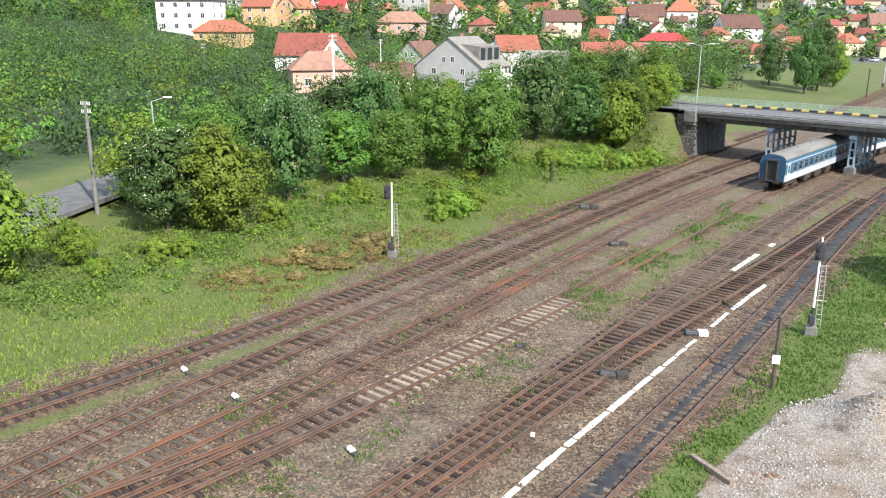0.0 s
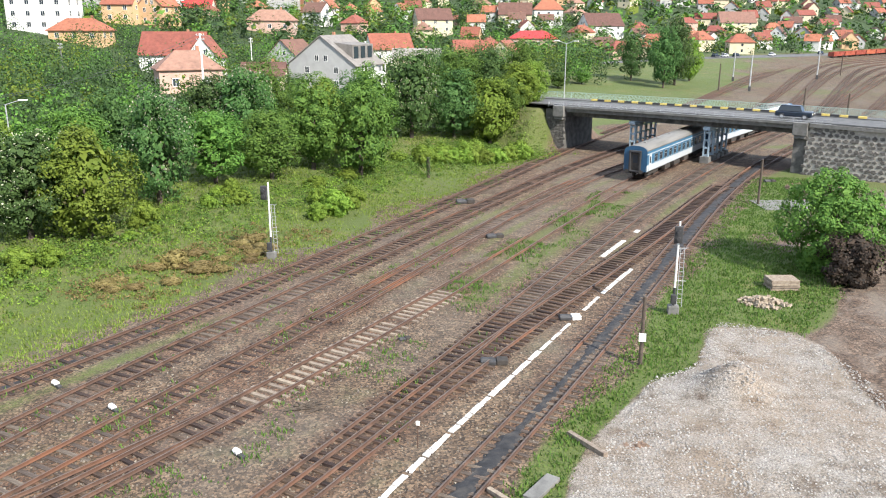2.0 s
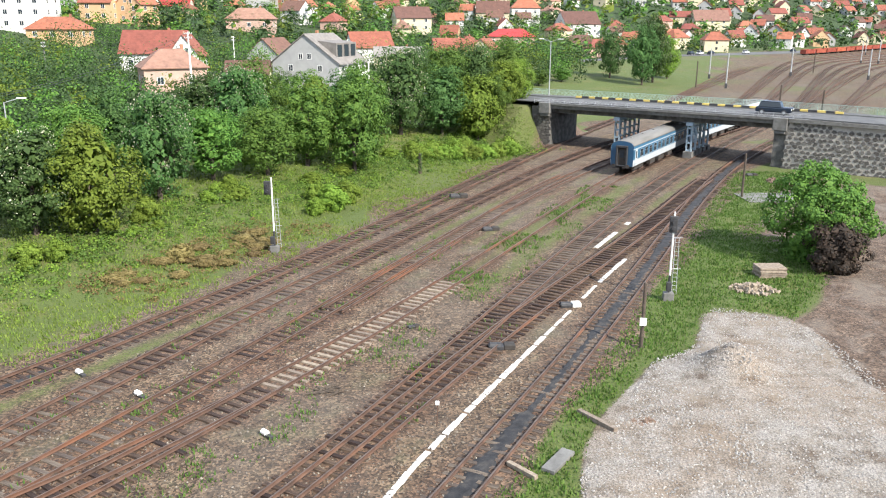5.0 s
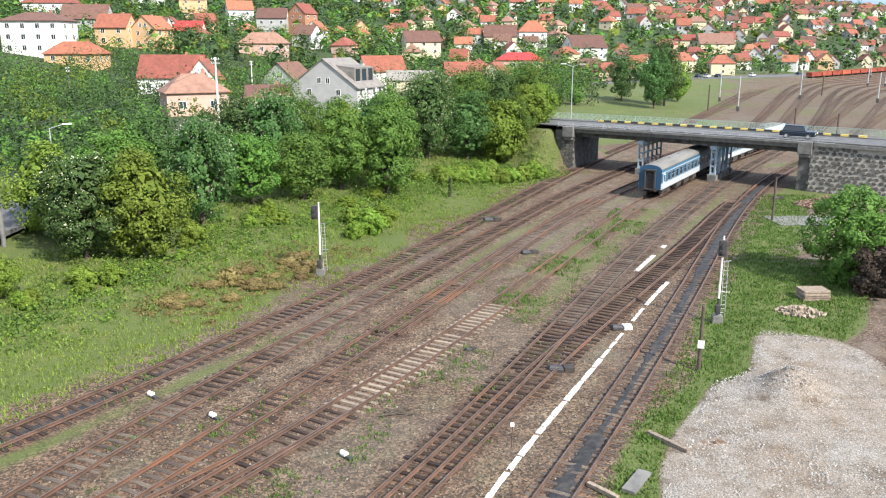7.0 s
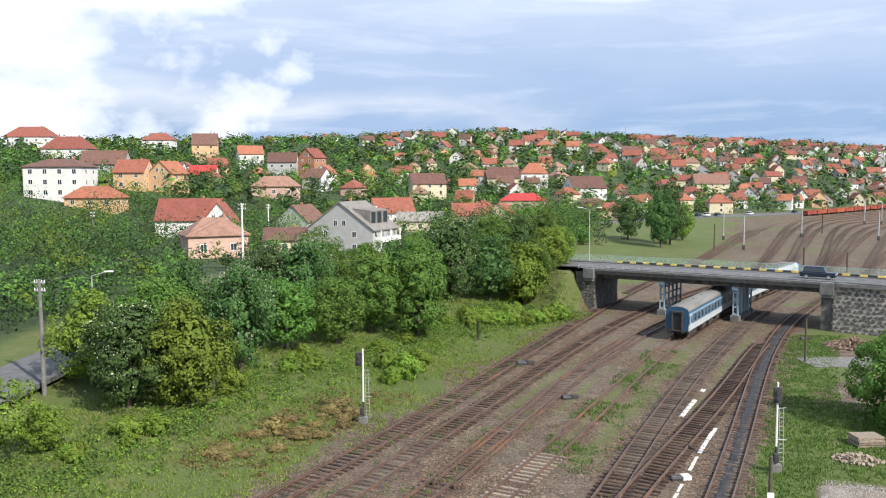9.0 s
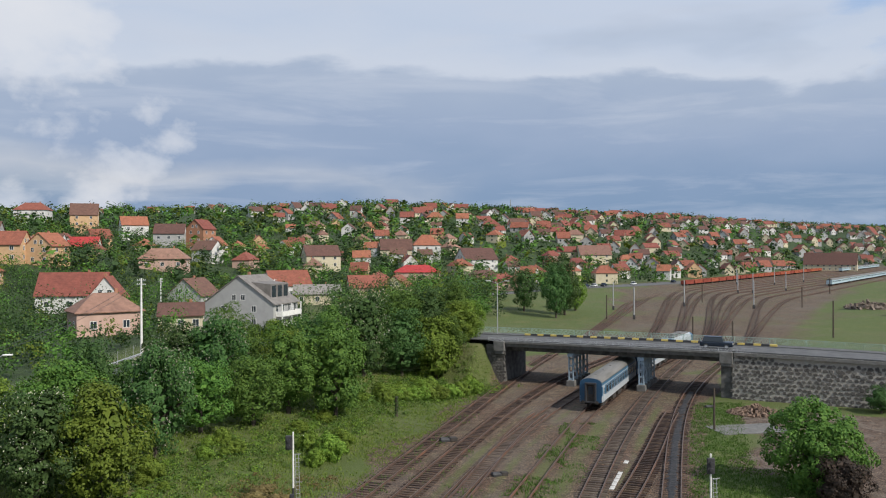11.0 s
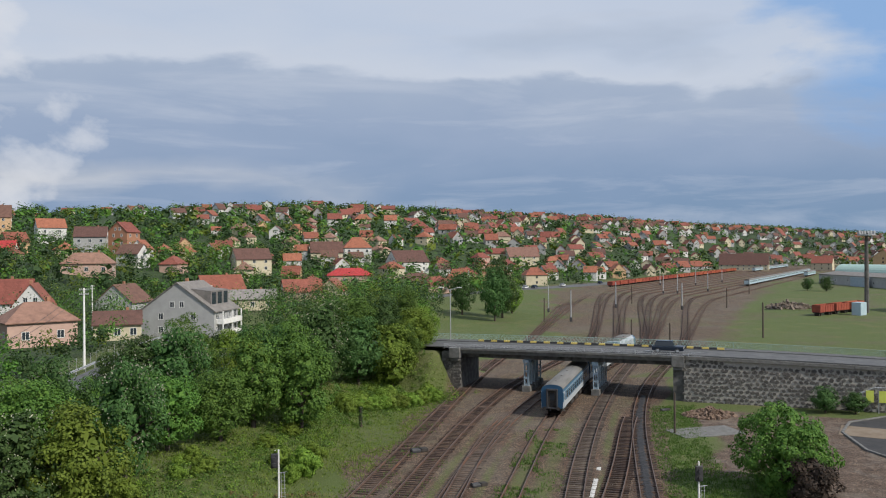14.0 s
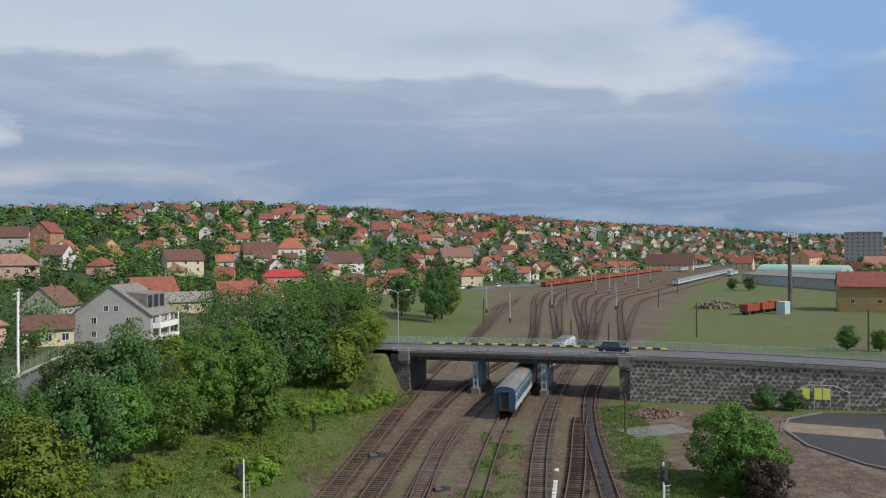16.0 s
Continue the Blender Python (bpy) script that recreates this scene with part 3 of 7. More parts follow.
def build_track(key, y0, y1, kind_at, label, bed=0.0, lone=False):
    f = TRACK[key]
    tr = thing("railway_track", label, "railway track", group="railway tracks", kind="structure")
    zb = 0.1 + bed
    for off in (-0.752, 0.752):
        part("rail", rail_bm(f, y0, y1, off, zb), ["rust", "railtop"], tr)
    y = y0
    rnd = random.Random(key)
    while y < y1:
        dx = float(f(y + 0.1) - f(y - 0.1)) / 0.2
        kind = kind_at(y)
        if kind and rnd.random() > 0.02:
            m = Matrix.Translation((float(f(y)) + rnd.uniform(-.05, .05), y, zb - 0.2 + rnd.uniform(-.05, .0))) @ Matrix.Rotation(-math.atan(dx) + rnd.uniform(-.025, .025), 4, "Z")
            shared("sleeper", SLEEPER[kind], tr, m)
        y += 0.64 / math.hypot(dx, 1)
    return tr


build_track("T0", 20, 160, lambda y: "wood" if y > 24 else "wood", "rusty outer railway track on dark wooden sleepers beside grass", -0.02)
build_track("T1", 20, 165, lambda y: "grey" if y < 36 or 44 < y < 58 else "wood", "rusty railway track on brown wooden sleepers")
build_track("T2", 20, 155, lambda y: "grey" if y > 60 or y < 33 else "wood", "rusty overgrown railway track on wooden sleepers", -0.03)
build_track("T3", 20, 165, lambda y: "wood" if y < 36.5 or y > 100 else ("conc" if y < 55 else None), "rusty track with pale concrete sleepers sunk into grass", 0.015)
build_track("T8", 48, 97, lambda y: None, "rusty crossing rails laid over a neighbouring track", 0.02)
build_track("T7", 20, 38.5, lambda y: "wood" if y < 27 else None, "rusty turnout leaving the track with concrete sleepers", 0.03)
build_track("T4", 20, 165, lambda y: "wood" if y < 52 else "grey", "rusty railway track on dense dark wooden sleepers", 0.03)
build_track("T5", 20, 97, lambda y: "wood" if y > 40 else None, "rusty turnout track curving between its neighbours", 0.045)
build_track("T6", 20, 162, lambda y: "grey" if y < 62 else "wood", "railway track with black coal dust between rails", -0.03)


# ---- road bridge ----
BRIDGE = Matrix.Translation((24.6, 113.2, 0)) @ Matrix.Rotation(math.atan2(-0.436, 0.9), 4, "Z")   # local x along the road, y away


def deck_z(u):
    return 6.45 - 0.00018 * (u + 4) ** 2 - 0.0016 * max(0, u - 14) ** 1.6


def build_bridge():
    br = thing("road_bridge", "grey concrete road bridge over tracks on blue-grey steel piers", "bridge", BRIDGE)
    us = list(np.linspace(-22.2, 11.4, 24))
    w0, w1 = -1.0, 9.2
    # deck slab with edge beam
    bm = bmesh.new()
    prof = ((w0, -0.12), (w0, -0.42), (w0 + 0.25, -0.46), (w0 + 0.35, -0.95), (w1 - 0.35, -0.95), (w1 - 0.25, -0.46), (w1, -0.42), (w1, -0.12))
    prev = None
    for u in us:
        ring = [bm.verts.new((u, y, deck_z(u) + z)) for y, z in prof]
        if prev:
            for i in range(8):
                bm.faces.new((prev[i], prev[(i + 1) % 8], ring[(i + 1) % 8], ring[i]))
        else:
            bm.faces.new(ring[::-1])
        prev = ring
    bm.faces.new(prev)
    part("deck", bm, "concrete", br)
    for y in (0.4, 2.6, 4.8, 7.0):
        bm = bmesh.new()
        box(bm, -22.5, y, 4.78, 11, y + 0.5, 5.48)
        part("girder", bm, "dark_conc", br, "dark stained girder")
    # piers: rows of riveted columns with a cap beam
    for u in (-10.3, 0.0):
        pier = new("pier")
        pier.parent = br
        tagged(pier, "blue-grey riveted steel pier on concrete footings")
        bm = bmesh.new()
        soft_box(bm, u - 0.45, -0.3, 4.35, u + 0.45, 8.4, 4.8, 0.03)
        part("cap_beam", bm, "steelblue", pier)
        for k in range(5):
            y = 0.3 + k * 1.85
            bm = bmesh.new()
            for dx in (-0.32, 0.32):
                for dy in (-0.16, 0.16):
                    box(bm, u + dx - 0.07, y + dy - 0.07, 0.85, u + dx + 0.07, y + dy + 0.07, 4.4)
            for z in (0.9, 1.9, 2.9, 3.9):
                box(bm, u - 0.36, y - 0.2, z, u + 0.36, y + 0.2, z + 0.22)
            part("column", bm, "steelblue", pier)
            bm = bmesh.new()
            soft_box(bm, u - 0.62, y - 0.55, -0.2, u + 0.62, y + 0.55, 0.88, 0.05)
            part("footing", bm, "concrete", pier)
    # abutments
    for u0, u1, nm in ((-23.5, -20.6, "left"), (10.9, 12.5, "right")):
        bm = bmesh.new()
        box(bm, u0, -0.6, -0.5, u1, 9.0, deck_z(0) - 0.75)
        part("abutment", bm, "dark_conc", br, "dark stained stone and concrete abutment")
    bm = bmesh.new()
    rs = random.Random(2)
    for i in range(6):
        for k in range(10):
            w, hgt = rs.uniform(0.2, 0.27), rs.uniform(0.17, 0.22)
            soft = Matrix.Translation((-23.25 + i * 0.5 + (k % 2) * 0.2, -0.62, 0.2 + k * 0.46)) @ Matrix.Rotation(rs.uniform(-.15, .15), 4, "Y")
            soft_box(bm, -w, -0.06, -hgt, w, 0.05, hgt, 0.04, soft)
    tagged(part("stone_facing", bm, "stone", br, "rough dark stone facing"), kind="stuff")
    for u in (-21.2, 11.6):
        bm = bmesh.new()
        soft_box(bm, u - 0.85, -1.35, 4.75, u + 0.85, -0.3, deck_z(u) - 0.1, 0.05)
        soft_box(bm, u - 0.65, -1.22, 4.35, u + 0.65, -0.3, 4.78, 0.04)
        part("bearing_block", bm, "concrete", br)
    # edge lattice fences
    for y, z0, mm in ((w0 + 0.12, -0.1, "galv"), (w1 - 0.12, -0.1, "greensteel")):
        fence = new("railing")
        fence.parent = br
        tagged(fence, "grey-green steel lattice railing")
        span = [(-23, 14)] if mm == "galv" else [(-34, 58)]
        for a, b in span:
            bars = bmesh.new()
            n = int((b - a) / 0.22)
            hgt = 0.55 if mm == "galv" else 1.05
            for i in range(n):
                u = a + i * 0.22
                zz = deck_z(u) + z0
                tube(bars, (u, y, zz), (u + 0.34, y, zz + hgt), 0.011 if mm == "galv" else 0.02, n=3)
                tube(bars, (u + 0.34, y, zz), (u, y, zz + hgt), 0.011 if mm == "galv" else 0.02, n=3)
            part("lattice", bars, mm, fence)
            for zt in (0.0, hgt):
                bm = bmesh.new()
                for u in np.arange(a, b, 2.0):
                    tube(bm, (u, y, deck_z(u) + z0 + zt), (u + 2, y, deck_z(u + 2) + z0 + zt), 0.028, n=6)
                part("rail", bm, mm, fence)
            for u in np.arange(a, b + 0.1, 2.4):
                bm = bmesh.new()
                tube(bm, (u, y, deck_z(u) - 0.3), (u, y, deck_z(u) + z0 + hgt + 0.04), 0.035, n=6)
                part("post", bm, mm, fence)
    # yellow and black kerb blocks on the far side
    kerb = new("kerb")
    kerb.parent = br
    tagged(kerb, "kerb blocks painted yellow and black in turn")
    u, i = -20.0, 0
    while u < 17.5:
        ln = 1.15 if i % 2 else 1.0
        bm = bmesh.new()
        soft_box(bm, u, 6.9, deck_z(u) - 0.06, u + ln - 0.02, 7.25, deck_z(u) + 0.32, 0.03)
        part("kerb_block", bm, "black" if i % 2 else "yellow", kerb)
        u += ln
        i += 1
    return br


def build_bridge_road():
    bm = bmesh.new()
    prev = None
    for u in np.linspace(-70, 95, 80):
        z = deck_z(u) if u > -24 else deck_z(-24) - 0.0004 * (u + 24) ** 2
        ring = [bm.verts.new((u, y, z + dz)) for y, dz in ((-0.8, -0.1), (-0.8, 0.04), (0.5, 0.04), (0.52, -0.08), (6.88, -0.08), (6.9, 0.06), (9.1, 0.06), (9.1, -0.1))]
        if prev:
            for i in range(7):
                bm.faces.new((prev[i], prev[i + 1], ring[i + 1], ring[i]))
        prev = ring
    ob = part("road", bm, "asphalt")
    ob.matrix_basis = BRIDGE
    tagged(ob, "worn grey asphalt road across the bridge with footways", "road", kind="structure")


def build_retaining_wall():
    """Masonry wall that carries the road down from the bridge; every stone proud of the joints."""
    wall = thing("wall_masonry", "rough stone retaining wall with pale mortar under the road", "wall", BRIDGE, kind="structure")
    bm = bmesh.new()
    prev = None
    for u in np.linspace(12.4, 92, 40):
        top = deck_z(u) - 0.55
        ring = [bm.verts.new(p) for p in ((u, -0.95, -0.6), (u, -0.75, top), (u, 8.9, top), (u, 9.0, -0.6))]
        if prev:
            for i in range(4):
                bm.faces.new((prev[i], prev[(i + 1) % 4], ring[(i + 1) % 4], ring[i]))
        else:
            bm.faces.new(ring[::-1])
        prev = ring
    bm.faces.new(prev)
    part("core", bm, "mortar", wall)
    bm = bmesh.new()
    for u in np.arange(12.6, 88, 3.0):
        a, b = deck_z(u), deck_z(u + 3)
        vs = box(bm, u, -1.12, 0, u + 2.98, -0.2, 0.42)
        for v in vs:
            v.co.z += (a if v.co.x < u + 1 else b) - 0.56
    part("coping", bm, "concrete", wall, "grey concrete coping with a dark drip line")
    rnd = random.Random(5)
    verts, faces = [], []
    cell = 0.7
    row = 0
    z = 0.05
    near_stones = []
    while z < 6.2:
        u = 12.5 + (row % 2) * cell * 0.5
        while u < 80:
            if z + 0.25 < deck_z(u) - 0.6:
                near_stones.append((u + rnd.uniform(-.13, .13), z + rnd.uniform(-.1, .1), rnd.uniform(0.33, 0.41), rnd.uniform(0.265, 0.33)))
            u += cell
        z += 0.545
        row += 1
    pieces = []
    for v in range(7):
        b2 = bmesh.new()
        n = rnd.choice((5, 6, 7))
        angs = sorted(rnd.uniform(-.25, .25) + i * math.tau / n for i in range(n))
        outer = [b2.verts.new((math.cos(a) * rnd.uniform(.75, 1.1), 0, math.sin(a) * rnd.uniform(.75, 1.1))) for a in angs]
        inner = [b2.verts.new((v0.co.x * 0.86, -0.07, v0.co.z * 0.86)) for v0 in outer]
        for i in range(n):
            b2.faces.new((outer[i], outer[(i + 1) % n], inner[(i + 1) % n], inner[i]))
        b2.faces.new(inner)
        me = bpy.data.meshes.new("stone")
        b2.to_mesh(me)
        b2.free()
        me.materials.append(M["stone"])
        pieces.append(me)
    big = bmesh.new()
    count = 0
    for i, (u, zz, a, b) in enumerate(near_stones):
        y = -0.95 + 0.2 * (zz + 0.6) / (deck_z(u) + 0.05) - 0.005 + rnd.uniform(-0.03, 0.02)
        m = Matrix.Translation((u, y, zz)) @ Matrix.Rotation(rnd.uniform(-0.5, 0.5), 4, "Y") @ Matrix.Diagonal((a * 0.95, 1, b * 0.95, 1))
        if u < 60 and count < 298:
            shared("stone", pieces[i % 7], wall, m)
            count += 1
        else:
            me = pieces[i % 7]
            vs = [big.verts.new(m @ v.co) for v in me.vertices]
            for p in me.polygons:
                big.faces.new([vs[k] for k in p.vertices])
    tagged(part("stones", big, "stone", wall), kind="stuff")


# ---- train ----
def coach_section(n=9, w=1.41, z0=1.0, z1=3.05, top=4.0):
    """Half outline of the body from sill to ridge (y, z)."""
    pts = [(w - 0.06, z0), (w, z0 + 0.25), (w, z1)]
    for i in range(1, n + 1):
        a = i / n * math.pi / 2
        pts.append((w * math.cos(a), z1 + (top - z1) * math.sin(a) ** 0.8))
    return pts


def strip(bm, pts, x0, x1):
    r0 = [bm.verts.new((x0, y, z)) for y, z in pts]
    r1 = [bm.verts.new((x1, y, z)) for y, z in pts]
    for i in range(len(pts) - 1):
        bm.faces.new((r0[i], r0[i + 1], r1[i + 1], r1[i]))


def bogie(parent, x, wheel_r=0.46, base=1.25):
    bg = new("bogie")
    bg.parent = parent
    bm = bmesh.new()
    for y in (-1.05, 1.05):
        soft_box(bm, x - base - 0.45, y - 0.08, 0.42, x + base + 0.45, y + 0.08, 0.72, 0.03)
    soft_box(bm, x - 0.3, -1.1, 0.45, x + 0.3, 1.1, 0.85, 0.03)
    part("bogie_frame", bm, "under", bg)
    for dx in (-base, base):
        for y in (-0.75, 0.75):
            bm = bmesh.new()
            tube(bm, (x + dx, y - 0.07, wheel_r), (x + dx, y + 0.07, wheel_r), wheel_r, n=20)
            tube(bm, (x + dx, y - 0.1, wheel_r), (x + dx, y + 0.1, wheel_r), 0.12, n=10)
            part("wheel", bm, "under", bg)


def build_coach(m, length=23.9, label="blue and white passenger coach with grey roof"):
    co = thing("passenger_coach", label, "train coach", m, group="train coaches")
    h = length / 2
    sec = coach_section()
    bm = bmesh.new()
    full = [(-y, z) for y, z in sec[::-1]][:-1] + [(y, z) for y, z in sec]
    # side bands
    for sgn in (1, -1):
        for name, z0, z1, mm in (("lower_panel", 1.0, 1.78, "trainwhite"), ("window_band", 1.78, 2.98, "trainblue"), ("cant_rail", 2.98, 3.1, "trainwhite")):
            b2 = bmesh.new()
            y0 = sgn * (1.41 if z0 > 1.2 else 1.37)
            vs = [(-h, y0, z0), (h, y0, z0), (h, sgn * 1.41, z1), (-h, sgn * 1.41, z1)]
            vi = [(x, y - sgn * 0.06, z) for x, y, z in vs]
            a = [b2.verts.new(p) for p in vs]
            b = [b2.verts.new(p) for p in vi]
            b2.faces.new(a if sgn < 0 else a[::-1])
            b2.faces.new(b[::-1] if sgn < 0 else b)
            for i in range(4):
                b2.faces.new((a[i], a[(i + 1) % 4], b[(i + 1) % 4], b[i]))
            part(name, b2, mm, co)
        # windows with pale frames
        n = 11
        for i in range(n):
            x = -h + 3.05 + i * (length - 6.1) / (n - 1)
            wn = new("window")
            wn.parent = co
            b2 = bmesh.new()
            for a0, a1, c0, c1 in ((-.565, .565, 1.895, 1.93), (-.565, .565, 2.78, 2.815), (-.565, -.53, 1.93, 2.78), (.53, .565, 1.93, 2.78), (-.53, .53, 2.45, 2.48)):
                box(b2, x + a0, min(sgn * 1.40, sgn * 1.422), c0, x + a1, max(sgn * 1.40, sgn * 1.422), c1)
            part("window_frame", b2, "galv", wn)
            b2 = bmesh.new()
            box(b2, x - .53, min(sgn * 1.40, sgn * 1.418), 1.93, x + .53, max(sgn * 1.40, sgn * 1.418), 2.78)
            part("pane", b2, "glass", wn)
        for x in (-h + 1.05, h - 1.05):
            dr = new("door")
            dr.parent = co
            b2 = bmesh.new()
            soft_box(b2, x - 0.42, min(sgn * 1.40, sgn * 1.432), 1.02, x + 0.42, max(sgn * 1.40, sgn * 1.432), 2.95, 0.01)
            part("door_leaf", b2, "trainwhite", dr)
            b2 = bmesh.new()
            box(b2, x - 0.2, min(sgn * 1.41, sgn * 1.44), 1.95, x + 0.2, max(sgn * 1.41, sgn * 1.44), 2.75)
            part("pane", b2, "glass", dr)
            b2 = bmesh.new()
            box(b2, x - 0.4, min(sgn * 1.1, sgn * 1.42), 0.55, x + 0.4, max(sgn * 1.1, sgn * 1.42), 0.6)
            part("step", b2, "under", dr)
    # roof
    roof = [(y, z) for y, z in full if z >= 3.05]
    b2 = bmesh.new()
    blue = [(1.415, 3.10), (1.40, 3.2), (1.36, 3.36)]
    r = [(-y, z) for y, z in blue[::-1]]
    arc = [(1.36 * math.cos(a), 3.36 + 0.62 * math.sin(a) ** 0.85) for a in np.linspace(0, math.pi, 17)]
    prism(b2, arc, -h + 0.05, h - 0.05)
    for f in b2.faces:
        f.smooth = len(f.verts) == 4
    part("roof", b2, "trainroof", co, "dusty grey curved roof")
    for sgn in (1, -1):
        b2 = bmesh.new()
        strip(b2, [(sgn * y, z) for y, z in (blue if sgn > 0 else blue)], -h, h)
        strip(b2, [(sgn * (y - 0.03), z) for y, z in blue], -h, h)
        part("roof_edge", b2, "trainblue", co)
    b2 = bmesh.new()
    for i in range(5):
        x = -h + 3 + i * (length - 6) / 4
        soft_box(b2, x - 0.18, -0.14, 3.9, x + 0.18, 0.14, 4.08, 0.03)
    part("ventilators", b2, "trainroof", co)
    # end walls with gangway
    for sx in (-1, 1):
        b2 = bmesh.new()
        arcp = [(1.39, 1.0), (1.39, 3.1)] + [(1.37 * math.cos(a), 3.3 + 0.66 * math.sin(a) ** 0.85) for a in np.linspace(0.05, math.pi - 0.05, 13)] + [(-1.39, 3.1), (-1.39, 1.0)]
        prism(b2, arcp, min(sx * h, sx * (h - 0.08)), max(sx * h, sx * (h - 0.08)))
        part("end_wall", b2, "traindark", co, "dark blue end wall")
        b2 = bmesh.new()
        x0, x1 = sorted((sx * h, sx * (h + 0.3)))
        for y0, y1, z0, z1 in ((-0.72, -0.5, 1.1, 3.35), (0.5, 0.72, 1.1, 3.35), (-0.72, 0.72, 3.2, 3.45), (-0.72, 0.72, 0.95, 1.12)):
            soft_box(b2, x0, y0, z0, x1, y1, z1, 0.05)
        part("gangway", b2, "black", co, "black rubber gangway surround")
        b2 = bmesh.new()
        x0, x1 = sorted((sx * h, sx * (h + 0.05)))
        soft_box(b2, x0, -0.48, 1.12, x1, 0.48, 3.2, 0.01)
        part("end_door", b2, "under", co, "dark gangway door")
        b2 = bmesh.new()
        x0, x1 = sorted((sx * (h + 0.04), sx * (h + 0.06)))
        box(b2, x0, -0.3, 2.0, x1, 0.3, 2.9)
        part("pane", b2, "glass", co)
        for y in (-0.87, 0.87):
            b2 = bmesh.new()
            tube(b2, (sx * h, y, 1.05), (sx * (h + 0.5), y, 1.05), 0.09, n=10)
            tube(b2, (sx * (h + 0.48), y, 1.05), (sx * (h + 0.54), y, 1.05), 0.22, n=14)
            part("buffer", b2, "under", co)
    b2 = bmesh.new()
    soft_box(b2, -h + 0.1, -1.25, 0.82, h - 0.1, 1.25, 1.05, 0.03)
    for x0, x1, y in ((-5, -2.6, 1.0), (-1.5, 0.8, -1.0), (2, 4.6, 1.0), (-5, -3, -1.0), (2.6, 4.4, -1.0)):
        soft_box(b2, x0, y - 0.35, 0.35, x1, y + 0.35, 0.85, 0.04)
    part("underframe", b2, "under", co, "grimy black underframe and boxes")
    for x in (-h + 3.2, h - 3.2):
        bogie(co, x)
    return co


def build_loco(m):
    lo = thing("locomotive", "white and blue electric locomotive with grey roof equipment", "locomotive", m)
    L, w = 8.2, 1.45
    b2 = bmesh.new()
    prof = [(w, 1.0), (w, 3.2), (1.1, 3.75), (-1.1, 3.75), (-w, 3.2), (-w, 1.0)]
    prism(b2, prof, -L + 1.9, L - 1.9)
    part("body", b2, "trainwhite", lo, "white painted body sides")
    for sx in (-1, 1):
        b2 = bmesh.new()
        r0 = [b2.verts.new((sx * (L - 1.9), y, z)) for y, z in prof]
        r1 = [b2.verts.new((sx * (L - (0.0 if z < 2 else (0.25 if z < 3.4 else 0.9))), y * (0.97 if z < 3.4 else 0.92), z)) for y, z in prof]
        for i in range(6):
            b2.faces.new((r0[i], r0[(i + 1) % 6], r1[(i + 1) % 6], r1[i]))
        b2.faces.new(r1)
        bmesh.ops.recalc_face_normals(b2, faces=b2.faces[:])
        part("cab", b2, "trainblue", lo, "bright blue cab end")
        b2 = bmesh.new()
        for y0, y1 in ((-1.2, -0.1), (0.1, 1.2)):
            vs = [b2.verts.new(p) for p in ((sx * (L - 0.10), y0, 2.35), (sx * (L - 0.10), y1, 2.35), (sx * (L - 0.32), y1 * .95, 3.25), (sx * (L - 0.32), y0 * .95, 3.25))]
            b2.faces.new(vs)
        part("windscreen", b2, "glass", lo)
        for y in (-1.0, 1.0):
            b2 = bmesh.new()
            tube(b2, (sx * (L - 0.08), y, 1.6), (sx * (L + 0.05), y, 1.6), 0.13, n=12)
            part("headlight", b2, "frame", lo)
            b2 = bmesh.new()
            tube(b2, (sx * (L - 0.1), y * .87, 1.05), (sx * (L + 0.45), y * .87, 1.05), 0.1, n=10)
            tube(b2, (sx * (L + 0.42), y * .87, 1.05), (sx * (L + 0.5), y * .87, 1.05), 0.23, n=14)
            part("buffer", b2, "under", lo)
    for sgn in (1, -1):
        for x in (-2.4, 0, 2.4):
            b2 = bmesh.new()
            tube(b2, (x, sgn * 1.44, 2.6), (x, sgn * 1.47, 2.6), 0.22, n=14)
            part("porthole", b2, "glass", lo)
        b2 = bmesh.new()
        for x in np.arange(-5.4, -3.6, 0.16):
            box(b2, x, min(sgn * 1.44, sgn * 1.475), 1.7, x + 0.1, max(sgn * 1.44, sgn * 1.475), 2.9)
        part("grille", b2, "galv", lo)
    b2 = bmesh.new()
    soft_box(b2, -5.6, -1.0, 3.74, 5.6, 1.0, 3.95, 0.05)
    for x in (-3.6, -1, 1.6):
        soft_box(b2, x - 0.8, -0.7, 3.94, x + 0.8, 0.7, 4.12, 0.05)
    part("roof_hatch", b2, "trainroof", lo)
    for x in (-4.6, 4.6):
        b2 = bmesh.new()
        for y in (-0.5, 0.5):
            tube(b2, (x - 0.8, y, 4.08), (x + 0.9, y * 0.7, 4.2), 0.03, n=6)
            tube(b2, (x + 0.9, y * 0.7, 4.2), (x - 0.7, y * 0.9, 4.3), 0.025, n=6)
        tube(b2, (x - 0.7, -0.8, 4.3), (x - 0.7, 0.8, 4.3), 0.03, n=6)
        part("pantograph", b2, "under", lo, "folded dark pantograph")
    b2 = bmesh.new()
    soft_box(b2, -L + 0.3, -1.3, 0.72, L - 0.3, 1.3, 1.02, 0.03)
    soft_box(b2, -1.6, -1.2, 0.25, 1.6, 1.2, 0.75, 0.05)
    part("underframe", b2, "under", lo)
    for x in (-4.6, 4.6):
        bogie(lo, x, 0.55, 1.6)
    return lo


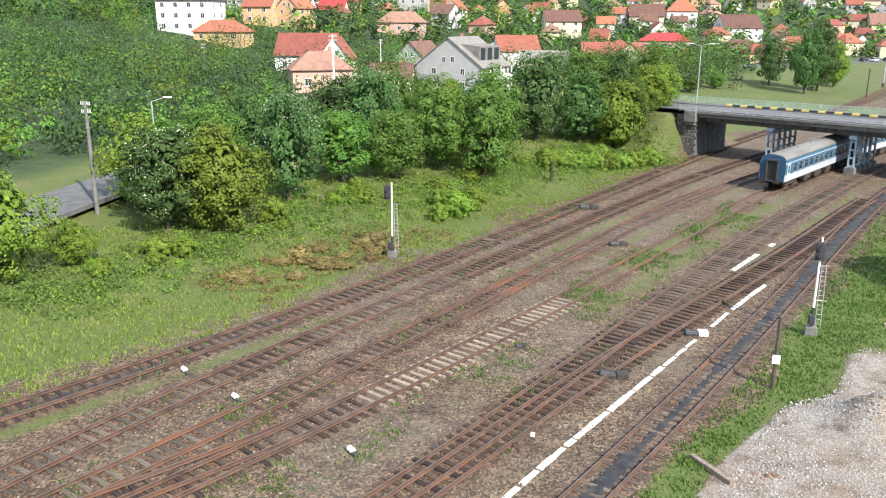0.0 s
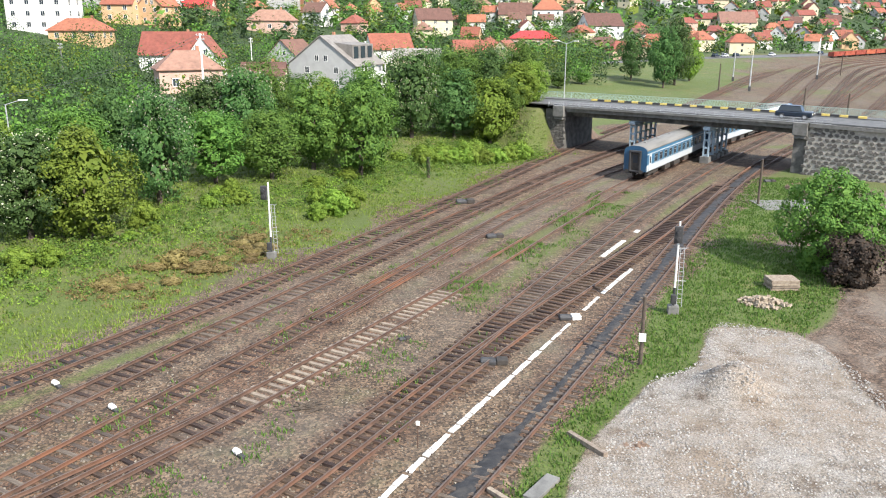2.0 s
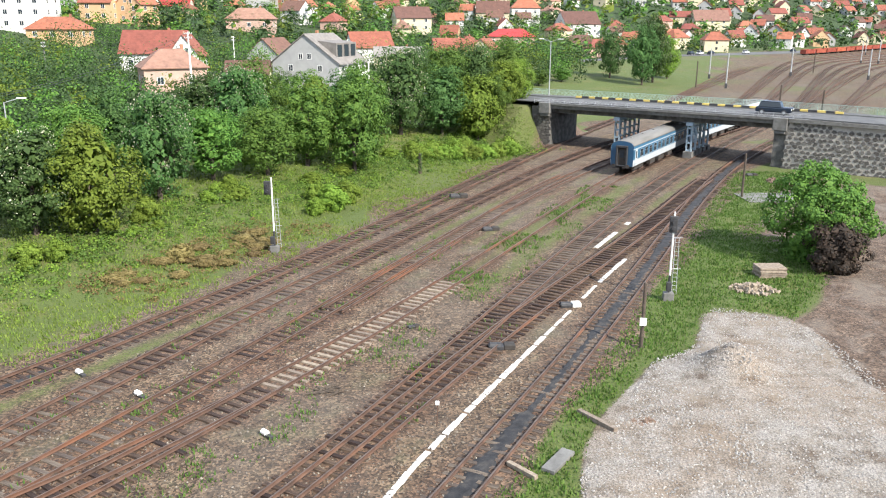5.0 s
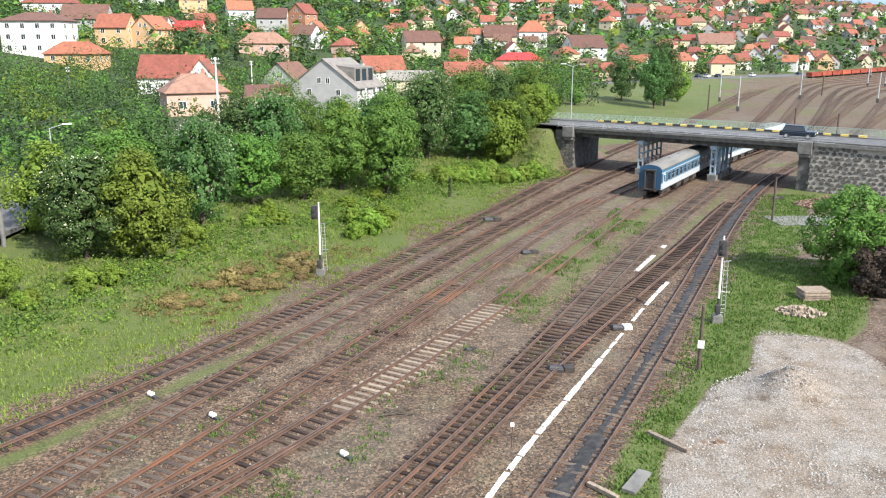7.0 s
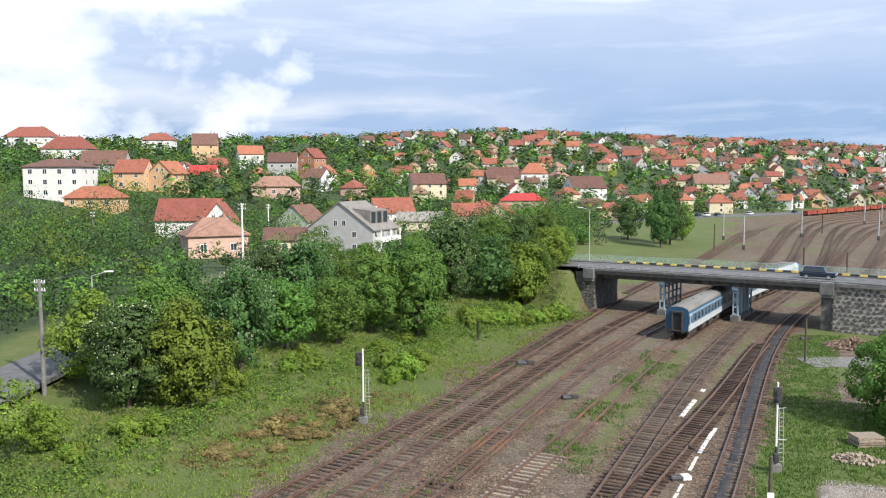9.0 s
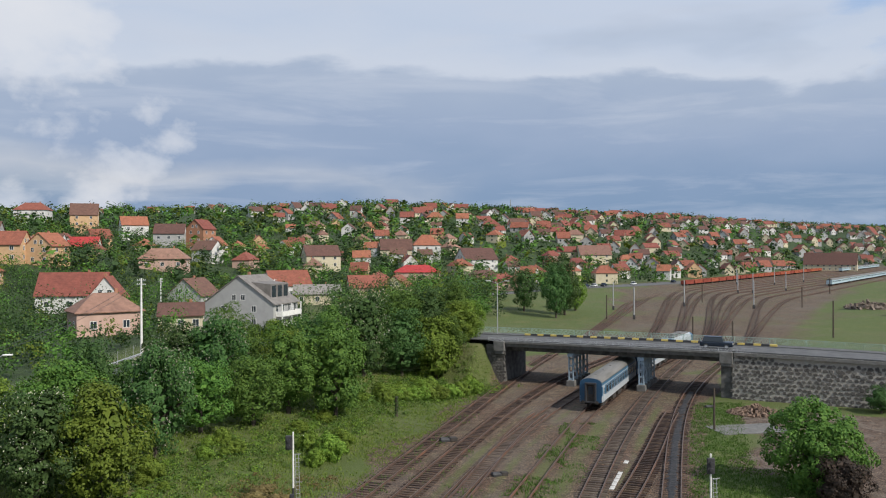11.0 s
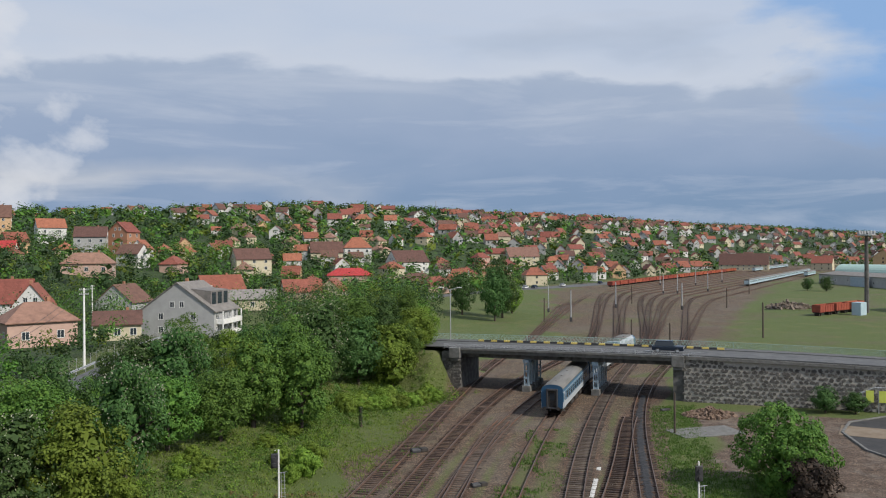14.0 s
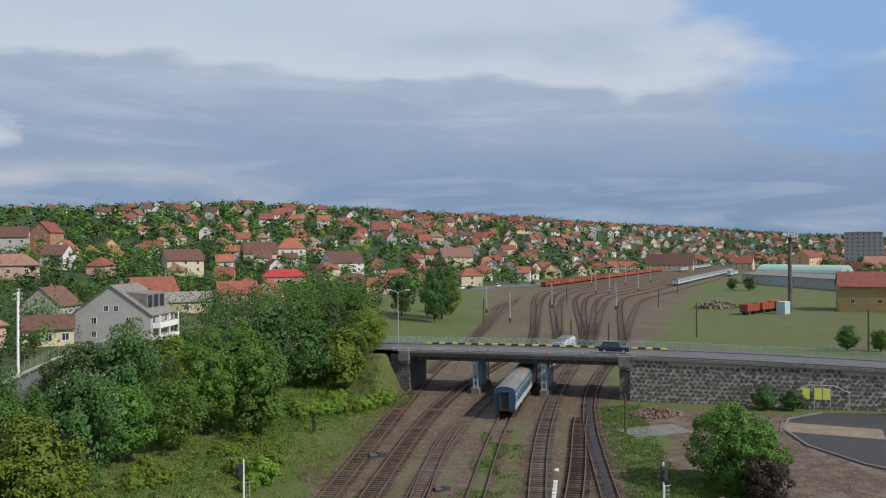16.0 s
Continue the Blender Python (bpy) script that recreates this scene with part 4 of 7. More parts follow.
def on_track(key, y, length, z=0.25):
    """Pose of a vehicle whose near end is at y on a track, and the y of its far end."""
    f = TRACK[key]
    y2 = y
    while math.hypot(float(f(y2) - f(y)), y2 - y) < length:
        y2 += 0.05
    a, b = Vector((float(f(y)), y, z)), Vector((float(f(y2)), y2, z))
    c = (a + b) / 2
    return Matrix.Translation(c) @ Matrix.Rotation(math.atan2(b.y - a.y, b.x - a.x), 4, "Z"), y2


build_bridge()
build_bridge_road()
build_retaining_wall()
m0, y_next = on_track("T3", 98.0, 24.9)
first = build_coach(m0)
m1, y_next = on_track("T3", y_next, 24.9)
copy_thing(first, m1)
m2, y_next = on_track("T3", y_next + 0.3, 17.2)
build_loco(m2)


# ---- vegetation ----
def leaf_quads(rng, centres, normals, size, aspect=0.62):
    n = len(centres)
    a = rng.randn(n, 3)
    t = np.cross(normals, a)
    t /= np.linalg.norm(t, axis=1, keepdims=True) + 1e-9
    b = np.cross(normals, t)
    s = size * rng.uniform(0.65, 1.35, (n, 1))
    v = np.stack([centres - t * s, centres - b * s * aspect, centres + t * s, centres + b * s * aspect], 1)
    return v.reshape(-1, 3)


def cloud(rng, clumps, per, size, up=0.3, middle=None):
    """Leaves over the skin of many small clumps (rows of centre and radius), turned outwards."""
    out = []
    for c, r in clumps:
        c = np.asarray(c, float)
        d = rng.randn(per, 3)
        if middle is not None:
            out_dir = c - middle
            out_dir /= np.linalg.norm(out_dir) + 1e-6
            d += out_dir * 0.9
        d /= np.linalg.norm(d, axis=1, keepdims=True)
        p = c + d * r * (1.08 - 0.4 * rng.rand(per, 1) ** 2) * np.array([1, 1, 0.85])
        nrm = d + rng.randn(per, 3) * 0.3 + np.array([0, 0, up])
        nrm /= np.linalg.norm(nrm, axis=1, keepdims=True)
        out.append(leaf_quads(rng, p, nrm, size))
    return np.concatenate(out)


def quads_mesh(name, v, material):
    n = len(v) // 4
    me = bpy.data.meshes.new(name)
    me.vertices.add(len(v))
    me.vertices.foreach_set("co", np.ascontiguousarray(v, dtype=np.float32).ravel())
    me.loops.add(len(v))
    me.loops.foreach_set("vertex_index", np.arange(len(v), dtype=np.int32))
    me.polygons.add(n)
    me.polygons.foreach_set("loop_start", np.arange(0, len(v), 4, dtype=np.int32))
    me.update(calc_edges=True)
    me.materials.append(M[material])
    return me


def make_tree(seed, label, leaf, height_m=9.0, radius=3.6, clumps=68, per=105, size=0.125, low=0.04, blossom=0, name="tree", category="tree", group="trees on the bank", lump=1.0):
    rng = np.random.RandomState(seed)
    tree = thing(name, label, category, group=group)
    bm = bmesh.new()
    trunk_h = height_m * 0.45
    tube(bm, (0, 0, -0.5), (0.1, 0.05, trunk_h), 0.028 * height_m, 0.016 * height_m, 9)
    tips = []
    for i in range(9):
        a, e = rng.uniform(0, math.tau), rng.uniform(0.3, 1.1)
        st = Vector((0.08, 0.04, trunk_h * rng.uniform(0.5, 1.0)))
        en = st + Vector((math.cos(a) * math.cos(e), math.sin(a) * math.cos(e), math.sin(e))) * radius * rng.uniform(0.6, 1.0)
        tube(bm, st, en, 0.011 * height_m, 0.004 * height_m, 6)
        tips.append(en)
    part("trunk", bm, "bark", tree)
    cl = []
    cz, rz = height_m * (0.5 + low / 2), height_m * (0.5 - low / 2)
    lobes = rng.randn(7, 3)
    lobes /= np.linalg.norm(lobes, axis=1, keepdims=True)
    for i in range(clumps):
        d = rng.randn(3)
        d /= np.linalg.norm(d)
        k = 0.82 + 0.22 * float(np.max(lobes @ d)) if i % 5 else rng.uniform(0.3, 0.7)
        k *= rng.uniform(0.7, 0.92)
        taper = 1.0 - 0.18 * max(0, d[2])
        cl.append(((d[0] * radius * k * taper, d[1] * radius * k * taper, cz + d[2] * rz * k), radius * rng.uniform(0.2, 0.33) * lump))
    v = cloud(rng, cl, per, size, middle=np.array([0, 0, cz - rz * 0.2]))
    core = cloud(rng, [((0, 0, cz), radius * 0.62), ((0, 0, cz - rz * 0.45), radius * 0.58), ((0, 0, cz + rz * 0.35), radius * 0.5)], per * 2, size * 2.8)
    cr = new("crown", quads_mesh("crown", np.concatenate([v, core]), leaf))
    cr.parent = tree
    if blossom:
        pos = []
        for c, r in cl:
            for _ in range(blossom):
                d = rng.randn(3)
                d[2] = abs(d[2])
                d /= np.linalg.norm(d)
                pos.append(np.asarray(c) + d * r * 1.08)
        pos = np.array(pos)
        up = np.concatenate([leaf_quads(rng, pos, np.tile([[1.0, 0.2, 0.1]], (len(pos), 1)) + 0.3 * rng.randn(len(pos), 3), 0.075), leaf_quads(rng, pos, np.tile([[0.1, 1.0, 0.3]], (len(pos), 1)) + 0.3 * rng.randn(len(pos), 3), 0.075)])
        bl = new("blossom", quads_mesh("blossom", up, "blossom"))
        bl.parent = tree
        tagged(bl, "white chestnut flower candles")
    return tree


def plant(proto, x, y, s=1.0, spin=None, sz=1.0, z=None):
    zz = ground_z(x, y) if z is None else z
    ob = copy_thing(proto, Matrix.Translation((x, y, zz)) @ Matrix.Rotation(random.uniform(0, math.tau) if spin is None else spin, 4, "Z"))
    ob.scale = (s, s, s * sz)
    return ob


random.seed(11)
STORE = (0, -900, -60)
T_A = make_tree(1, "leafy green deciduous tree on the grass bank", "leaf_a", 9.4, 3.7)
T_B = make_tree(2, "dark green chestnut tree with white blossom", "leaf_b", 9.8, 3.6, blossom=8)
T_C = make_tree(3, "bright yellow-green leafy tree", "leaf_c", 8.6, 3.6)
T_D = make_tree(4, "tall green leafy tree", "leaf_a", 10.8, 3.3, clumps=72)
T_E = make_tree(5, "dark green rounded tree", "leaf_b", 8.8, 3.5)
B_A = make_tree(6, "green leafy shrub in rough grass", "leaf_c", 1.9, 1.2, clumps=46, per=60, size=0.085, low=0.02, name="shrub", category="shrub", group="shrubs")
B_B = make_tree(7, "brownish dry bramble shrub", "leaf_brown", 1.1, 1.1, clumps=34, per=50, size=0.075, low=0.02, name="shrub", category="shrub", group="shrubs")

for proto, x, y in ((T_A, -36.5, 68), (T_B, -33.5, 90), (T_C, -39.5, 62), (T_D, -30.5, 100), (T_E, -37.5, 76), (B_A, -27.5, 64), (B_B, -21.5, 57)):
    proto.matrix_basis = Matrix.Translation((x, y, ground_z(x, y)))

# front row on the bank, base points, scale and kind
for kind, x, y, s, sz in ((T_C, -36.5, 43.5, 0.95, 0.95), (T_C, -34.5, 47.8, 0.5, 0.8), (T_B, -33.4, 57.2, 0.98, 0.95), (T_C, -29.6, 59.2, 1.08, 1.0), (T_E, -38, 63, 0.9, 0.9),
                          (T_B, -29.0, 69.2, 0.95, 1.18), (T_A, -27.4, 77.4, 0.92, 0.9), (T_A, -23.2, 81.8, 0.95, 0.88), (T_B, -29.5, 89.5, 1.05, 1.1), (T_D, -20.8, 88.2, 1.0, 1.0),
                          (T_A, -15.8, 89.6, 1.1, 1.08), (T_C, -22.5, 97.5, 1.0, 1.0), (T_D, -17.5, 99.5, 1.05, 1.0), (T_B, -14.8, 112.8, 1.15, 1.15), (T_E, -9.6, 117.5, 1.1, 1.05),
                          (T_C, -4.6, 119.5, 1.15, 1.0), (T_A, -10.5, 125.5, 1.1, 1.05), (T_D, -16.5, 122, 1.05, 1.0), (T_C, -1.2, 123.5, 0.9, 0.9), (T_E, -20.5, 106.5, 1.05, 1.0)):
    plant(kind, x, y, s, None, sz)


def fill_bank():
    rnd = random.Random(21)
    kinds = (T_A, T_B, T_C, T_D, T_E)
    done = []
    for _ in range(900):
        y = rnd.uniform(64, 150)
        front = float(np.interp(y, (60, 70, 85, 97, 117, 130, 150), (-37, -34, -29, -26, -19, -14, -10)))
        x = rnd.uniform(-39.5, front - 1.5) if y < 128 else rnd.uniform(-38, -8)
        if any((x - a) ** 2 + (y - b) ** 2 < 24 for a, b in done):
            continue
        done.append((x, y))
        s = rnd.uniform(0.7, 0.95) * (0.62 if y > 126 else 1.0) * (0.72 if x < -32 and y > 74 else 1.0)
        plant(rnd.choice(kinds), x, y, s, None, rnd.uniform(0.85, 1.05))
        if len(done) > 32:
            break


fill_bank()
# stunted growth along the bank
rs = random.Random(8)
for i in range(28):
    y = rs.uniform(46, 118)
    front = float(np.interp(y, (40, 57, 70, 85, 97, 117), (-33, -29, -26, -18.5, -14.5, -7)))
    plant(B_A, front + rs.uniform(-1.5, 2.0), y, rs.uniform(0.35, 1.0), None, rs.uniform(0.6, 1.1))
for i in range(26):
    y = rs.uniform(50, 66)
    plant(B_B, float(TRACK["T0"](y)) - rs.uniform(4.5, 9.5), y, rs.uniform(0.45, 0.95), None, rs.uniform(0.3, 0.55))


for i in range(34):
    a = rs.random()
    plant(B_A, -12 + 13 * a + rs.uniform(-1.6, 1.6), 101 + 11 * a + rs.uniform(-2, 3), rs.uniform(0.6, 1.25), None, rs.uniform(0.7, 1.1))
for x, y, sc in ((-14.4, 75.5, 1.25), (-13.8, 78.8, 1.1), (-15.6, 73.2, 0.8), (-16.8, 77.5, 0.9)):
    plant(B_A, x, y, sc, None, 1.1)


def scatter_grass():
    """Tufts of grass and low weeds."""
    rng = np.random.RandomState(9)

    def tufts(pts, blades, h, spread, w=0.035):
        n = len(pts) * blades
        base = np.repeat(pts, blades, 0) + np.concatenate([rng.randn(n, 2) * spread, np.zeros((n, 1))], 1)
        ang = rng.uniform(0, math.tau, n)
        hh = h * rng.uniform(0.5, 1.3, n)
        lean = rng.uniform(0.1, 0.7, n) * hh
        t = np.stack([np.cos(ang), np.sin(ang), np.zeros(n)], 1)
        o = np.stack([-np.sin(ang) * lean, np.cos(ang) * lean, hh], 1)
        return np.stack([base - t * w, base + t * w, base + t * w * 0.3 + o, base - t * w * 0.3 + o], 1).reshape(-1, 3)
    # left bank
    y = rng.uniform(24, 122, 19000)
    x = TRACK["T0"](y) - rng.uniform(1.5, 26, 19000)
    keep = (x > -46) & (np.sin(x * 0.5 + y * 0.23) + np.sin(y * 0.37 - x * 0.21) + rng.uniform(-1.2, 1.2, len(x)) > -1.3)
    x, y = x[keep], y[keep]
    ob = new("grass", quads_mesh("grass", tufts(np.stack([x, y, height(x, y) - 0.03], 1), 5, 0.17, 0.2, 0.05), "grass"))
    tagged(ob, "rough green grass on the railway bank", "grass", kind="stuff")
    # broad-leaved undergrowth below the trees
    cl, pale = [], []
    for _ in range(1500):
        yy = rng.uniform(40, 121)
        front = float(np.interp(yy, (40, 57, 70, 85, 97, 117, 121), (-33, -28.5, -25, -17.5, -14, -7.5, -5)))
        xx = front + rng.normal(0.5, 2.6)
        if TRACK["T0"](yy) - xx < 4.5:
            continue
        r = rng.uniform(0.25, 0.75)
        (cl if rng.rand() < 0.7 else pale).append(((xx, yy, ground_z(xx, yy) + r * 0.25), r))
    for _ in range(420):
        a = rng.rand()
        xx, yy = -11 + 14 * a + rng.normal(0, 1.8), 103 + 13.5 * a + rng.normal(0, 2.2)
        r = rng.uniform(0.3, 0.8)
        (cl if rng.rand() < 0.6 else pale).append(((xx, yy, ground_z(xx, yy) + r * 0.25), r))
    for rows, leaf in ((cl, "weed"), (pale, "leaf_c")):
        ob = new("undergrowth", quads_mesh("undergrowth", cloud(rng, rows, 42, 0.09), leaf))
        tagged(ob, "low leafy green undergrowth along the trees", "undergrowth", kind="stuff")
    dry = []
    for _ in range(260):
        yy = rng.uniform(48, 70)
        xx = float(TRACK["T0"](yy)) - rng.uniform(3.5, 11)
        dry.append(((xx, yy, ground_z(xx, yy) + 0.05), rng.uniform(0.2, 0.5)))
    ob = new("dry_weeds", quads_mesh("dry_weeds", cloud(rng, dry, 34, 0.08), "leaf_brown"))
    tagged(ob, "dry brown weeds near the signal", "weeds", kind="stuff")
    # verge on the right
    y = rng.uniform(24, 104, 11000)
    x = TRACK["T6"](y) + rng.uniform(1.6, 16, 11000)
    keep = (pad_mask(x, y) < 0.3) & (x < 22.5 + 0.55 * (y - 52)) & ((x < 30) | (y > 70)) & ((y < 72) | (x - TRACK["T6"](y) < 7.5))
    x, y = x[keep], y[keep]
    ob = new("verge_grass", quads_mesh("verge_grass", tufts(np.stack([x, y, np.zeros_like(x)], 1), 7, 0.13, 0.24, 0.045), "weed"))
    tagged(ob, "tall green weeds on the verge beside the tracks", "grass", kind="stuff")
    # weeds between the rails
    pts = []
    for key, n, y0, y1 in (("T3", 900, 55, 92), ("T2", 260, 24, 70), ("T0", 420, 24, 100), ("T4", 60, 34, 48), ("T1", 130, 30, 80)):
        yy = rng.uniform(y0, y1, n)
        pts.append(np.stack([TRACK[key](yy) + rng.uniform(-1.7, 1.7, n), yy, np.full(n, 0.02)], 1))
    yy = rng.uniform(24, 90, 800)
    xx = TRACK["T3"](yy) + rng.uniform(0.9, 4.5, 800)
    pts.append(np.stack([xx, yy, np.full(800, 0.0)], 1))
    p = np.concatenate(pts)
    clump = np.sin(p[:, 0] * 0.9 + p[:, 1] * 0.35) + np.sin(p[:, 1] * 0.61 - p[:, 0] * 0.4)
    p = p[clump > -0.1]
    ob = new("track_weeds", quads_mesh("track_weeds", tufts(p, 6, 0.17, 0.16), "weed"))
    tagged(ob, "low green weeds growing between the rails", "weeds", kind="stuff")


scatter_grass()

# bush and purple bush beside the pad, shrubs by the wall
BUSH = make_tree(31, "large green upright bush on the verge", "leaf_a", 5.4, 3.3, clumps=210, per=80, size=0.085, low=0.0, lump=0.58, name="bush", category="bush", group="bushes by the pad")
BUSH.matrix_basis = Matrix.Translation((27.4, 65.6, 0)) @ Matrix.Diagonal((1.36, 1.36, 1.42, 1))
PURPLE = make_tree(32, "low dark purple-leaved bush", "leaf_red", 3.2, 1.9, clumps=44, per=110, size=0.085, low=0.0, name="bush", category="bush", group="bushes by the pad")
PURPLE.matrix_basis = Matrix.Translation((27.8, 61.9, 0)) @ Matrix.Diagonal((1.3, 1.2, 1.25, 1))
for x, y, s in ((50, 97, 0.85), (53.5, 96, 0.7), (70, 96, 0.9), (66, 88, 0.8)):
    plant(T_E, x, y, s * 0.62, None, 0.75)

for kind, x, y, s in ((T_A, -2.5, 121.5, 0.75), (T_C, 0.5, 127.5, 0.8), (T_E, -6, 128, 0.95), (T_D, -1.5, 133, 0.9)):
    plant(kind, x, y, s)

# lone tree pair beyond the bridge
for k, x, y, s, sz in ((T_E, 30, 236, 1.25, 1.5), (T_B, 34, 246, 1.4, 1.5), (T_B, 22, 250, 1.15, 1.3), (T_A, 8, 230, 0.7, 0.6), (T_A, 2, 216, 0.8, 0.6), (T_C, 40, 262, 1.1, 1.3)):
    plant(k, x, y, s, None, sz)


# ---- houses ----
def tile_mat(name, c):
    m = mat(name, [tuple(v * 0.7 for v in c), c, tuple(min(1, v * 1.25) for v in c)], 0.8, 0.85, 0, 0, random_tint=0.18)
    t = m.node_tree
    w = t.nodes.new("ShaderNodeTexWave")
    w.inputs["Scale"].default_value = 3.2
    w.bands_direction = "Z"
    co = t.nodes.new("ShaderNodeTexCoord")
    t.links.new(co.outputs["Object"], w.inputs["Vector"])
    bn = t.nodes.new("ShaderNodeBump")
    bn.inputs["Strength"].default_value, bn.inputs["Distance"].default_value = 0.5, 0.05
    t.links.new(w.outputs["Fac"], bn.inputs["Height"])
    t.links.new(bn.outputs[0], t.nodes["Principled BSDF"].inputs["Normal"])
    return m


ROOFS = {"red": (0.2, 0.06, 0.042), "orange": (0.27, 0.094, 0.054), "brown": (0.12, 0.06, 0.045), "grey": (0.19, 0.175, 0.16), "scarlet": (0.42, 0.05, 0.04), "tan": (0.22, 0.12, 0.088)}
WALLS = {"white": (0.624, 0.616, 0.592), "cream": (0.56, 0.496, 0.352), "peach": (0.576, 0.376, 0.216), "grey": (0.368, 0.368, 0.36), "pink": (0.496, 0.336, 0.272), "brick": (0.36, 0.176, 0.104)}
for k, c in ROOFS.items():
    M["roof_" + k] = tile_mat("roof_tiles_" + k, c)
for k, c in WALLS.items():
    M["wall_" + k] = mat("plaster_" + k, [tuple(v * 0.85 for v in c), c], 0.6, 0.9, 0, 0.1, 12, second=(0.35, 0.55, 0.8, tuple(v * 0.75 for v in c)))


def build_house(m, w, d, wall_h, roof_h, wall="white", roof="red", hip=False, rows=1, cols=3, label="", half=False, dormer=False, simple=False, group="houses on the hillside"):
    """A house: local x along the ridge, front towards -y."""
    ho = thing("house", label or f"{wall} plastered house with a {roof} tiled roof", "house", m, group=group)
    bm = bmesh.new()
    hw, hd = w / 2, d / 2
    if hip:
        box(bm, -hw, -hd, -3.0, hw, hd, wall_h)
    else:
        prism(bm, [(-hd, -3.0), (hd, -3.0), (hd, wall_h), (0, wall_h + roof_h), (-hd, wall_h)], -hw, hw)
    part("wall", bm, "wall_" + wall, ho)
    bm = bmesh.new()
    o, th = 0.5, 0.18
    dz = o * roof_h / hd
    if hip:
        ri = max(0.1, hw - hd * 0.85)
        lo = [bm.verts.new((x, y, wall_h - 0.05)) for x, y in ((-hw - o, -hd - o), (hw + o, -hd - o), (hw + o, hd + o), (-hw - o, hd + o))]
        lo2 = [bm.verts.new((v.co.x, v.co.y, v.co.z + th)) for v in lo]
        a, b = bm.verts.new((-ri, 0, wall_h + roof_h)), bm.verts.new((ri, 0, wall_h + roof_h))
        bm.faces.new(lo[::-1])
        for i in range(4):
            bm.faces.new((lo[i], lo[(i + 1) % 4], lo2[(i + 1) % 4], lo2[i]))
        bm.faces.new((lo2[0], lo2[1], b, a))
        bm.faces.new((lo2[1], lo2[2], b))
        bm.faces.new((lo2[2], lo2[3], a, b))
        bm.faces.new((lo2[3], lo2[0], a))
    else:
        prism(bm, [(-hd - o, wall_h - dz), (0, wall_h + roof_h + 0.01), (hd + o, wall_h - dz), (hd + o, wall_h - dz + th), (0, wall_h + roof_h + th + 0.06), (-hd - o, wall_h - dz + th)], -hw - o * 0.6, hw + o * 0.6)
    rf = part("roof", bm, "roof_" + roof, ho)
    bm = bmesh.new()
    soft_box(bm, hw * 0.35, hd * 0.2, wall_h + roof_h * 0.4, hw * 0.35 + 0.6, hd * 0.2 + 0.6, wall_h + roof_h + 0.8, 0.04)
    part("chimney", bm, "wall_brick", rf)

    def window(x, y, z, ww, wh, along):
        wn = new("window")
        wn.parent = ho
        fr, pn = bmesh.new(), bmesh.new()
        e = 0.09
        s = 1 if (y if along == "x" else x) > 0 else -1
        for a0, a1, c0, c1 in ((-ww / 2 - e, ww / 2 + e, -e, 0), (-ww / 2 - e, ww / 2 + e, wh, wh + e), (-ww / 2 - e, -ww / 2, 0, wh), (ww / 2, ww / 2 + e, 0, wh), (-0.03, 0.03, 0, wh)):
            if along == "x":
                box(fr, x + a0, min(y - s * .05, y + s * .06), z + c0, x + a1, max(y - s * .05, y + s * .06), z + c1)
            else:
                box(fr, min(x - s * .05, x + s * .06), y + a0, z + c0, max(x - s * .05, x + s * .06), y + a1, z + c1)
        if along == "x":
            box(pn, x - ww / 2, min(y - s * .05, y + s * .02), z, x + ww / 2, max(y - s * .05, y + s * .02), z + wh)
        else:
            box(pn, min(x - s * .05, x + s * .02), y - ww / 2, z, max(x - s * .05, x + s * .02), y + ww / 2, z + wh)
        if simple:
            bpy.data.objects.remove(wn)
            fr.free()
            part("window", pn, "glass", ho)
            return
        part("window_frame", fr, "frame", wn)
        part("pane", pn, "glass", wn)
    storey = wall_h / rows
    for r in range(rows):
        z = r * storey + storey * 0.35
        for c in range(cols):
            x = -hw + w * (c + 0.5) / cols
            window(x, -hd, z, 1.15, min(1.35, storey * 0.45), "x")
        if simple:
            window(-hw, 0, z, 1.2, min(1.5, storey * 0.5), "y")
            continue
        for y in ((-d * 0.22, d * 0.22) if d > 7 else (0,)):
            window(hw, y, z, 1.0, min(1.35, storey * 0.45), "y")
            window(-hw, y, z, 1.0, min(1.35, storey * 0.45), "y")
    if not hip and roof_h > 2.6 and not simple:
        for s in (-1, 1):
            for y in (-1.1, 1.1):
                window(s * hw, y, wall_h + roof_h * 0.12, 0.9, 1.2, "y")
    if dormer:
        # long shed dormer with a window row
        dm = new("dormer")
        dm.parent = rf
        bm = bmesh.new()
        y0, y1 = -hd * 0.82, -hd * 0.2
        z0, z1 = wall_h + 0.35, wall_h + roof_h * 0.72
        prism(bm, [(y0, z0), (y1 + 0.8, z0), (y1 + 0.8, z1 + 0.5), (y0, z1 - 0.1)], -hw * 0.72, hw * 0.72)
        me = bpy.data.meshes.new("dormer")
        bm.to_mesh(me)
        bm.free()
        me.materials.append(M["roof_grey"])
        dm2 = new("dormer_body", me)
        dm2.parent = rf
        bpy.data.objects.remove(dm)
        for k in range(3):
            x = -hw * 0.72 + hw * 1.44 * (k + 0.5) / 3
            bm = bmesh.new()
            box(bm, x - 1.0, y0 - 0.05, z0 + 0.35, x + 1.0, y0 + 0.02, z1 - 0.45)
            part("dormer_window", bm, "glass", rf)
    return ho


def at(x, y, yaw, dz=0.0):
    return Matrix.Translation((x, y, ground_z(x, y) + dz)) @ Matrix.Rotation(radians(yaw), 4, "Z")


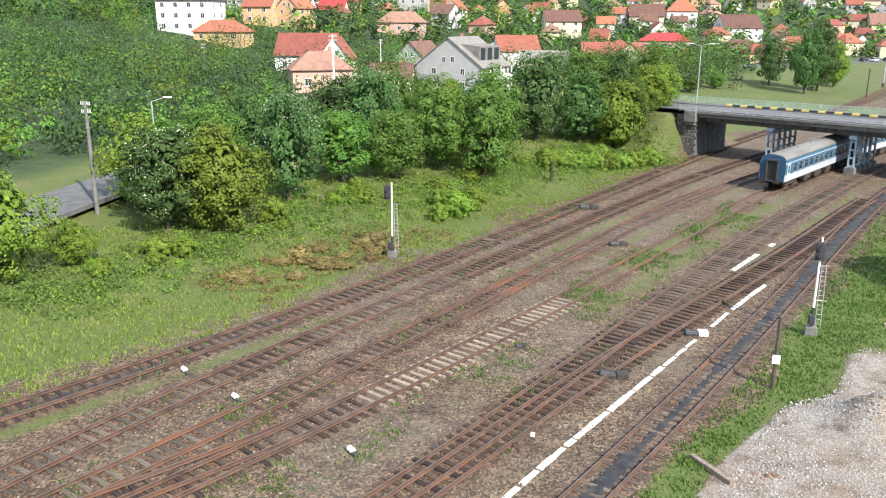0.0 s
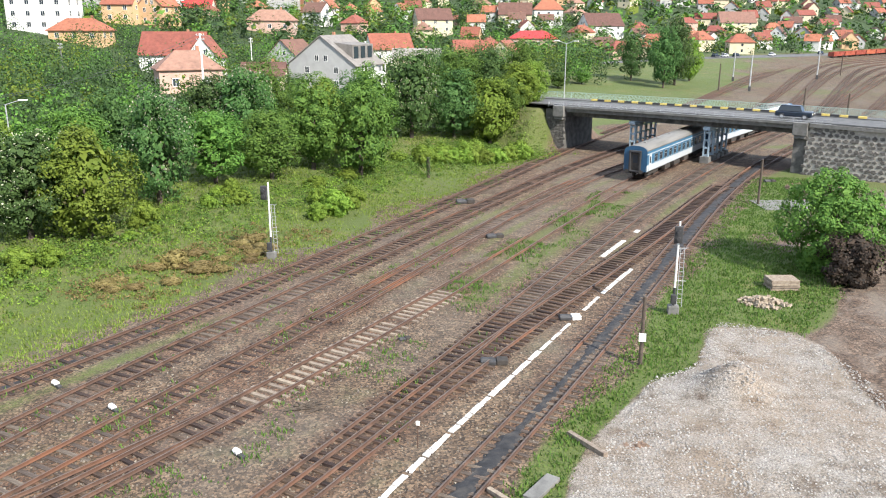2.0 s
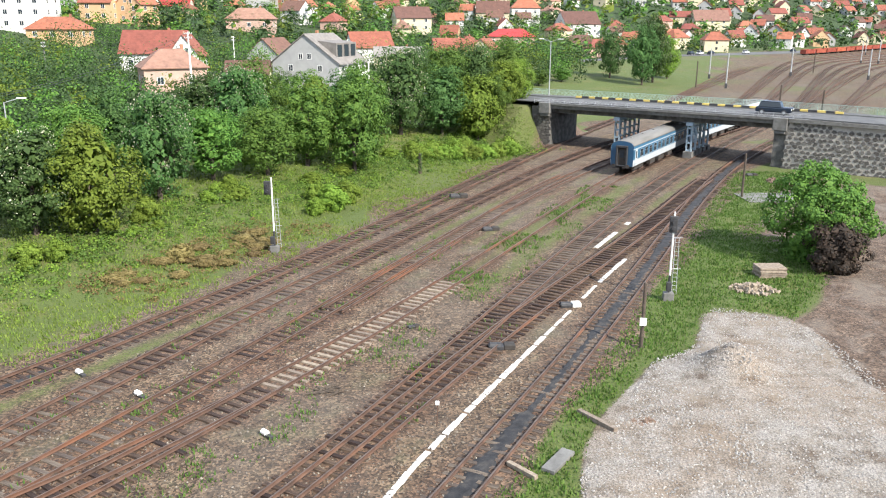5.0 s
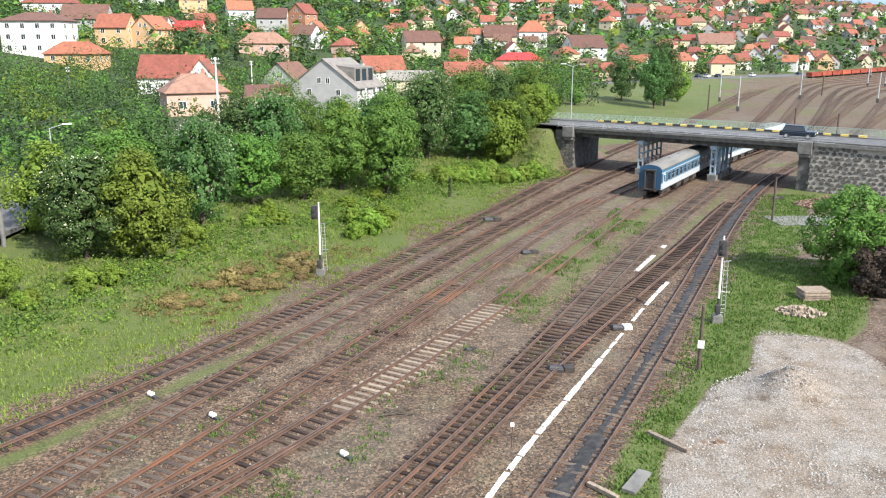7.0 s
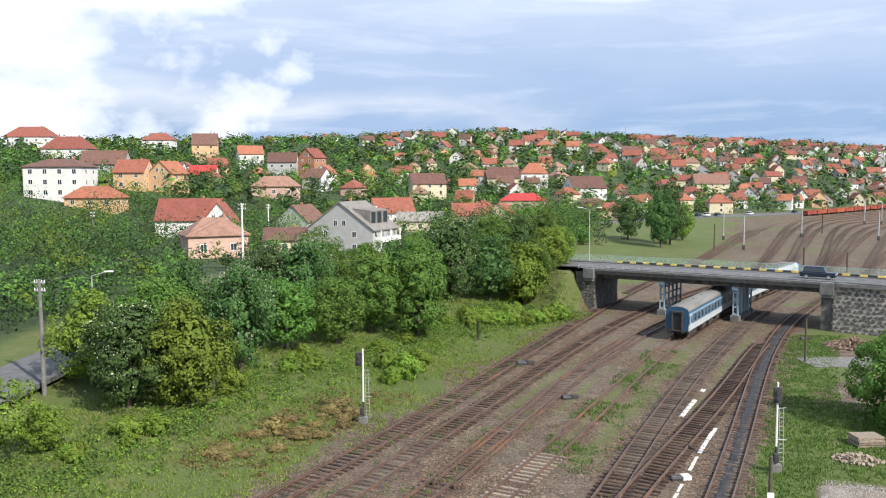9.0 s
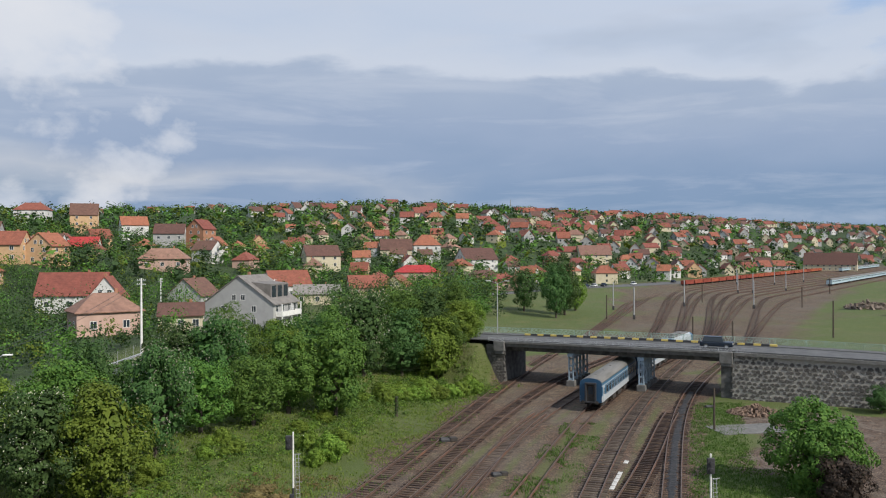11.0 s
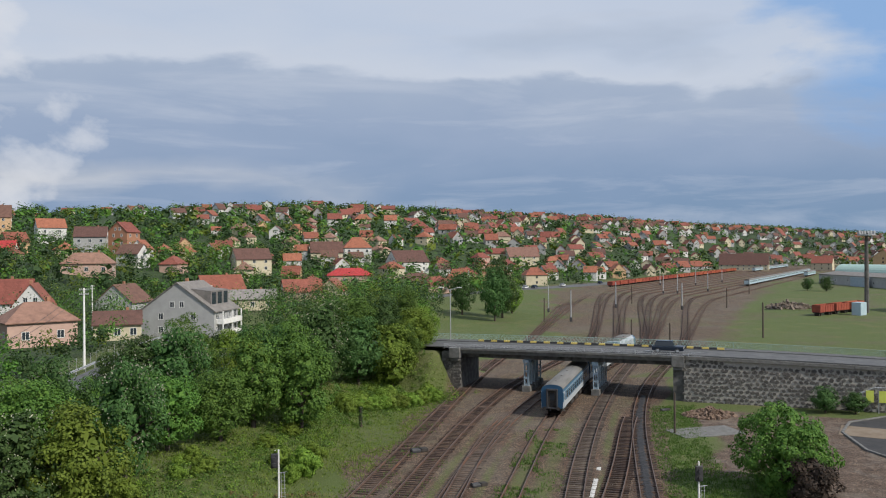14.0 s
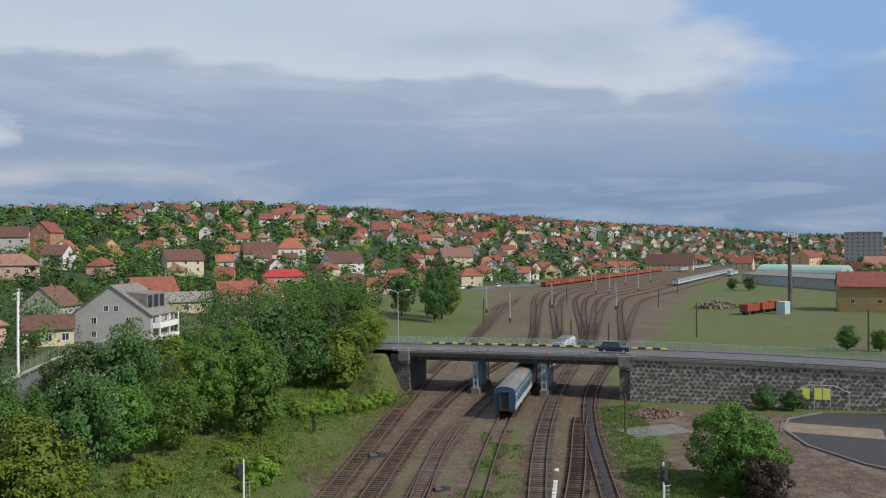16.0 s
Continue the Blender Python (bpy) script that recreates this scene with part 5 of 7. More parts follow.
# the houses that can be told apart; yaw 0 shows the long front, 90 the gable
grey_house = build_house(at(-47.5, 186, 76), 13, 17, 5.8, 6.0, "grey", "grey", rows=2, cols=4, dormer=True, label="large grey gabled house with dormers and white balconies")
for z in (0.2, 3.0):
    bm = bmesh.new()
    soft_box(bm, -5.2, -10.1, z - 0.2, 5.2, -8.5, z, 0.03)
    soft_box(bm, -5.2, -10.1, z, 5.2, -9.95, z + 0.95, 0.03)
    for x in (-5.2, 5.05):
        soft_box(bm, x, -9.95, z, x + 0.15, -8.5, z + 0.95, 0.03)
    part("balcony", bm, "white", grey_house, "white balcony with a solid parapet")
for x in (-5.05, 0.0, 5.05):
    bm = bmesh.new()
    soft_box(bm, x - 0.12, -10.05, -2.8, x + 0.12, -9.8, 5.6, 0.02)
    part("balcony_post", bm, "white", grey_house)
build_house(at(-101, 214, 10), 17, 10, 5.0, 5.4, "white", "red", rows=1, cols=3, label="white house with long brick-red tiled roof")
build_house(at(-90, 209, 100), 9, 8, 5.4, 5.0, "white", "red", rows=1, cols=2, label="white gabled wing with brick-red roof")
build_house(at(-70, 158, 35), 12, 9, 4.6, 3.6, "pink", "tan", rows=1, cols=2, label="plain pink house with hipped tan roof", hip=True)
build_house(at(-59, 171, 15), 9, 7, 3.6, 2.2, "cream", "brown", rows=1, cols=3, label="low cream house with brown roof and veranda")
build_house(at(-76, 236, 75), 11, 11, 4.2, 4.6, "grey", "brown", rows=1, cols=2, label="grey house with steep brown roof")
build_house(at(-149, 272, 5), 11, 10, 6.2, 4.2, "peach", "orange", rows=2, cols=2, label="peach house with orange tiled roof")
build_house(at(-138, 276, 80), 10, 10, 6.6, 4.2, "peach", "orange", rows=2, cols=2, label="peach gabled house with orange tiled roof")
build_house(at(-154, 236, 8), 18, 12, 9.6, 2.6, "white", "brown", rows=3, cols=4, hip=True, label="three-storey white house with dark brown roof")
build_house(at(-176, 300, 12), 17, 11, 7.0, 5.0, "grey", "brown", rows=2, cols=3, label="grey house with broad brown roof")
build_house(at(-140, 232, 5), 16, 9, 3.0, 3.6, "peach", "orange", hip=True, rows=1, cols=3, label="low house with wide orange hipped roof")
build_house(at(-262, 412, 10), 25, 14, 6.5, 7, "white", "red", hip=True, rows=2, cols=4, label="wide white house with red hipped roof")
build_house(at(-340, 494, 10), 30, 16, 9, 7, "white", "red", hip=True, rows=2, cols=5, label="large white house with dark red roof")
build_house(at(-212, 474, 20), 15, 12, 11, 6.5, "peach", "brown", rows=3, cols=2, label="tall orange house with brown roof")
build_house(at(-174, 449, 30), 14, 11, 8.5, 4.6, "white", "orange", rows=2, cols=2, label="tall white house with orange roof")
build_house(at(-134, 390, 10), 14, 11, 8.5, 4.4, "grey", "brown", rows=2, cols=3, label="unfinished grey house with dark roof")
build_house(at(-121, 396, 70), 10, 10, 11.5, 4.4, "brick", "red", rows=3, cols=2, label="unfinished brick house with open floors")
build_house(at(-268, 526, 10), 20, 12, 9, 5, "white", "red", rows=2, cols=4, hip=True, label="white house with red roof on the slope")
build_house(at(-107, 302, 8), 17, 9, 4, 4.0, "pink", "tan", hip=True, rows=1, cols=3, label="low house with tan hipped roof")
build_house(at(-152, 335, 10), 13, 9, 3.2, 3.6, "cream", "scarlet", rows=1, cols=3, label="low house with bright red roof")
build_house(at(-59, 372, 25), 16, 10, 6.0, 4.4, "cream", "brown", rows=2, cols=3, label="yellow house with brown gabled roof")
build_house(at(-15, 381, 5), 21, 12, 4.0, 3.4, "pink", "scarlet", hip=True, rows=1, cols=4, label="low house with wide scarlet roof")
build_house(at(-12, 456, 8), 15, 12, 7.5, 6.0, "white", "orange", hip=True, rows=2, cols=3, label="two-storey house with pyramid orange roof")
build_house(at(-28, 440, 5), 17, 10, 5.5, 5.4, "cream", "brown", rows=1, cols=3, label="house with long brown roof")
build_house(at(16, 450, 30), 21, 12, 5.5, 6.0, "white", "brown", rows=2, cols=3, label="white gabled house with brown roof")
build_house(at(-31, 298, 15), 14, 10, 3.8, 4.0, "pink", "red", rows=1, cols=3, label="low house with red gabled roof")
build_house(at(-20, 306, 80), 13, 9, 3.8, 4.0, "cream", "red", rows=1, cols=3, label="low house with red roof beside trees")
build_house(at(-56, 274, 30), 14, 10, 5.2, 4.6, "white", "orange", rows=1, cols=3, label="white house with orange roof")
build_house(at(-44, 262, 10), 15, 9, 3.6, 2.6, "cream", "grey", rows=1, cols=3, label="low cream house with grey sheet roof")
build_house(at(16, 376, 10), 17, 11, 3.6, 4.2, "white", "brown", hip=True, rows=1, cols=3, label="white bungalow with brown hipped roof")
build_house(at(100, 550, 10), 22, 12, 6.0, 6.0, "cream", "tan", rows=2, cols=3, label="cream house with tan roof near the yard")
build_house(at(122, 532, 70), 12, 10, 4.0, 5.0, "white", "brown", rows=1, cols=2, label="small white gabled house near the yard")
build_house(at(352, 738, -30), 44, 15, 6, 10, "cream", "brown", rows=2, cols=9, label="long station building with steep dark roof")


def far_town():
    rnd = random.Random(77)
    protos = []
    for i, (w, d, h, r, wl, rf, hip) in enumerate(((11, 9, 5.6, 4.2, "white", "red", False), (13, 10, 6, 4.5, "cream", "orange", True), (10, 9, 6.4, 4.0, "white", "orange", False),
                                                   (14, 9, 4.0, 4.0, "pink", "red", True), (12, 10, 6.2, 4.4, "white", "brown", False), (11, 10, 5.6, 4.6, "peach", "orange", False), (13, 9, 5, 4, "cream", "tan", True))):
        p = build_house(Matrix.Translation((-30 + 22 * i, 640 + 9 * (i % 3), ground_z(-30 + 22 * i, 640 + 9 * (i % 3)))), w, d, h, r, wl, rf, hip, rows=2 if h > 5 else 1, cols=1, simple=True, group="houses of the far town")
        protos.append(p)
    placed, remote = [], []
    tries = 0
    while len(placed) < 410 and tries < 20000:
        tries += 1
        bearing, dist = radians(rnd.uniform(-27, 42)), 250 * (1500 / 250) ** rnd.random()
        x, y = -5 + dist * math.sin(bearing), dist * math.cos(bearing)
        d2, s2 = -x * 0.804 + (y - 110) * 0.595, x * 0.595 + (y - 110) * 0.804
        if d2 < 118 and not (d2 < -60 and s2 > 560) and s2 < 900:
            continue
        wood = math.sin(x * 0.011 + 2.0) + math.sin(y * 0.008 - x * 0.004)
        if wood < -0.75 + (0.5 if bearing < 0 else -0.3):
            continue
        if any((x - a) ** 2 + (y - b) ** 2 < (13 + dist * 0.008) ** 2 for a, b in placed):
            continue
        if y < 480 and x < 30 and any((x - a) ** 2 + (y - b) ** 2 < 500 for a, b in ((-101, 214), (-149, 272), (-154, 236), (-107, 302), (-59, 372), (-15, 381), (16, 450), (16, 376), (-31, 298), (-56, 274), (-134, 390))):
            continue
        if dist < 340 and bearing < radians(2):
            continue
        if bearing < radians(8) and rnd.random() < 0.72:
            continue
        placed.append((x, y))
        if dist > 620 or len(placed) > 560:
            remote.append((x, y, rnd.uniform(8, 14), rnd.uniform(7, 10), rnd.uniform(2.8, 5), rnd.uniform(3.2, 5), rnd.choice((0, 70, 20, 90)) * math.pi / 180 + rnd.uniform(-0.4, 0.4)))
            continue
        ob = copy_thing(rnd.choice(protos), Matrix.Translation((x, y, ground_z(x, y))) @ Matrix.Rotation(rnd.choice((0, 70, 20, 90)) * math.pi / 180 + rnd.uniform(-0.4, 0.4), 4, "Z"))
        s = rnd.uniform(0.62, 0.92)
        ob.scale = (s, s, s * rnd.uniform(0.9, 1.1))

    while len(remote) < 820:
        bearing, dist = radians(rnd.uniform(6, 42)), 560 * (1700 / 560) ** rnd.random()
        x, y = -5 + dist * math.sin(bearing), dist * math.cos(bearing)
        d2, s2 = -x * 0.804 + (y - 110) * 0.595, x * 0.595 + (y - 110) * 0.804
        if (d2 < 118 and not (d2 < -60 and s2 > 600) and s2 < 900) or any((x - a) ** 2 + (y - b) ** 2 < 170 for a, b in placed):
            continue
        placed.append((x, y))
        remote.append((x, y, rnd.uniform(8, 13.5), rnd.uniform(7, 10), rnd.uniform(2.6, 4.6), rnd.uniform(3.2, 4.8), rnd.choice((0, 70, 20, 90)) * math.pi / 180 + rnd.uniform(-0.4, 0.4)))
    # the houses furthest off, too small to tell apart
    for name, wl, rf, off in (("distant_houses", "wall_cream", "roof_red", 0), ("distant_houses", "wall_grey", "roof_orange", 1), ("distant_houses", "wall_white", "roof_brown", 2)):
        bm = bmesh.new()
        for i, (x, y, w, d, h, r, a) in enumerate(remote):
            if i % 3 != off:
                continue
            m = Matrix.Translation((x, y, ground_z(x, y))) @ Matrix.Rotation(a, 4, "Z")
            n = len(bm.verts)
            prism(bm, [(-d / 2, -3), (d / 2, -3), (d / 2, h), (0, h + r), (-d / 2, h)], -w / 2, w / 2)
            prism(bm, [(-d / 2 - .5, h - .3), (0, h + r), (d / 2 + .5, h - .3), (d / 2 + .5, h), (0, h + r + .3), (-d / 2 - .5, h)], -w / 2 - .4, w / 2 + .4, 1)
            for k in (-0.28, 0.28):
                box(bm, w * k - 0.6, -d / 2 - 0.06, h * 0.35, w * k + 0.6, -d / 2 + 0.05, h * 0.35 + 1.4, None, 2)
                box(bm, -w / 2 - 0.06, d * k - 0.5, h * 0.35, -w / 2 + 0.05, d * k + 0.5, h * 0.35 + 1.4, None, 2)
            bm.verts.ensure_lookup_table()
            for v in bm.verts[n:]:
                v.co = m @ v.co
        tagged(part(name, bm, [wl, rf, "glass"]), "small red-roofed houses of the distant town", "houses", kind="stuff")


far_town()


def far_woods():
    """Distant tree cover between the houses."""
    rng = np.random.RandomState(17)
    n = 15500
    bearing = np.radians(rng.uniform(-54, 46, n))
    dist = 62 * (2300 / 62) ** (rng.rand(n) ** 0.47)
    x, y = -5 + dist * np.sin(bearing), dist * np.cos(bearing)
    d2, s2 = -x * 0.804 + (y - 110) * 0.595, x * 0.595 + (y - 110) * 0.804
    keep = (((d2 > 108) & (x < np.where(y < 260, -52, 9e9))) | ((d2 > 60) & (y > 150) & (x < 0.09 * y - 8) & (x > -44)) | ((d2 < -60) & (s2 > 420)) | ((x < -54) & (y > 25) & (y < 200)) | (s2 > 880))
    for a, b, r in ((-47, 183, 15), (-101, 212, 17), (-70, 158, 10), (-59, 171, 9), (-149, 270, 14), (-154, 234, 14), (-76, 236, 9), (-107, 302, 11), (-56, 274, 10), (-31, 298, 11), (-15, 381, 14), (-59, 372, 10)):
        toward = np.hypot(a + 5, b)
        ca, cb = a - (a + 5) / toward * r * 0.7, b - b / toward * r * 0.7
        keep &= np.hypot(x - ca, y - cb) > r
    x, y, dist = x[keep], y[keep], dist[keep]
    for label, leaf, sel in (("dark green trees between the distant houses, shade put into their colour", "leaf_far_shade", 0), ("mid-green trees between the distant houses", "leaf_a", 1), ("yellow-green trees between the distant houses", "leaf_c", 2)):
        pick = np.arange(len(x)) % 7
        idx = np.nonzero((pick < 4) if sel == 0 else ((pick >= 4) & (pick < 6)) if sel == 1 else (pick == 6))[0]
        out = []
        for i in idx:
            z = float(height(x[i], y[i]))
            h = rng.uniform(5.0, 10.5) * (1 + dist[i] / 4500) * (0.65 if dist[i] < 175 and x[i] > -75 else 1.0)
            r = h * rng.uniform(0.42, 0.62)
            cl = []
            far = dist[i] > 480
            for _ in range(3 if far else 5):
                d = rng.randn(3)
                d /= np.linalg.norm(d)
                cl.append(((x[i] + d[0] * r * 0.6, y[i] + d[1] * r * 0.6, z + h * 0.48 + d[2] * h * 0.3), r * rng.uniform(0.4, 0.62)))
            if dist[i] > 280:
                out.append(cloud(rng, [((x[i], y[i], z + h * 0.45), r * 0.6)], 4 if far else 10, r * (0.4 if far else 0.24), 1.0))
            out.append(cloud(rng, cl, 7 if far else (18 if dist[i] > 280 else 32), (0.72 if far else (0.37 if dist[i] > 280 else 0.23)) * (1 + dist[i] / 2500), 0.9 if dist[i] > 280 else 0.3))
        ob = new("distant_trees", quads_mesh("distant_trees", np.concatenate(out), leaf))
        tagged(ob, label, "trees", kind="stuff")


far_woods()


# ---- signals, posts and clutter in the yard ----
def build_signal(x, y, head_side, label):
    z = ground_z(x, y)
    sg = thing("railway_signal", label, "railway signal", Matrix.Translation((x, y, z)), group="railway signals")
    bm = bmesh.new()
    soft_box(bm, -0.35, -0.3, -0.3, 0.35, 0.3, 0.55, 0.06)
    part("base", bm, "concrete", sg, "pale concrete base block")
    bm = bmesh.new()
    tube(bm, (0, 0, 0.5), (0, 0, 1.75), 0.085, n=10)
    part("mast_foot", bm, "black", sg)
    bm = bmesh.new()
    tube(bm, (0, 0, 1.75), (0, 0, 6.1), 0.075, 0.06, 10)
    part("mast", bm, "white", sg, "white painted mast")
    bm = bmesh.new()
    for dx in (0.16, 0.4):
        tube(bm, (dx * 1.3, 0.1, 0.4), (dx, 0.02, 4.4), 0.022, n=6)
    for k in range(13):
        zz = 0.7 + 0.3 * k
        tube(bm, (0.16 * 1.25, 0.08, zz), (0.4 * 1.25, 0.08, zz), 0.015, n=5)
    tube(bm, (0, 0, 4.35), (0.62, 0.02, 4.4), 0.02, n=5)
    tube(bm, (0, 0, 2.2), (0.68, 0.05, 2.2), 0.02, n=5)
    part("ladder", bm, "galv", sg)
    bm = bmesh.new()
    soft_box(bm, head_side - 0.26, -0.28, 4.75, head_side + 0.26, -0.06, 5.85, 0.05)
    part("signal_head", bm, "black", sg, "black signal head with round hoods")
    for zz in (5.05, 5.5):
        bm = bmesh.new()
        tube(bm, (head_side, -0.42, zz), (head_side, -0.27, zz), 0.13, n=12)
        part("lens_hood", bm, "black", sg)
    bm = bmesh.new()
    soft_box(bm, -0.22, -0.42, 0.75, 0.12, -0.12, 1.35, 0.04)
    part("junction_box", bm, "black", sg)
    return sg


build_signal(-15.35, 61.0, -0.3, "white lattice-backed railway signal on a concrete base")
build_signal(14.7, 53.7, -0.05, "white railway signal mast with black two-lamp head")


def post(name, x, y, h, r, material, label, z=None, group="", category="post", taper=0.8):
    th = thing(name, label, category, Matrix.Translation((x, y, ground_z(x, y) if z is None else z)), group=group)
    bm = bmesh.new()
    tube(bm, (0, 0, -0.4), (0, 0, h), r, r * taper, 10)
    bmesh.ops.bevel(bm, geom=[e for e in bm.edges if abs(e.verts[0].co.z - h) < 0.01 and abs(e.verts[1].co.z - h) < 0.01], offset=r * 0.25, segments=1, affect="EDGES")
    part("shaft", bm, material, th)
    return th


p = post("wooden_post", 12.1, 44.9, 4.0, 0.12, "bark", "dark weathered wooden post with a white plate")
bm = bmesh.new()
soft_box(bm, -0.19, -0.19, 1.45, 0.19, -0.13, 1.92, 0.01)
part("plate", bm, "white", p, "white metal plate")
post("wooden_post", 26.6, 88.3, 4.7, 0.13, "bark", "dark weathered wooden post in grass")
post("overgrown_post", -9.2, 95.5, 2.4, 0.22, "bark", "short post overgrown with dark ivy")
ivy = cloud(np.random.RandomState(3), [((0, 0, 0.5 + 0.35 * i), 0.3) for i in range(6)], 45, 0.09)
iv = new("ivy", quads_mesh("ivy", ivy, "leaf_b"))
iv.matrix_basis = Matrix.Translation((-9.2, 95.5, ground_z(-9.2, 95.5)))
tagged(iv, "dark ivy climbing a short post", "ivy", kind="stuff")


def lantern(x, y, yaw, label="white point lantern with a dark foot"):
    th = thing("point_lantern", label, "point lantern", Matrix.Translation((x, y, 0)) @ Matrix.Rotation(radians(yaw), 4, "Z") @ Matrix.Diagonal((0.68, 0.68, 0.68, 1)), group="point lanterns")
    bm = bmesh.new()
    soft_box(bm, 0.0, -0.16, -0.02, 0.55, 0.16, 0.2, 0.03)
    part("foot", bm, "black", th)
    bm = bmesh.new()
    tube(bm, (-0.45, 0, 0.25), (0.05, 0, 0.25), 0.2, n=14)
    part("drum", bm, "white", th, "white painted drum")
    return th


lantern(-5.7, 32.0, -35)
lantern(-13.35, 34.95, -30)
lantern(-17.7, 36.9, -30)


def point_machine(x, y, yaw, white=False, s=1.0, label="black greasy point machine beside the rail"):
    th = thing("point_machine", label, "point machine", Matrix.Translation((x, y, 0)) @ Matrix.Rotation(radians(yaw), 4, "Z") @ Matrix.Diagonal((s * 0.9, s * 0.9, s * 0.62, 1)), group="point machines")
    bm = bmesh.new()
    soft_box(bm, -0.55, -0.3, 0.0, 0.25, 0.3, 0.34, 0.06)
    tube(bm, (-0.5, 0, 0.3), (0.1, 0, 0.3), 0.2, n=12)
    part("casing", bm, "black", th)
    bm = bmesh.new()
    soft_box(bm, 0.26, -0.3, 0.0, 0.85, 0.3, 0.42, 0.05)
    part("motor_box", bm, "white" if white else "under", th)
    bm = bmesh.new()
    tube(bm, (-1.6, 0.1, 0.12), (-0.5, 0.1, 0.14), 0.03, n=6)
    tube(bm, (-1.6, -0.1, 0.12), (-0.5, -0.1, 0.14), 0.03, n=6)
    part("rod", bm, "rust", th)
    return th


point_machine(8.0, 51.4, 15, True, 1.1, "black point machine with white motor box")
point_machine(4.0, 43.7, 10, s=1.2)
point_machine(-1.5, 46.2, 40, s=0.6)
point_machine(1.2, 70.4, 20, s=1.2)
point_machine(-3.3, 83.5, 20, s=1.5)
point_machine(30.2, 101.0, 20, s=1.1)


def stake(x, y, h=1.15):
    th = thing("marker_stake", "thin rusty stake with a white painted cap", "stake", Matrix.Translation((x, y, ground_z(x, y))), group="marker stakes")
    bm = bmesh.new()
    tube(bm, (0, 0, -0.2), (0.04, 0, h), 0.025, n=6)
    part("rod", bm, "rust", th)
    bm = bmesh.new()
    soft_box(bm, -0.06, -0.06, h - 0.02, 0.12, 0.06, h + 0.16, 0.02)
    part("cap", bm, "white", th)


stake(1.8, 34.0)
stake(-17.4, 78.0)

# painted white edge strip: blocks set in the ground
edge_line = spline(((0.2, 26.0), (2.15, 32.9), (3.85, 38.2), (6.3, 45.1), (9.5, 54.6), (12.6, 63.0)))
kerb_line = thing("painted_edging", "broken line of white painted edging blocks", "edging", kind="structure")
rk = random.Random(14)
y = 26.0
while y < 62.8:
    ln = rk.uniform(0.55, 0.95)
    gap = y > 46 and y < 57 and rk.random() < 0.4
    if not gap and rk.random() > 0.06:
        a = math.atan(float(edge_line(y + 0.3) - edge_line(y - 0.3)) / 0.6)
        bm = bmesh.new()
        wd = rk.uniform(0.13, 0.17) * (0.7 if 46 < y < 57 else 1)
        soft_box(bm, -wd, -ln / 2, -0.1, wd, ln / 2, 0.05, 0.02)
        b = part("edging_block", bm, "wornwhite", kerb_line)
        b.matrix_basis = Matrix.Translation((float(edge_line(y)), y, rk.uniform(-0.02, 0.0))) @ Matrix.Rotation(-a + rk.uniform(-.05, .05), 4, "Z")
    y += ln + rk.choice((0.0, 0.0, 0.01, 0.03, 0.08))
for yy in (66.5, 67.6, 68.7, 69.8, 70.9, 74.8):
    bm = bmesh.new()
    soft_box(bm, -0.2, -0.5, -0.1, 0.2, 0.5, 0.05, 0.02)
    b = part("edging_block", bm, "wornwhite", kerb_line)
    b.matrix_basis = Matrix.Translation((10.6 + (yy - 66.5) * 0.37, yy, 0)) @ Matrix.Rotation(-0.36, 4, "Z")


def coal_bed():
    """Black coal dust between the rails of the loading track."""
    f = TRACK["T6"]
    rng = np.random.RandomState(6)
    verts, faces = [], []
    ys = np.arange(24, 112, 0.3)
    for i, yy in enumerate(ys):
        thin = 0.3 if 36 < yy < 46 else (0.5 if 46 <= yy < 66 else 0.68)
        wave = 0.5 + 0.5 * math.sin(yy * 0.9) * math.sin(yy * 0.37 + 1)
        wa, wb = thin * rng.uniform(0.5, 1.05), thin * rng.uniform(0.5, 1.05)
        c = float(f(yy))
        for k, o in enumerate((-wa, -wa * 0.5, 0, wb * 0.5, wb)):
            zz = (0.1 if yy > 66 else 0.05 + 0.03 * (0.3 + wave)) + rng.uniform(-0.03, 0.012)
            verts.append((c + o, yy, -0.02 if k in (0, 4) else zz))
    for i in range(len(ys) - 1):
        for k in range(4):
            a = i * 5 + k
            faces.append((a, a + 1, a + 6, a + 5))
    ob = raw_mesh("coal_dust", verts, faces, "coal")
    tagged(ob, "black coal dust heaped between the rails", "coal dust", kind="stuff")
    # the same between the outermost rails, far thinner
    f = TRACK["T0"]
    verts, faces = [], []
    ys = np.arange(24, 47, 0.4)
    for yy in ys:
        w = 0.4 * rng.uniform(0.5, 1.1)
        for k, o in enumerate((-w, 0, w)):
            verts.append((float(f(yy)) + o, yy, -0.02 if k != 1 else 0.03 + rng.uniform(-0.03, 0.012)))
    for i in range(len(ys) - 1):
        for k in range(2):
            a = i * 3 + k
            faces.append((a, a + 1, a + 4, a + 3))
    ob = raw_mesh("coal_dust", verts, faces, "coal")
    tagged(ob, "thin dark oily strip between the outer rails", "coal dust", kind="stuff")


coal_bed()


def slab_stack(x, y, yaw):
    st = thing("slab_stack", "stack of pale concrete slabs on grass", "slab stack", Matrix.Translation((x, y, 0)) @ Matrix.Rotation(radians(yaw), 4, "Z"))
    for i in range(4):
        bm = bmesh.new()
        soft_box(bm, -1.0, -0.7, 0.0 + i * 0.2, 1.0, 0.7, 0.17 + i * 0.2, 0.02)
        b = part("slab", bm, "conc_sl", st)
        b.matrix_basis = pose(0.05 * math.sin(i * 2.1), 0.05 * math.cos(i * 1.7), 0.0, 0, 0, 4 * math.sin(i * 3.3))
    return st


slab_stack(22.8, 60.3, 12)


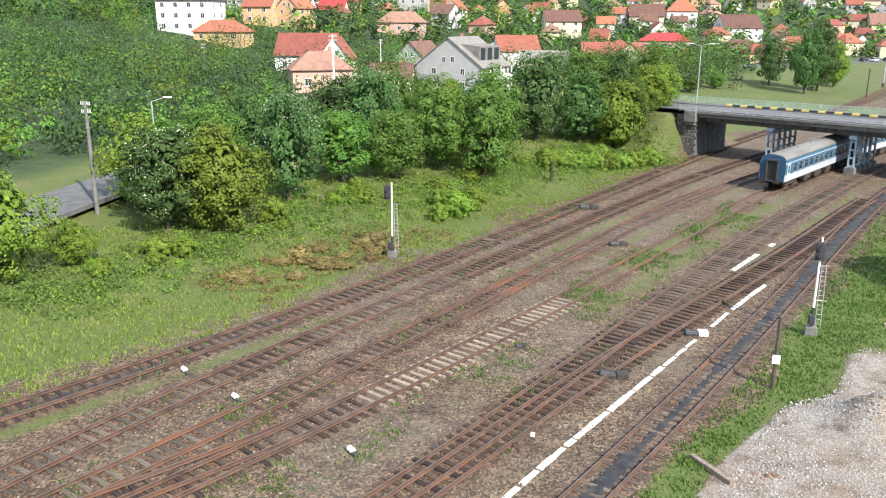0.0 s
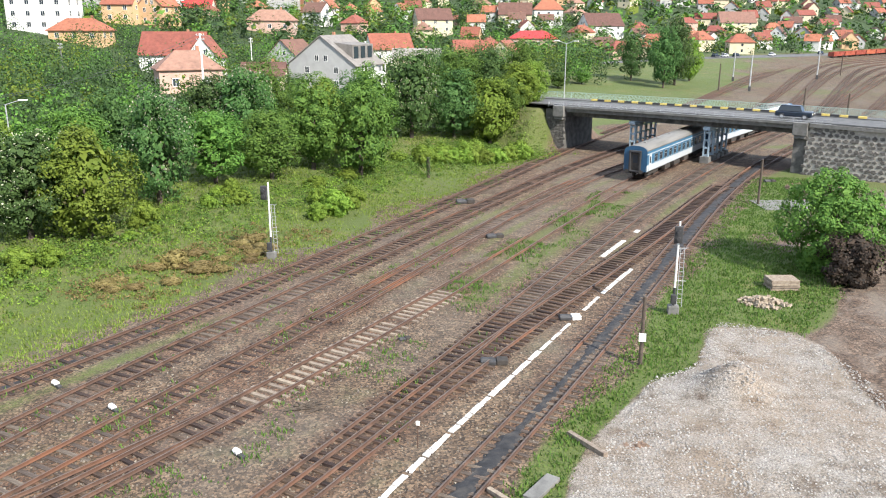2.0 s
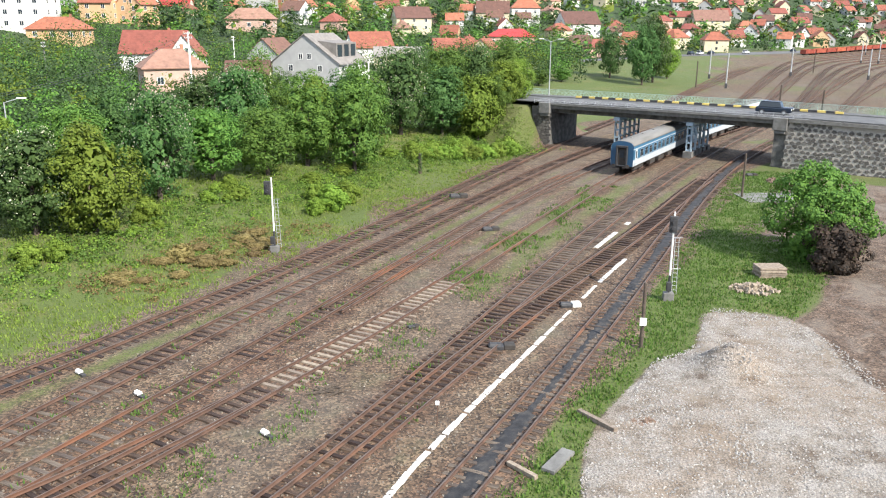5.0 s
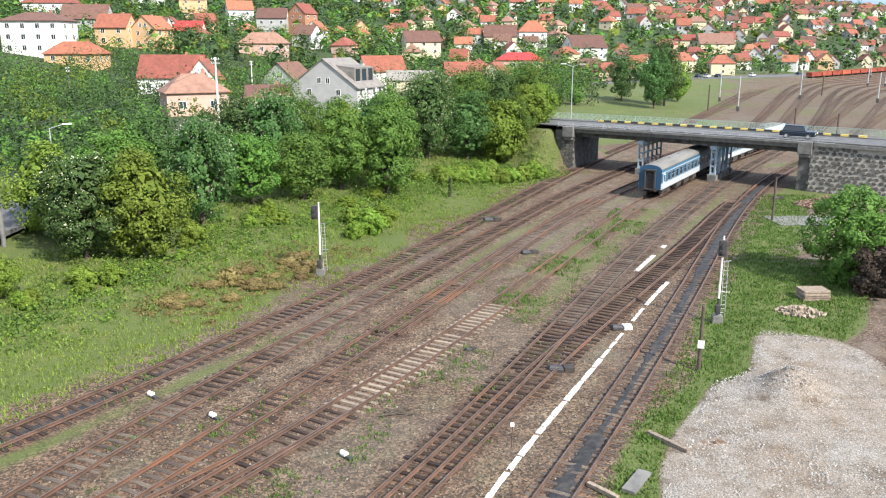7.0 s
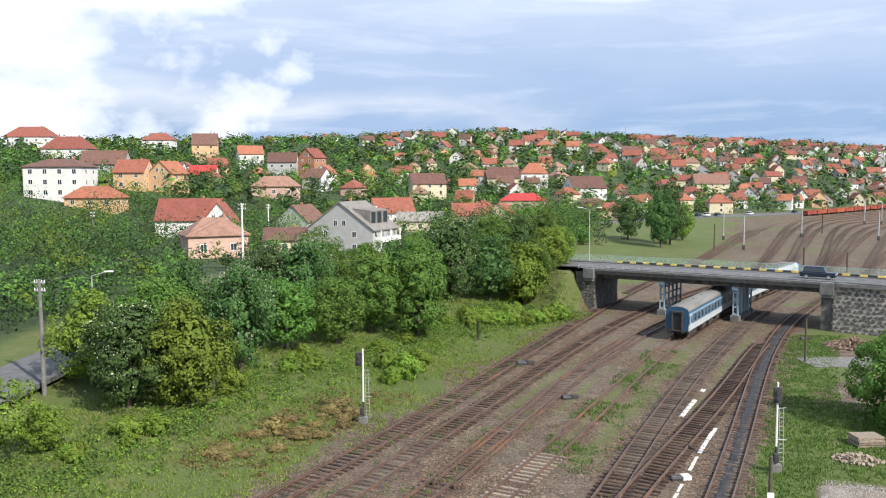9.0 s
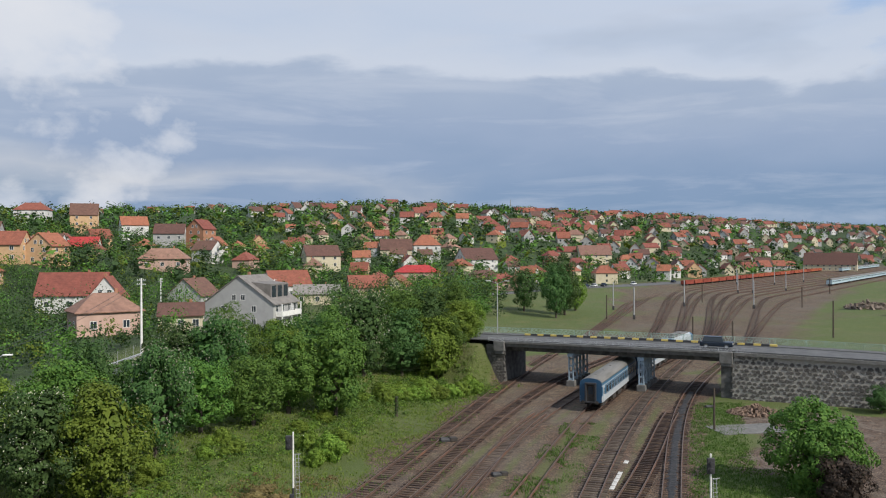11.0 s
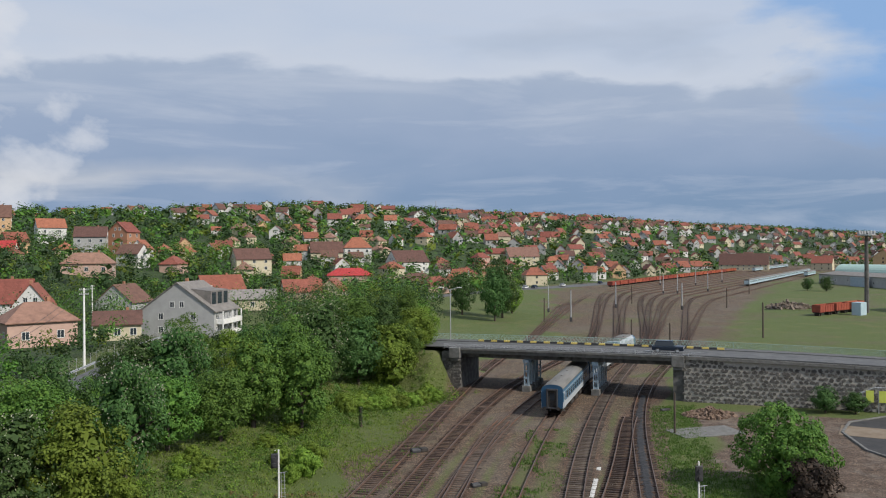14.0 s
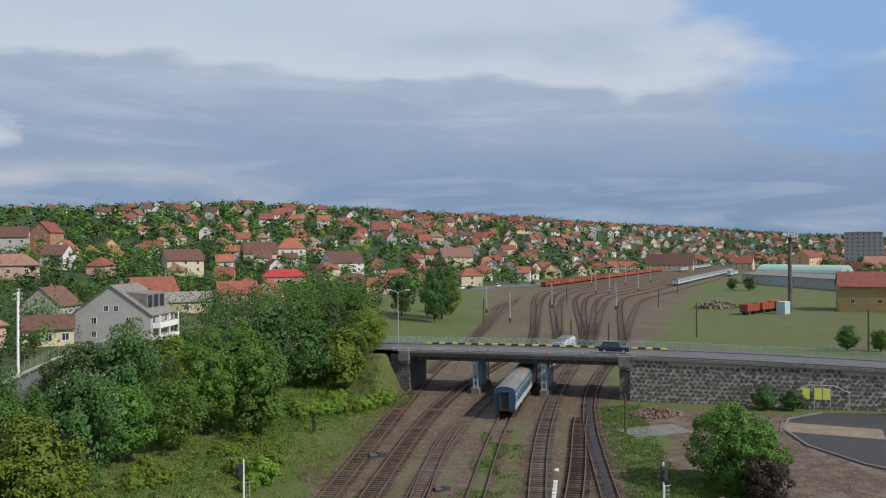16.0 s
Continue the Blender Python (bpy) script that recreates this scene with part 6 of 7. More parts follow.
def rubble(x, y, r, n, material, label, size=0.16):
    rng = random.Random(int(x * 7 + y))
    bm = bmesh.new()
    for _ in range(n):
        a, q = rng.uniform(0, math.tau), math.sqrt(rng.random())
        px, py = math.cos(a) * q * r, math.sin(a) * q * r * 0.7
        pz = max(0, (1 - q) * r * 0.35) * rng.random()
        s = size * rng.uniform(0.5, 1.4)
        m = Matrix.Translation((px, py, pz)) @ Euler((rng.uniform(0, 3), rng.uniform(0, 3), rng.uniform(0, 3))).to_matrix().to_4x4()
        vs = box(bm, -s, -s * 0.7, -s * 0.5, s, s * 0.7, s * 0.5, m)
        for v in vs:
            v.co += Vector((rng.uniform(-1, 1), rng.uniform(-1, 1), rng.uniform(-1, 1))) * s * 0.2
    ob = part("rubble_heap", bm, material)
    ob.matrix_basis = Matrix.Translation((x, y, 0.03))
    tagged(ob, label, "rubble", kind="stuff")


rubble(20.9, 56.6, 1.6, 170, "conc_sl", "low heap of pale broken stone in grass", 0.13)
rubble(34.6, 97.3, 3.4, 420, "soil_heap", "heap of brown brick rubble by the wall", 0.2)
rubble(16.6, 42.3, 2.3, 900, "gravel", "grey crushed stone scattered over its heap", 0.06)
rubble(11.5, 35.6, 0.7, 90, "soil_heap", "small patch of brown clods", 0.1)
rubble(139.8, 269.5, 9, 160, "conc_sl", "scattered concrete sleepers and rubble on grass", 0.6)


def loose_stones():
    """Single stones over ballast and pad."""
    rng = np.random.RandomState(12)
    verts, faces = [], []

    def stones(x, y, s, z0):
        base = np.array([(-1, -.8, -.5), (1, -.7, -.5), (.9, .9, -.5), (-.8, 1, -.5), (-.6, -.5, .6), (.7, -.5, .5), (.5, .6, .6), (-.5, .5, .5)])
        for a, b, q in zip(x, y, s):
            t = rng.uniform(0, math.tau)
            c, sn = math.cos(t), math.sin(t)
            k = len(verts)
            p = base * q * rng.uniform(0.7, 1.3, (8, 3))
            for v in p:
                verts.append((a + v[0] * c - v[1] * sn, b + v[0] * sn + v[1] * c, z0 + v[2] + q * 0.3))
            faces.extend(((k, k + 1, k + 5, k + 4), (k + 1, k + 2, k + 6, k + 5), (k + 2, k + 3, k + 7, k + 6), (k + 3, k, k + 4, k + 7), (k + 4, k + 5, k + 6, k + 7)))
    n = 16000
    y = rng.uniform(24, 54, n)
    x = TRACK["T6"](y) + 4.3 + rng.rand(n) ** 1.2 * 15
    ok = pad_mask(x, y) > 0.6
    x, y = x[ok], y[ok]
    z = 0.1 + 1.5 * np.exp(-(((x - 16.6) / 1.5) ** 2 + ((y - 42.3) / 1.5) ** 2)) + 0.25 * np.exp(-(((x - 15.5) / 4) ** 2 + ((y - 35) / 6) ** 2))
    for a, b, zz in zip(x, y, z):
        stones([a], [b], [rng.uniform(0.02, 0.055)], zz - 0.01)
    ob = raw_mesh("pad_stones", verts, faces, "gravel")
    tagged(ob, "loose pale crushed stones over the pad", "gravel", kind="stuff")
    verts.clear()
    faces.clear()
    n = 9500
    y = 24 + 46 * rng.rand(n) ** 1.3
    u = rng.rand(n)
    x = TRACK["T1"](y) * (1 - u) + TRACK["T6"](y) * u + rng.uniform(-2, 1.5, n)
    stones(x, y, rng.uniform(0.02, 0.06, n), 0.0)
    ob = raw_mesh("ballast_stones", verts, faces, "ballast_stone")
    tagged(ob, "loose brown and grey ballast stones between the tracks", "ballast", kind="stuff")


M["ballast_stone"] = mat("ballast_stone", [(0.0558, 0.0403, 0.02976), (0.124, 0.0992, 0.0775), (0.2232, 0.1984, 0.1674)], 3.0, 0.95, 0, 0.3, island=0.5)
loose_stones()


def slab(name, x, y, yaw, l, w, h, material, label, z=0.0, tilt=0.0):
    bm = bmesh.new()
    soft_box(bm, -l / 2, -w / 2, 0, l / 2, w / 2, h, 0.02)
    ob = part(name, bm, material)
    ob.matrix_basis = pose(x, y, z, 0, tilt, yaw)
    return tagged(ob, label, name.replace("_", " "))


slab("concrete_slab", 7.4, 31.6, 64, 2.0, 0.62, 0.18, "concrete", "old concrete slab lying in verge weeds")
slab("timber_baulk", 9.2, 35.4, 128, 2.6, 0.24, 0.22, "conc_sl", "weathered grey timber baulk in weeds", 0.05, 4)
slab("timber_baulk", 5.9, 30.6, 140, 1.6, 0.22, 0.2, "conc_sl", "weathered grey timber baulk in weeds", 0.02)
slab("concrete_apron", 30.4, 88.6, 10, 8, 4.5, 0.12, "concrete", "cracked pale concrete apron", -0.04)


def branch_pile():
    rng = random.Random(5)
    pile = thing("branch_pile", "small pile of dry brown branches between tracks", "branches", Matrix.Translation((-4.1, 36.8, 0.02)))
    for _ in range(14):
        a = rng.uniform(-0.5, 0.9)
        c = Vector((rng.uniform(-.5, .5), rng.uniform(-.4, .4), 0.08))
        d = Vector((math.cos(a), math.sin(a), rng.uniform(0, 0.25))) * rng.uniform(0.5, 1.3)
        bm = bmesh.new()
        tube(bm, c - d * 0.5, c + d, 0.035, 0.012, 5)
        part("branch", bm, "bark", pile)


branch_pile()


# ---- street along the bank ----
def side_road():
    bm = bmesh.new()
    prev = None
    for yy in np.arange(30, 200, 4):
        x = -45.2 + 0.00035 * max(0, yy - 130) ** 2
        ring = [bm.verts.new((x + o, yy, max(ground_z(x - 3, yy), ground_z(x + 3, yy)) + dz)) for o, dz in ((-3.2, -0.3), (-3.2, 0.1), (3.2, 0.1), (3.2, -0.3))]
        if prev:
            for i in range(3):
                bm.faces.new((prev[i], prev[i + 1], ring[i + 1], ring[i]))
        prev = ring
    tagged(part("street", bm, "asphalt"), "grey asphalt street along the tree belt", "street", kind="structure")
    gr = thing("guard_rail", "galvanised steel guard rail beside the street", "guard rail")
    bm = bmesh.new()
    prof = ((0, 0.45), (0.05, 0.5), (0.0, 0.56), (0.0, 0.62), (0.05, 0.68), (0, 0.74), (-0.03, 0.74), (-0.03, 0.45))
    prev = None
    for yy in np.arange(84, 186, 4):
        x = -48.6 + 0.00035 * max(0, yy - 130) ** 2
        ring = [bm.verts.new((x + a * 2, yy, ground_z(x, yy) + 0.1 + b * 1.2)) for a, b in prof]
        if prev:
            for i in range(8):
                bm.faces.new((prev[i], prev[(i + 1) % 8], ring[(i + 1) % 8], ring[i]))
        prev = ring
    part("beam", bm, "galv", gr)
    for yy in np.arange(84, 184, 4):
        x = -48.7 + 0.00035 * max(0, yy - 130) ** 2
        bm = bmesh.new()
        zz = ground_z(x, yy)
        soft_box(bm, x - 0.08, yy - 0.05, zz - 0.3, x + 0.02, yy + 0.05, zz + 0.95, 0.01)
        part("post", bm, "galv", gr)
    fe = thing("wire_fence", "dark wire mesh fence with thin posts behind the guard rail", "fence")
    for yy in np.arange(84, 184, 3):
        x = -50.0 + 0.00035 * max(0, yy - 130) ** 2
        bm = bmesh.new()
        zz = ground_z(x, yy)
        tube(bm, (x, yy, zz - 0.2), (x, yy, zz + 2.0), 0.03, n=6)
        part("post", bm, "galv", fe)
    bm = bmesh.new()
    for k in range(9):
        for yy in np.arange(84, 181, 3):
            x, x2 = -50.0 + 0.00035 * max(0, yy - 130) ** 2, -50.0 + 0.00035 * max(0, yy - 127) ** 2
            tube(bm, (x, yy, ground_z(x, yy) + 0.15 + k * 0.22), (x2, yy + 3, ground_z(x2, yy + 3) + 0.15 + k * 0.22), 0.008, n=3)
    part("wires", bm, "galv", fe)


side_road()


def power_pole(x, y, h, label, arm=0.9, r=0.17, material="concrete"):
    th = post("power_pole", x, y, h, r, material, label, group="power poles", category="pole", taper=0.62)
    for zz in (h - 0.35, h - 1.0):
        bm = bmesh.new()
        soft_box(bm, -arm, -0.06, zz, arm, 0.06, zz + 0.1, 0.01)
        part("crossarm", bm, "galv", th)
        for dx in (-arm * 0.85, -arm * 0.4, arm * 0.4, arm * 0.85):
            bm = bmesh.new()
            tube(bm, (dx, 0, zz + 0.1), (dx, 0, zz + 0.3), 0.045, 0.03, 7)
            part("insulator", bm, "frame", th)
    return th


def street_lamp(x, y, h, yaw, label, z=None, arms=1):
    th = post("street_lamp", x, y, h, 0.1, "galv", label, z=z, group="street lamps", category="street lamp", taper=0.6)
    for k in range(arms):
        s = 1 if k == 0 else -1
        d = Vector((math.cos(radians(yaw)) * s, math.sin(radians(yaw)) * s, 0))
        bm = bmesh.new()
        tube(bm, (0, 0, h - 0.05), tuple(d * 1.3 + Vector((0, 0, h + 0.35))), 0.04, n=7)
        part("arm", bm, "galv", th)
        bm = bmesh.new()
        soft_box(bm, -0.1, -0.14, -0.07, 0.75, 0.14, 0.07, 0.05, Matrix.Translation(d * 1.25 + Vector((0, 0, h + 0.36))) @ Matrix.Rotation(math.atan2(d.y, d.x), 4, "Z"))
        part("lamp_head", bm, "white", th)
    return th


power_pole(-49.9, 123, 12.0, "tall pale concrete power pole beside the street", 0.7, 0.2, "white")
power_pole(-41.5, 58.4, 9.6, "weathered square concrete power pole among shrubs", 0.5, 0.2)
power_pole(-92, 150, 9.5, "grey concrete power pole among trees", 0.5, 0.16)
power_pole(-72, 196, 11, "pale concrete power pole by the houses", 0.5, 0.16, "white")
power_pole(-48, 214, 10, "pale concrete power pole by the grey house", 0.5, 0.16, "white")
street_lamp(-44.3, 70.5, 7.2, 20, "pale street lamp above the tree belt")
street_lamp(5.5, 131.5, 9.0, -20, "double-armed grey street lamp at the bridge head", None, 2)
street_lamp(93, 121, 9.5, 150, "grey street lamp beside the road ramp")



def cable(a, b, sag, label="thin black overhead cable between power poles"):
    a, b = Vector(a), Vector(b)
    cu = bpy.data.curves.new("overhead_cable", "CURVE")
    cu.dimensions, cu.bevel_depth, cu.bevel_resolution = "3D", 0.022, 1
    sp = cu.splines.new("POLY")
    sp.points.add(12)
    for i in range(13):
        t = i / 12
        sp.points[i].co = (*(a.lerp(b, t) - Vector((0, 0, sag * 4 * t * (1 - t)))), 1)
    cu.materials.append(M["black"])
    tagged(new("overhead_cable", cu), label, "cable", group="overhead cables")


za, zb = ground_z(-49.9, 123) + 11.7, ground_z(-41.5, 58.4) + 9.3
for o in (-0.6, 0.6):
    cable((-49.9 + o, 123, za), (-41.5 + o * 0.7, 58.4, zb), 1.2)
    cable((-49.9 + o, 123, za), (-72 + o * 0.7, 196, ground_z(-72, 196) + 10.7), 1.2)


# ---- vehicles ----
def build_car(m, paint, label):
    car = thing("car", label, "car", m)
    bm = bmesh.new()
    soft_box(bm, -2.2, -0.88, 0.32, 2.2, 0.88, 0.98, 0.14)
    part("body", bm, paint, car)
    bm = bmesh.new()
    vs = box(bm, -1.9, -0.8, 0.95, 1.0, 0.8, 1.66)
    for v in vs[4:]:
        v.co.x = v.co.x * 0.8 - 0.12
        v.co.y *= 0.86
    bmesh.ops.bevel(bm, geom=bm.edges[:], offset=0.07, segments=2, affect="EDGES")
    part("cabin", bm, "glass", car, "dark window band")
    bm = bmesh.new()
    soft_box(bm, -1.62, -0.68, 1.6, 0.66, 0.68, 1.69, 0.04)
    part("roof", bm, paint, car)
    for x in (-1.35, 1.35):
        for y in (-0.8, 0.8):
            w = new("wheel")
            w.parent = car
            bm = bmesh.new()
            tube(bm, (x, y - 0.11, 0.34), (x, y + 0.11, 0.34), 0.34, n=18)
            part("tyre", bm, "black", w)
            bm = bmesh.new()
            tube(bm, (x, y - 0.12, 0.34), (x, y + 0.12, 0.34), 0.2, n=12)
            part("rim", bm, "galv", w)
    for y in (-0.6, 0.6):
        bm = bmesh.new()
        soft_box(bm, 2.12, y - 0.18, 0.66, 2.22, y + 0.18, 0.82, 0.02)
        part("headlight", bm, "frame", car)
    return car


M["car_dark"] = mat("car_dark_blue_paint", [(0.012, 0.018, 0.03), (0.02, 0.03, 0.045)], 1.0, 0.25)
M["car_white"] = mat("car_white_paint", [(0.6, 0.6, 0.6), (0.72, 0.72, 0.72)], 1.0, 0.3)
build_car(BRIDGE @ Matrix.Translation((10.0, 2.4, deck_z(10.0) - 0.09)), "car_dark", "dark blue estate car driving over the bridge")


def freight_wagon(m):
    wg = thing("freight_wagon", "rusty red open freight wagon standing in the yard", "freight wagon", m, group="red freight wagons")
    bm = bmesh.new()
    for a in ((-6.5, -1.4, 1.1, 6.5, -1.3, 3.0), (-6.5, 1.3, 1.1, 6.5, 1.4, 3.0), (-6.5, -1.3, 1.1, -6.4, 1.3, 3.0), (6.4, -1.3, 1.1, 6.5, 1.3, 3.0), (-6.5, -1.4, 1.0, 6.5, 1.4, 1.14)):
        box(bm, *a)
    for x in np.linspace(-6.3, 6.3, 9):
        for s in (-1, 1):
            box(bm, x - 0.08, min(s * 1.4, s * 1.5), 1.1, x + 0.08, max(s * 1.4, s * 1.5), 3.05)
    part("body", bm, "red_paint", wg, "ribbed rusty red body")
    bm = bmesh.new()
    box(bm, -6.8, -1.1, 0.8, 6.8, 1.1, 1.0)
    part("underframe", bm, "under", wg)
    for x in (-4.6, 4.6):
        bm = bmesh.new()
        for dx in (-0.9, 0.9):
            tube(bm, (x + dx, -0.8, 0.45), (x + dx, 0.8, 0.45), 0.45, n=12)
        part("bogie", bm, "under", wg)
    return wg


def far_coach(m):
    co = thing("passenger_coach", "pale blue passenger coach standing in the yard", "train coach", m, group="stabled coaches")
    bm = bmesh.new()
    box(bm, -12, -1.4, 1.0, 12, 1.4, 3.1)
    part("body", bm, "coach_pale", co)
    bm = bmesh.new()
    prism(bm, [(1.42 * math.cos(a), 3.1 + 0.8 * math.sin(a)) for a in np.linspace(0, math.pi, 9)], -12, 12)
    part("roof", bm, "trainroof", co)
    for i in range(9):
        for s in (-1, 1):
            x = -10 + i * 2.5
            bm = bmesh.new()
            box(bm, x - 0.6, min(s * 1.39, s * 1.43), 2.0, x + 0.6, max(s * 1.39, s * 1.43), 2.8)
            part("window", bm, "glass", co)
    for x in (-8.5, 8.5):
        bm = bmesh.new()
        box(bm, x - 1.8, -1.1, 0.5, x + 1.8, 1.1, 1.0)
        for dx in (-1.2, 1.2):
            tube(bm, (x + dx, -0.8, 0.46), (x + dx, 0.8, 0.46), 0.46, n=10)
        part("bogie", bm, "under", co)
    return co


M["coach_pale"] = mat("coach_pale_blue_paint", [(0.3, 0.42, 0.48), (0.42, 0.52, 0.56)], 0.6, 0.5)


# ---- yard beyond the bridge ----
UX, UY = 0.595, 0.804


def yard(s, d):
    """Place in the yard: s along it, d to the left."""
    return (s * UX - d * UY, 110 + s * UY + d * UX)


def yard_track(start, heading, s_to, d_to, s_end, label):
    x0, y0 = start
    x1, y1 = yard(s_to, d_to)
    ln = math.hypot(x1 - x0, y1 - y0)
    heading = (0.5 * heading[0] + 0.5 * (x1 - x0) / ln, 0.5 * heading[1] + 0.5 * (y1 - y0) / ln)
    ln *= 0.5
    pts = []
    for i in range(25):
        t = i / 24
        h = (2 * t ** 3 - 3 * t ** 2 + 1, t ** 3 - 2 * t ** 2 + t, -2 * t ** 3 + 3 * t ** 2, t ** 3 - t ** 2)
        pts.append((h[0] * x0 + h[1] * ln * heading[0] + h[2] * x1 + h[3] * ln * UX, h[0] * y0 + h[1] * ln * heading[1] + h[2] * y1 + h[3] * ln * UY))
    pts += [yard(s, d_to) for s in np.linspace(s_to + 25, s_end, 12)]
    tr = thing("railway_track", label, "railway track", group="yard tracks", kind="structure")
    for off in (-0.75, 0.75):
        verts, faces = [], []
        for i, (px, py) in enumerate(pts):
            qx, qy = pts[min(i + 1, len(pts) - 1)]
            rx, ry = pts[max(i - 1, 0)]
            l2 = math.hypot(qx - rx, qy - ry)
            nx, ny = (qy - ry) / l2, -(qx - rx) / l2
            for o, z in ((-0.06, 0.05), (-0.05, 0.24), (0.05, 0.24), (0.06, 0.05)):
                verts.append((px + nx * (off + o), py + ny * (off + o), z))
        for i in range(len(pts) - 1):
            for k in range(3):
                faces.append((i * 4 + k, i * 4 + k + 1, i * 4 + k + 5, i * 4 + k + 4))
        raw_mesh("rail", verts, faces, "rust", tr)
    verts, faces = [], []
    run = 0.0
    for (ax, ay), (bx, by) in zip(pts, pts[1:]):
        l2 = math.hypot(bx - ax, by - ay)
        tx, ty = (bx - ax) / l2, (by - ay) / l2
        q = 0.0
        while q < l2 and run < 420:
            cx, cy = ax + tx * q, ay + ty * q
            k = len(verts)
            for a, b in ((-1.25, -0.14), (1.25, -0.14), (1.25, 0.14), (-1.25, 0.14)):
                verts.append((cx + ty * a + tx * b, cy - tx * a + ty * b, 0.06))
            faces.append((k, k + 1, k + 2, k + 3))
            q += 0.75
            run += 0.75
    tagged(raw_mesh("sleepers", verts, faces, "wood", tr), kind="stuff")


ends = ((21.5, 164), (39, 170), (41, 158), (52, 171), (53.5, 171), (60, 168))
fan = ((0, 98), (0, 92), (0, 86), (1, 80), (1, 74), (2, 68), (2, 61), (3, 54), (3, 47), (4, 40), (4, 34), (5, 27), (5, 17))
for i, d in fan:
    yard_track(ends[i], (0.45, 0.89), 330 - 0.9 * (98 - d), d, 900, "rusty yard track fanning out beyond the bridge")

bm = bmesh.new()
rows = [yard(s, 108 + 6 * ss(300, 200, s)) for s in np.linspace(170, 620, 24)]
wide = [yard(s, 100 + 6 * ss(300, 200, s)) for s in np.linspace(170, 620, 24)]
ring = [[bm.verts.new((px, py, ground_z(px, py) + dz)) for (px, py), dz in ((a, -0.3), (a, 0.12), (b, 0.12), (b, -0.3))] for a, b in zip(rows, wide)]
for p, q in zip(ring, ring[1:]):
    for i in range(3):
        bm.faces.new((p[i], q[i], q[i + 1], p[i + 1]))
bmesh.ops.recalc_face_normals(bm, faces=bm.faces[:])
tagged(part("service_road", bm, "asphalt"), "grey asphalt service road beside the freight wagons", "road", kind="structure")
for s_at, paint, text in ((252, "car_dark", "dark car parked on the service road"), (259, "car_white", "white car parked on the service road"), (268, "car_dark", "dark car parked on the service road"), (300, "car_white", "white car parked on the service road"), (356, "car_dark", "dark car parked on the service road")):
    px, py = yard(s_at, 104 + 6 * float(ss(300, 200, s_at)))
    build_car(Matrix.Translation((px, py, ground_z(px, py) + 0.14)) @ Matrix.Rotation(math.atan2(UY, UX), 4, "Z"), paint, text)

wag = freight_wagon(Matrix.Translation((*yard(345, 92), 0.1)) @ Matrix.Rotation(math.atan2(UY, UX), 4, "Z"))
for i in range(1, 24):
    copy_thing(wag, Matrix.Translation((*yard(345 + 14.2 * i, 92), 0.1)) @ Matrix.Rotation(math.atan2(UY, UX), 4, "Z"))
fc = far_coach(Matrix.Translation((*yard(390, 27), 0.1)) @ Matrix.Rotation(math.atan2(UY, UX), 4, "Z"))
for i in range(1, 11):
    copy_thing(fc, Matrix.Translation((*yard(390 + 24.8 * i, 27), 0.1)) @ Matrix.Rotation(math.atan2(UY, UX), 4, "Z"))
for i in range(8):
    copy_thing(fc, Matrix.Translation((*yard(680 + 24.8 * i, 74), 0.1)) @ Matrix.Rotation(math.atan2(UY, UX), 4, "Z"))
for i in range(2):
    copy_thing(fc, Matrix.Translation((*yard(560 + 24.8 * i, 17), 0.1)) @ Matrix.Rotation(math.atan2(UY, UX), 4, "Z"))
heading = math.atan2(18.2, 26.8)
for i in range(3):
    ob = copy_thing(wag, Matrix.Translation((134.5 + 9.2 * i, 239.5 + 6.3 * i, 0.0)) @ Matrix.Rotation(heading, 4, "Z"))
    ob.scale = (0.72, 0.9, 1.15)
    tagged(ob, "short orange-red wagon body parked on grass")

for x, y in ((53.7, 268.4), (51.8, 231.4), (82.1, 284.1), (132.0, 368.7), (138.3, 367.1), (101.6, 271.1), (160.0, 382.8), (213.3, 483.2), (163.2, 455.6), (182.2, 449.9)):
    th = post("catenary_mast", x, y, 9.2, 0.22, "galv", "pale concrete mast standing between yard tracks", group="yard masts", category="mast")
    bm = bmesh.new()
    soft_box(bm, -0.32, -0.32, -0.2, 0.32, 0.32, 1.3, 0.03)
    part("dark_foot", bm, "black", th)
for x, y, h in ((44.2, 232.8, 7), (94.6, 303.3, 7), (54.1, 184.4, 4.6), (60.7, 177.3, 4.2), (84.9, 181.2, 8.4), (169.4, 358.9, 7), (119.8, 275.4, 7), (102.1, 143.3, 9)):
    post("wooden_post", x, y, h, 0.2, "bark", "dark wooden pole standing in the yard", group="yard poles")

post("radio_mast", 100, 1195, 30, 0.6, "galv", "thin radio mast on the ridge", category="mast")
tall = post("lighting_mast", 153.6, 246.5, 26, 0.75, "dark_conc", "tall dark lighting mast with a lamp platform", category="lighting mast", taper=0.7)
bm = bmesh.new()
tube(bm, (0, 0, 25), (0, 0, 25.4), 2.6, n=16)
for k in range(8):
    a = k * math.tau / 8
    soft_box(bm, -0.3, -0.3, 25.4, 0.3, 0.3, 26.5, 0.05, Matrix.Translation((2.3 * math.cos(a), 2.3 * math.sin(a), 0)))
part("platform", bm, "galv", tall)

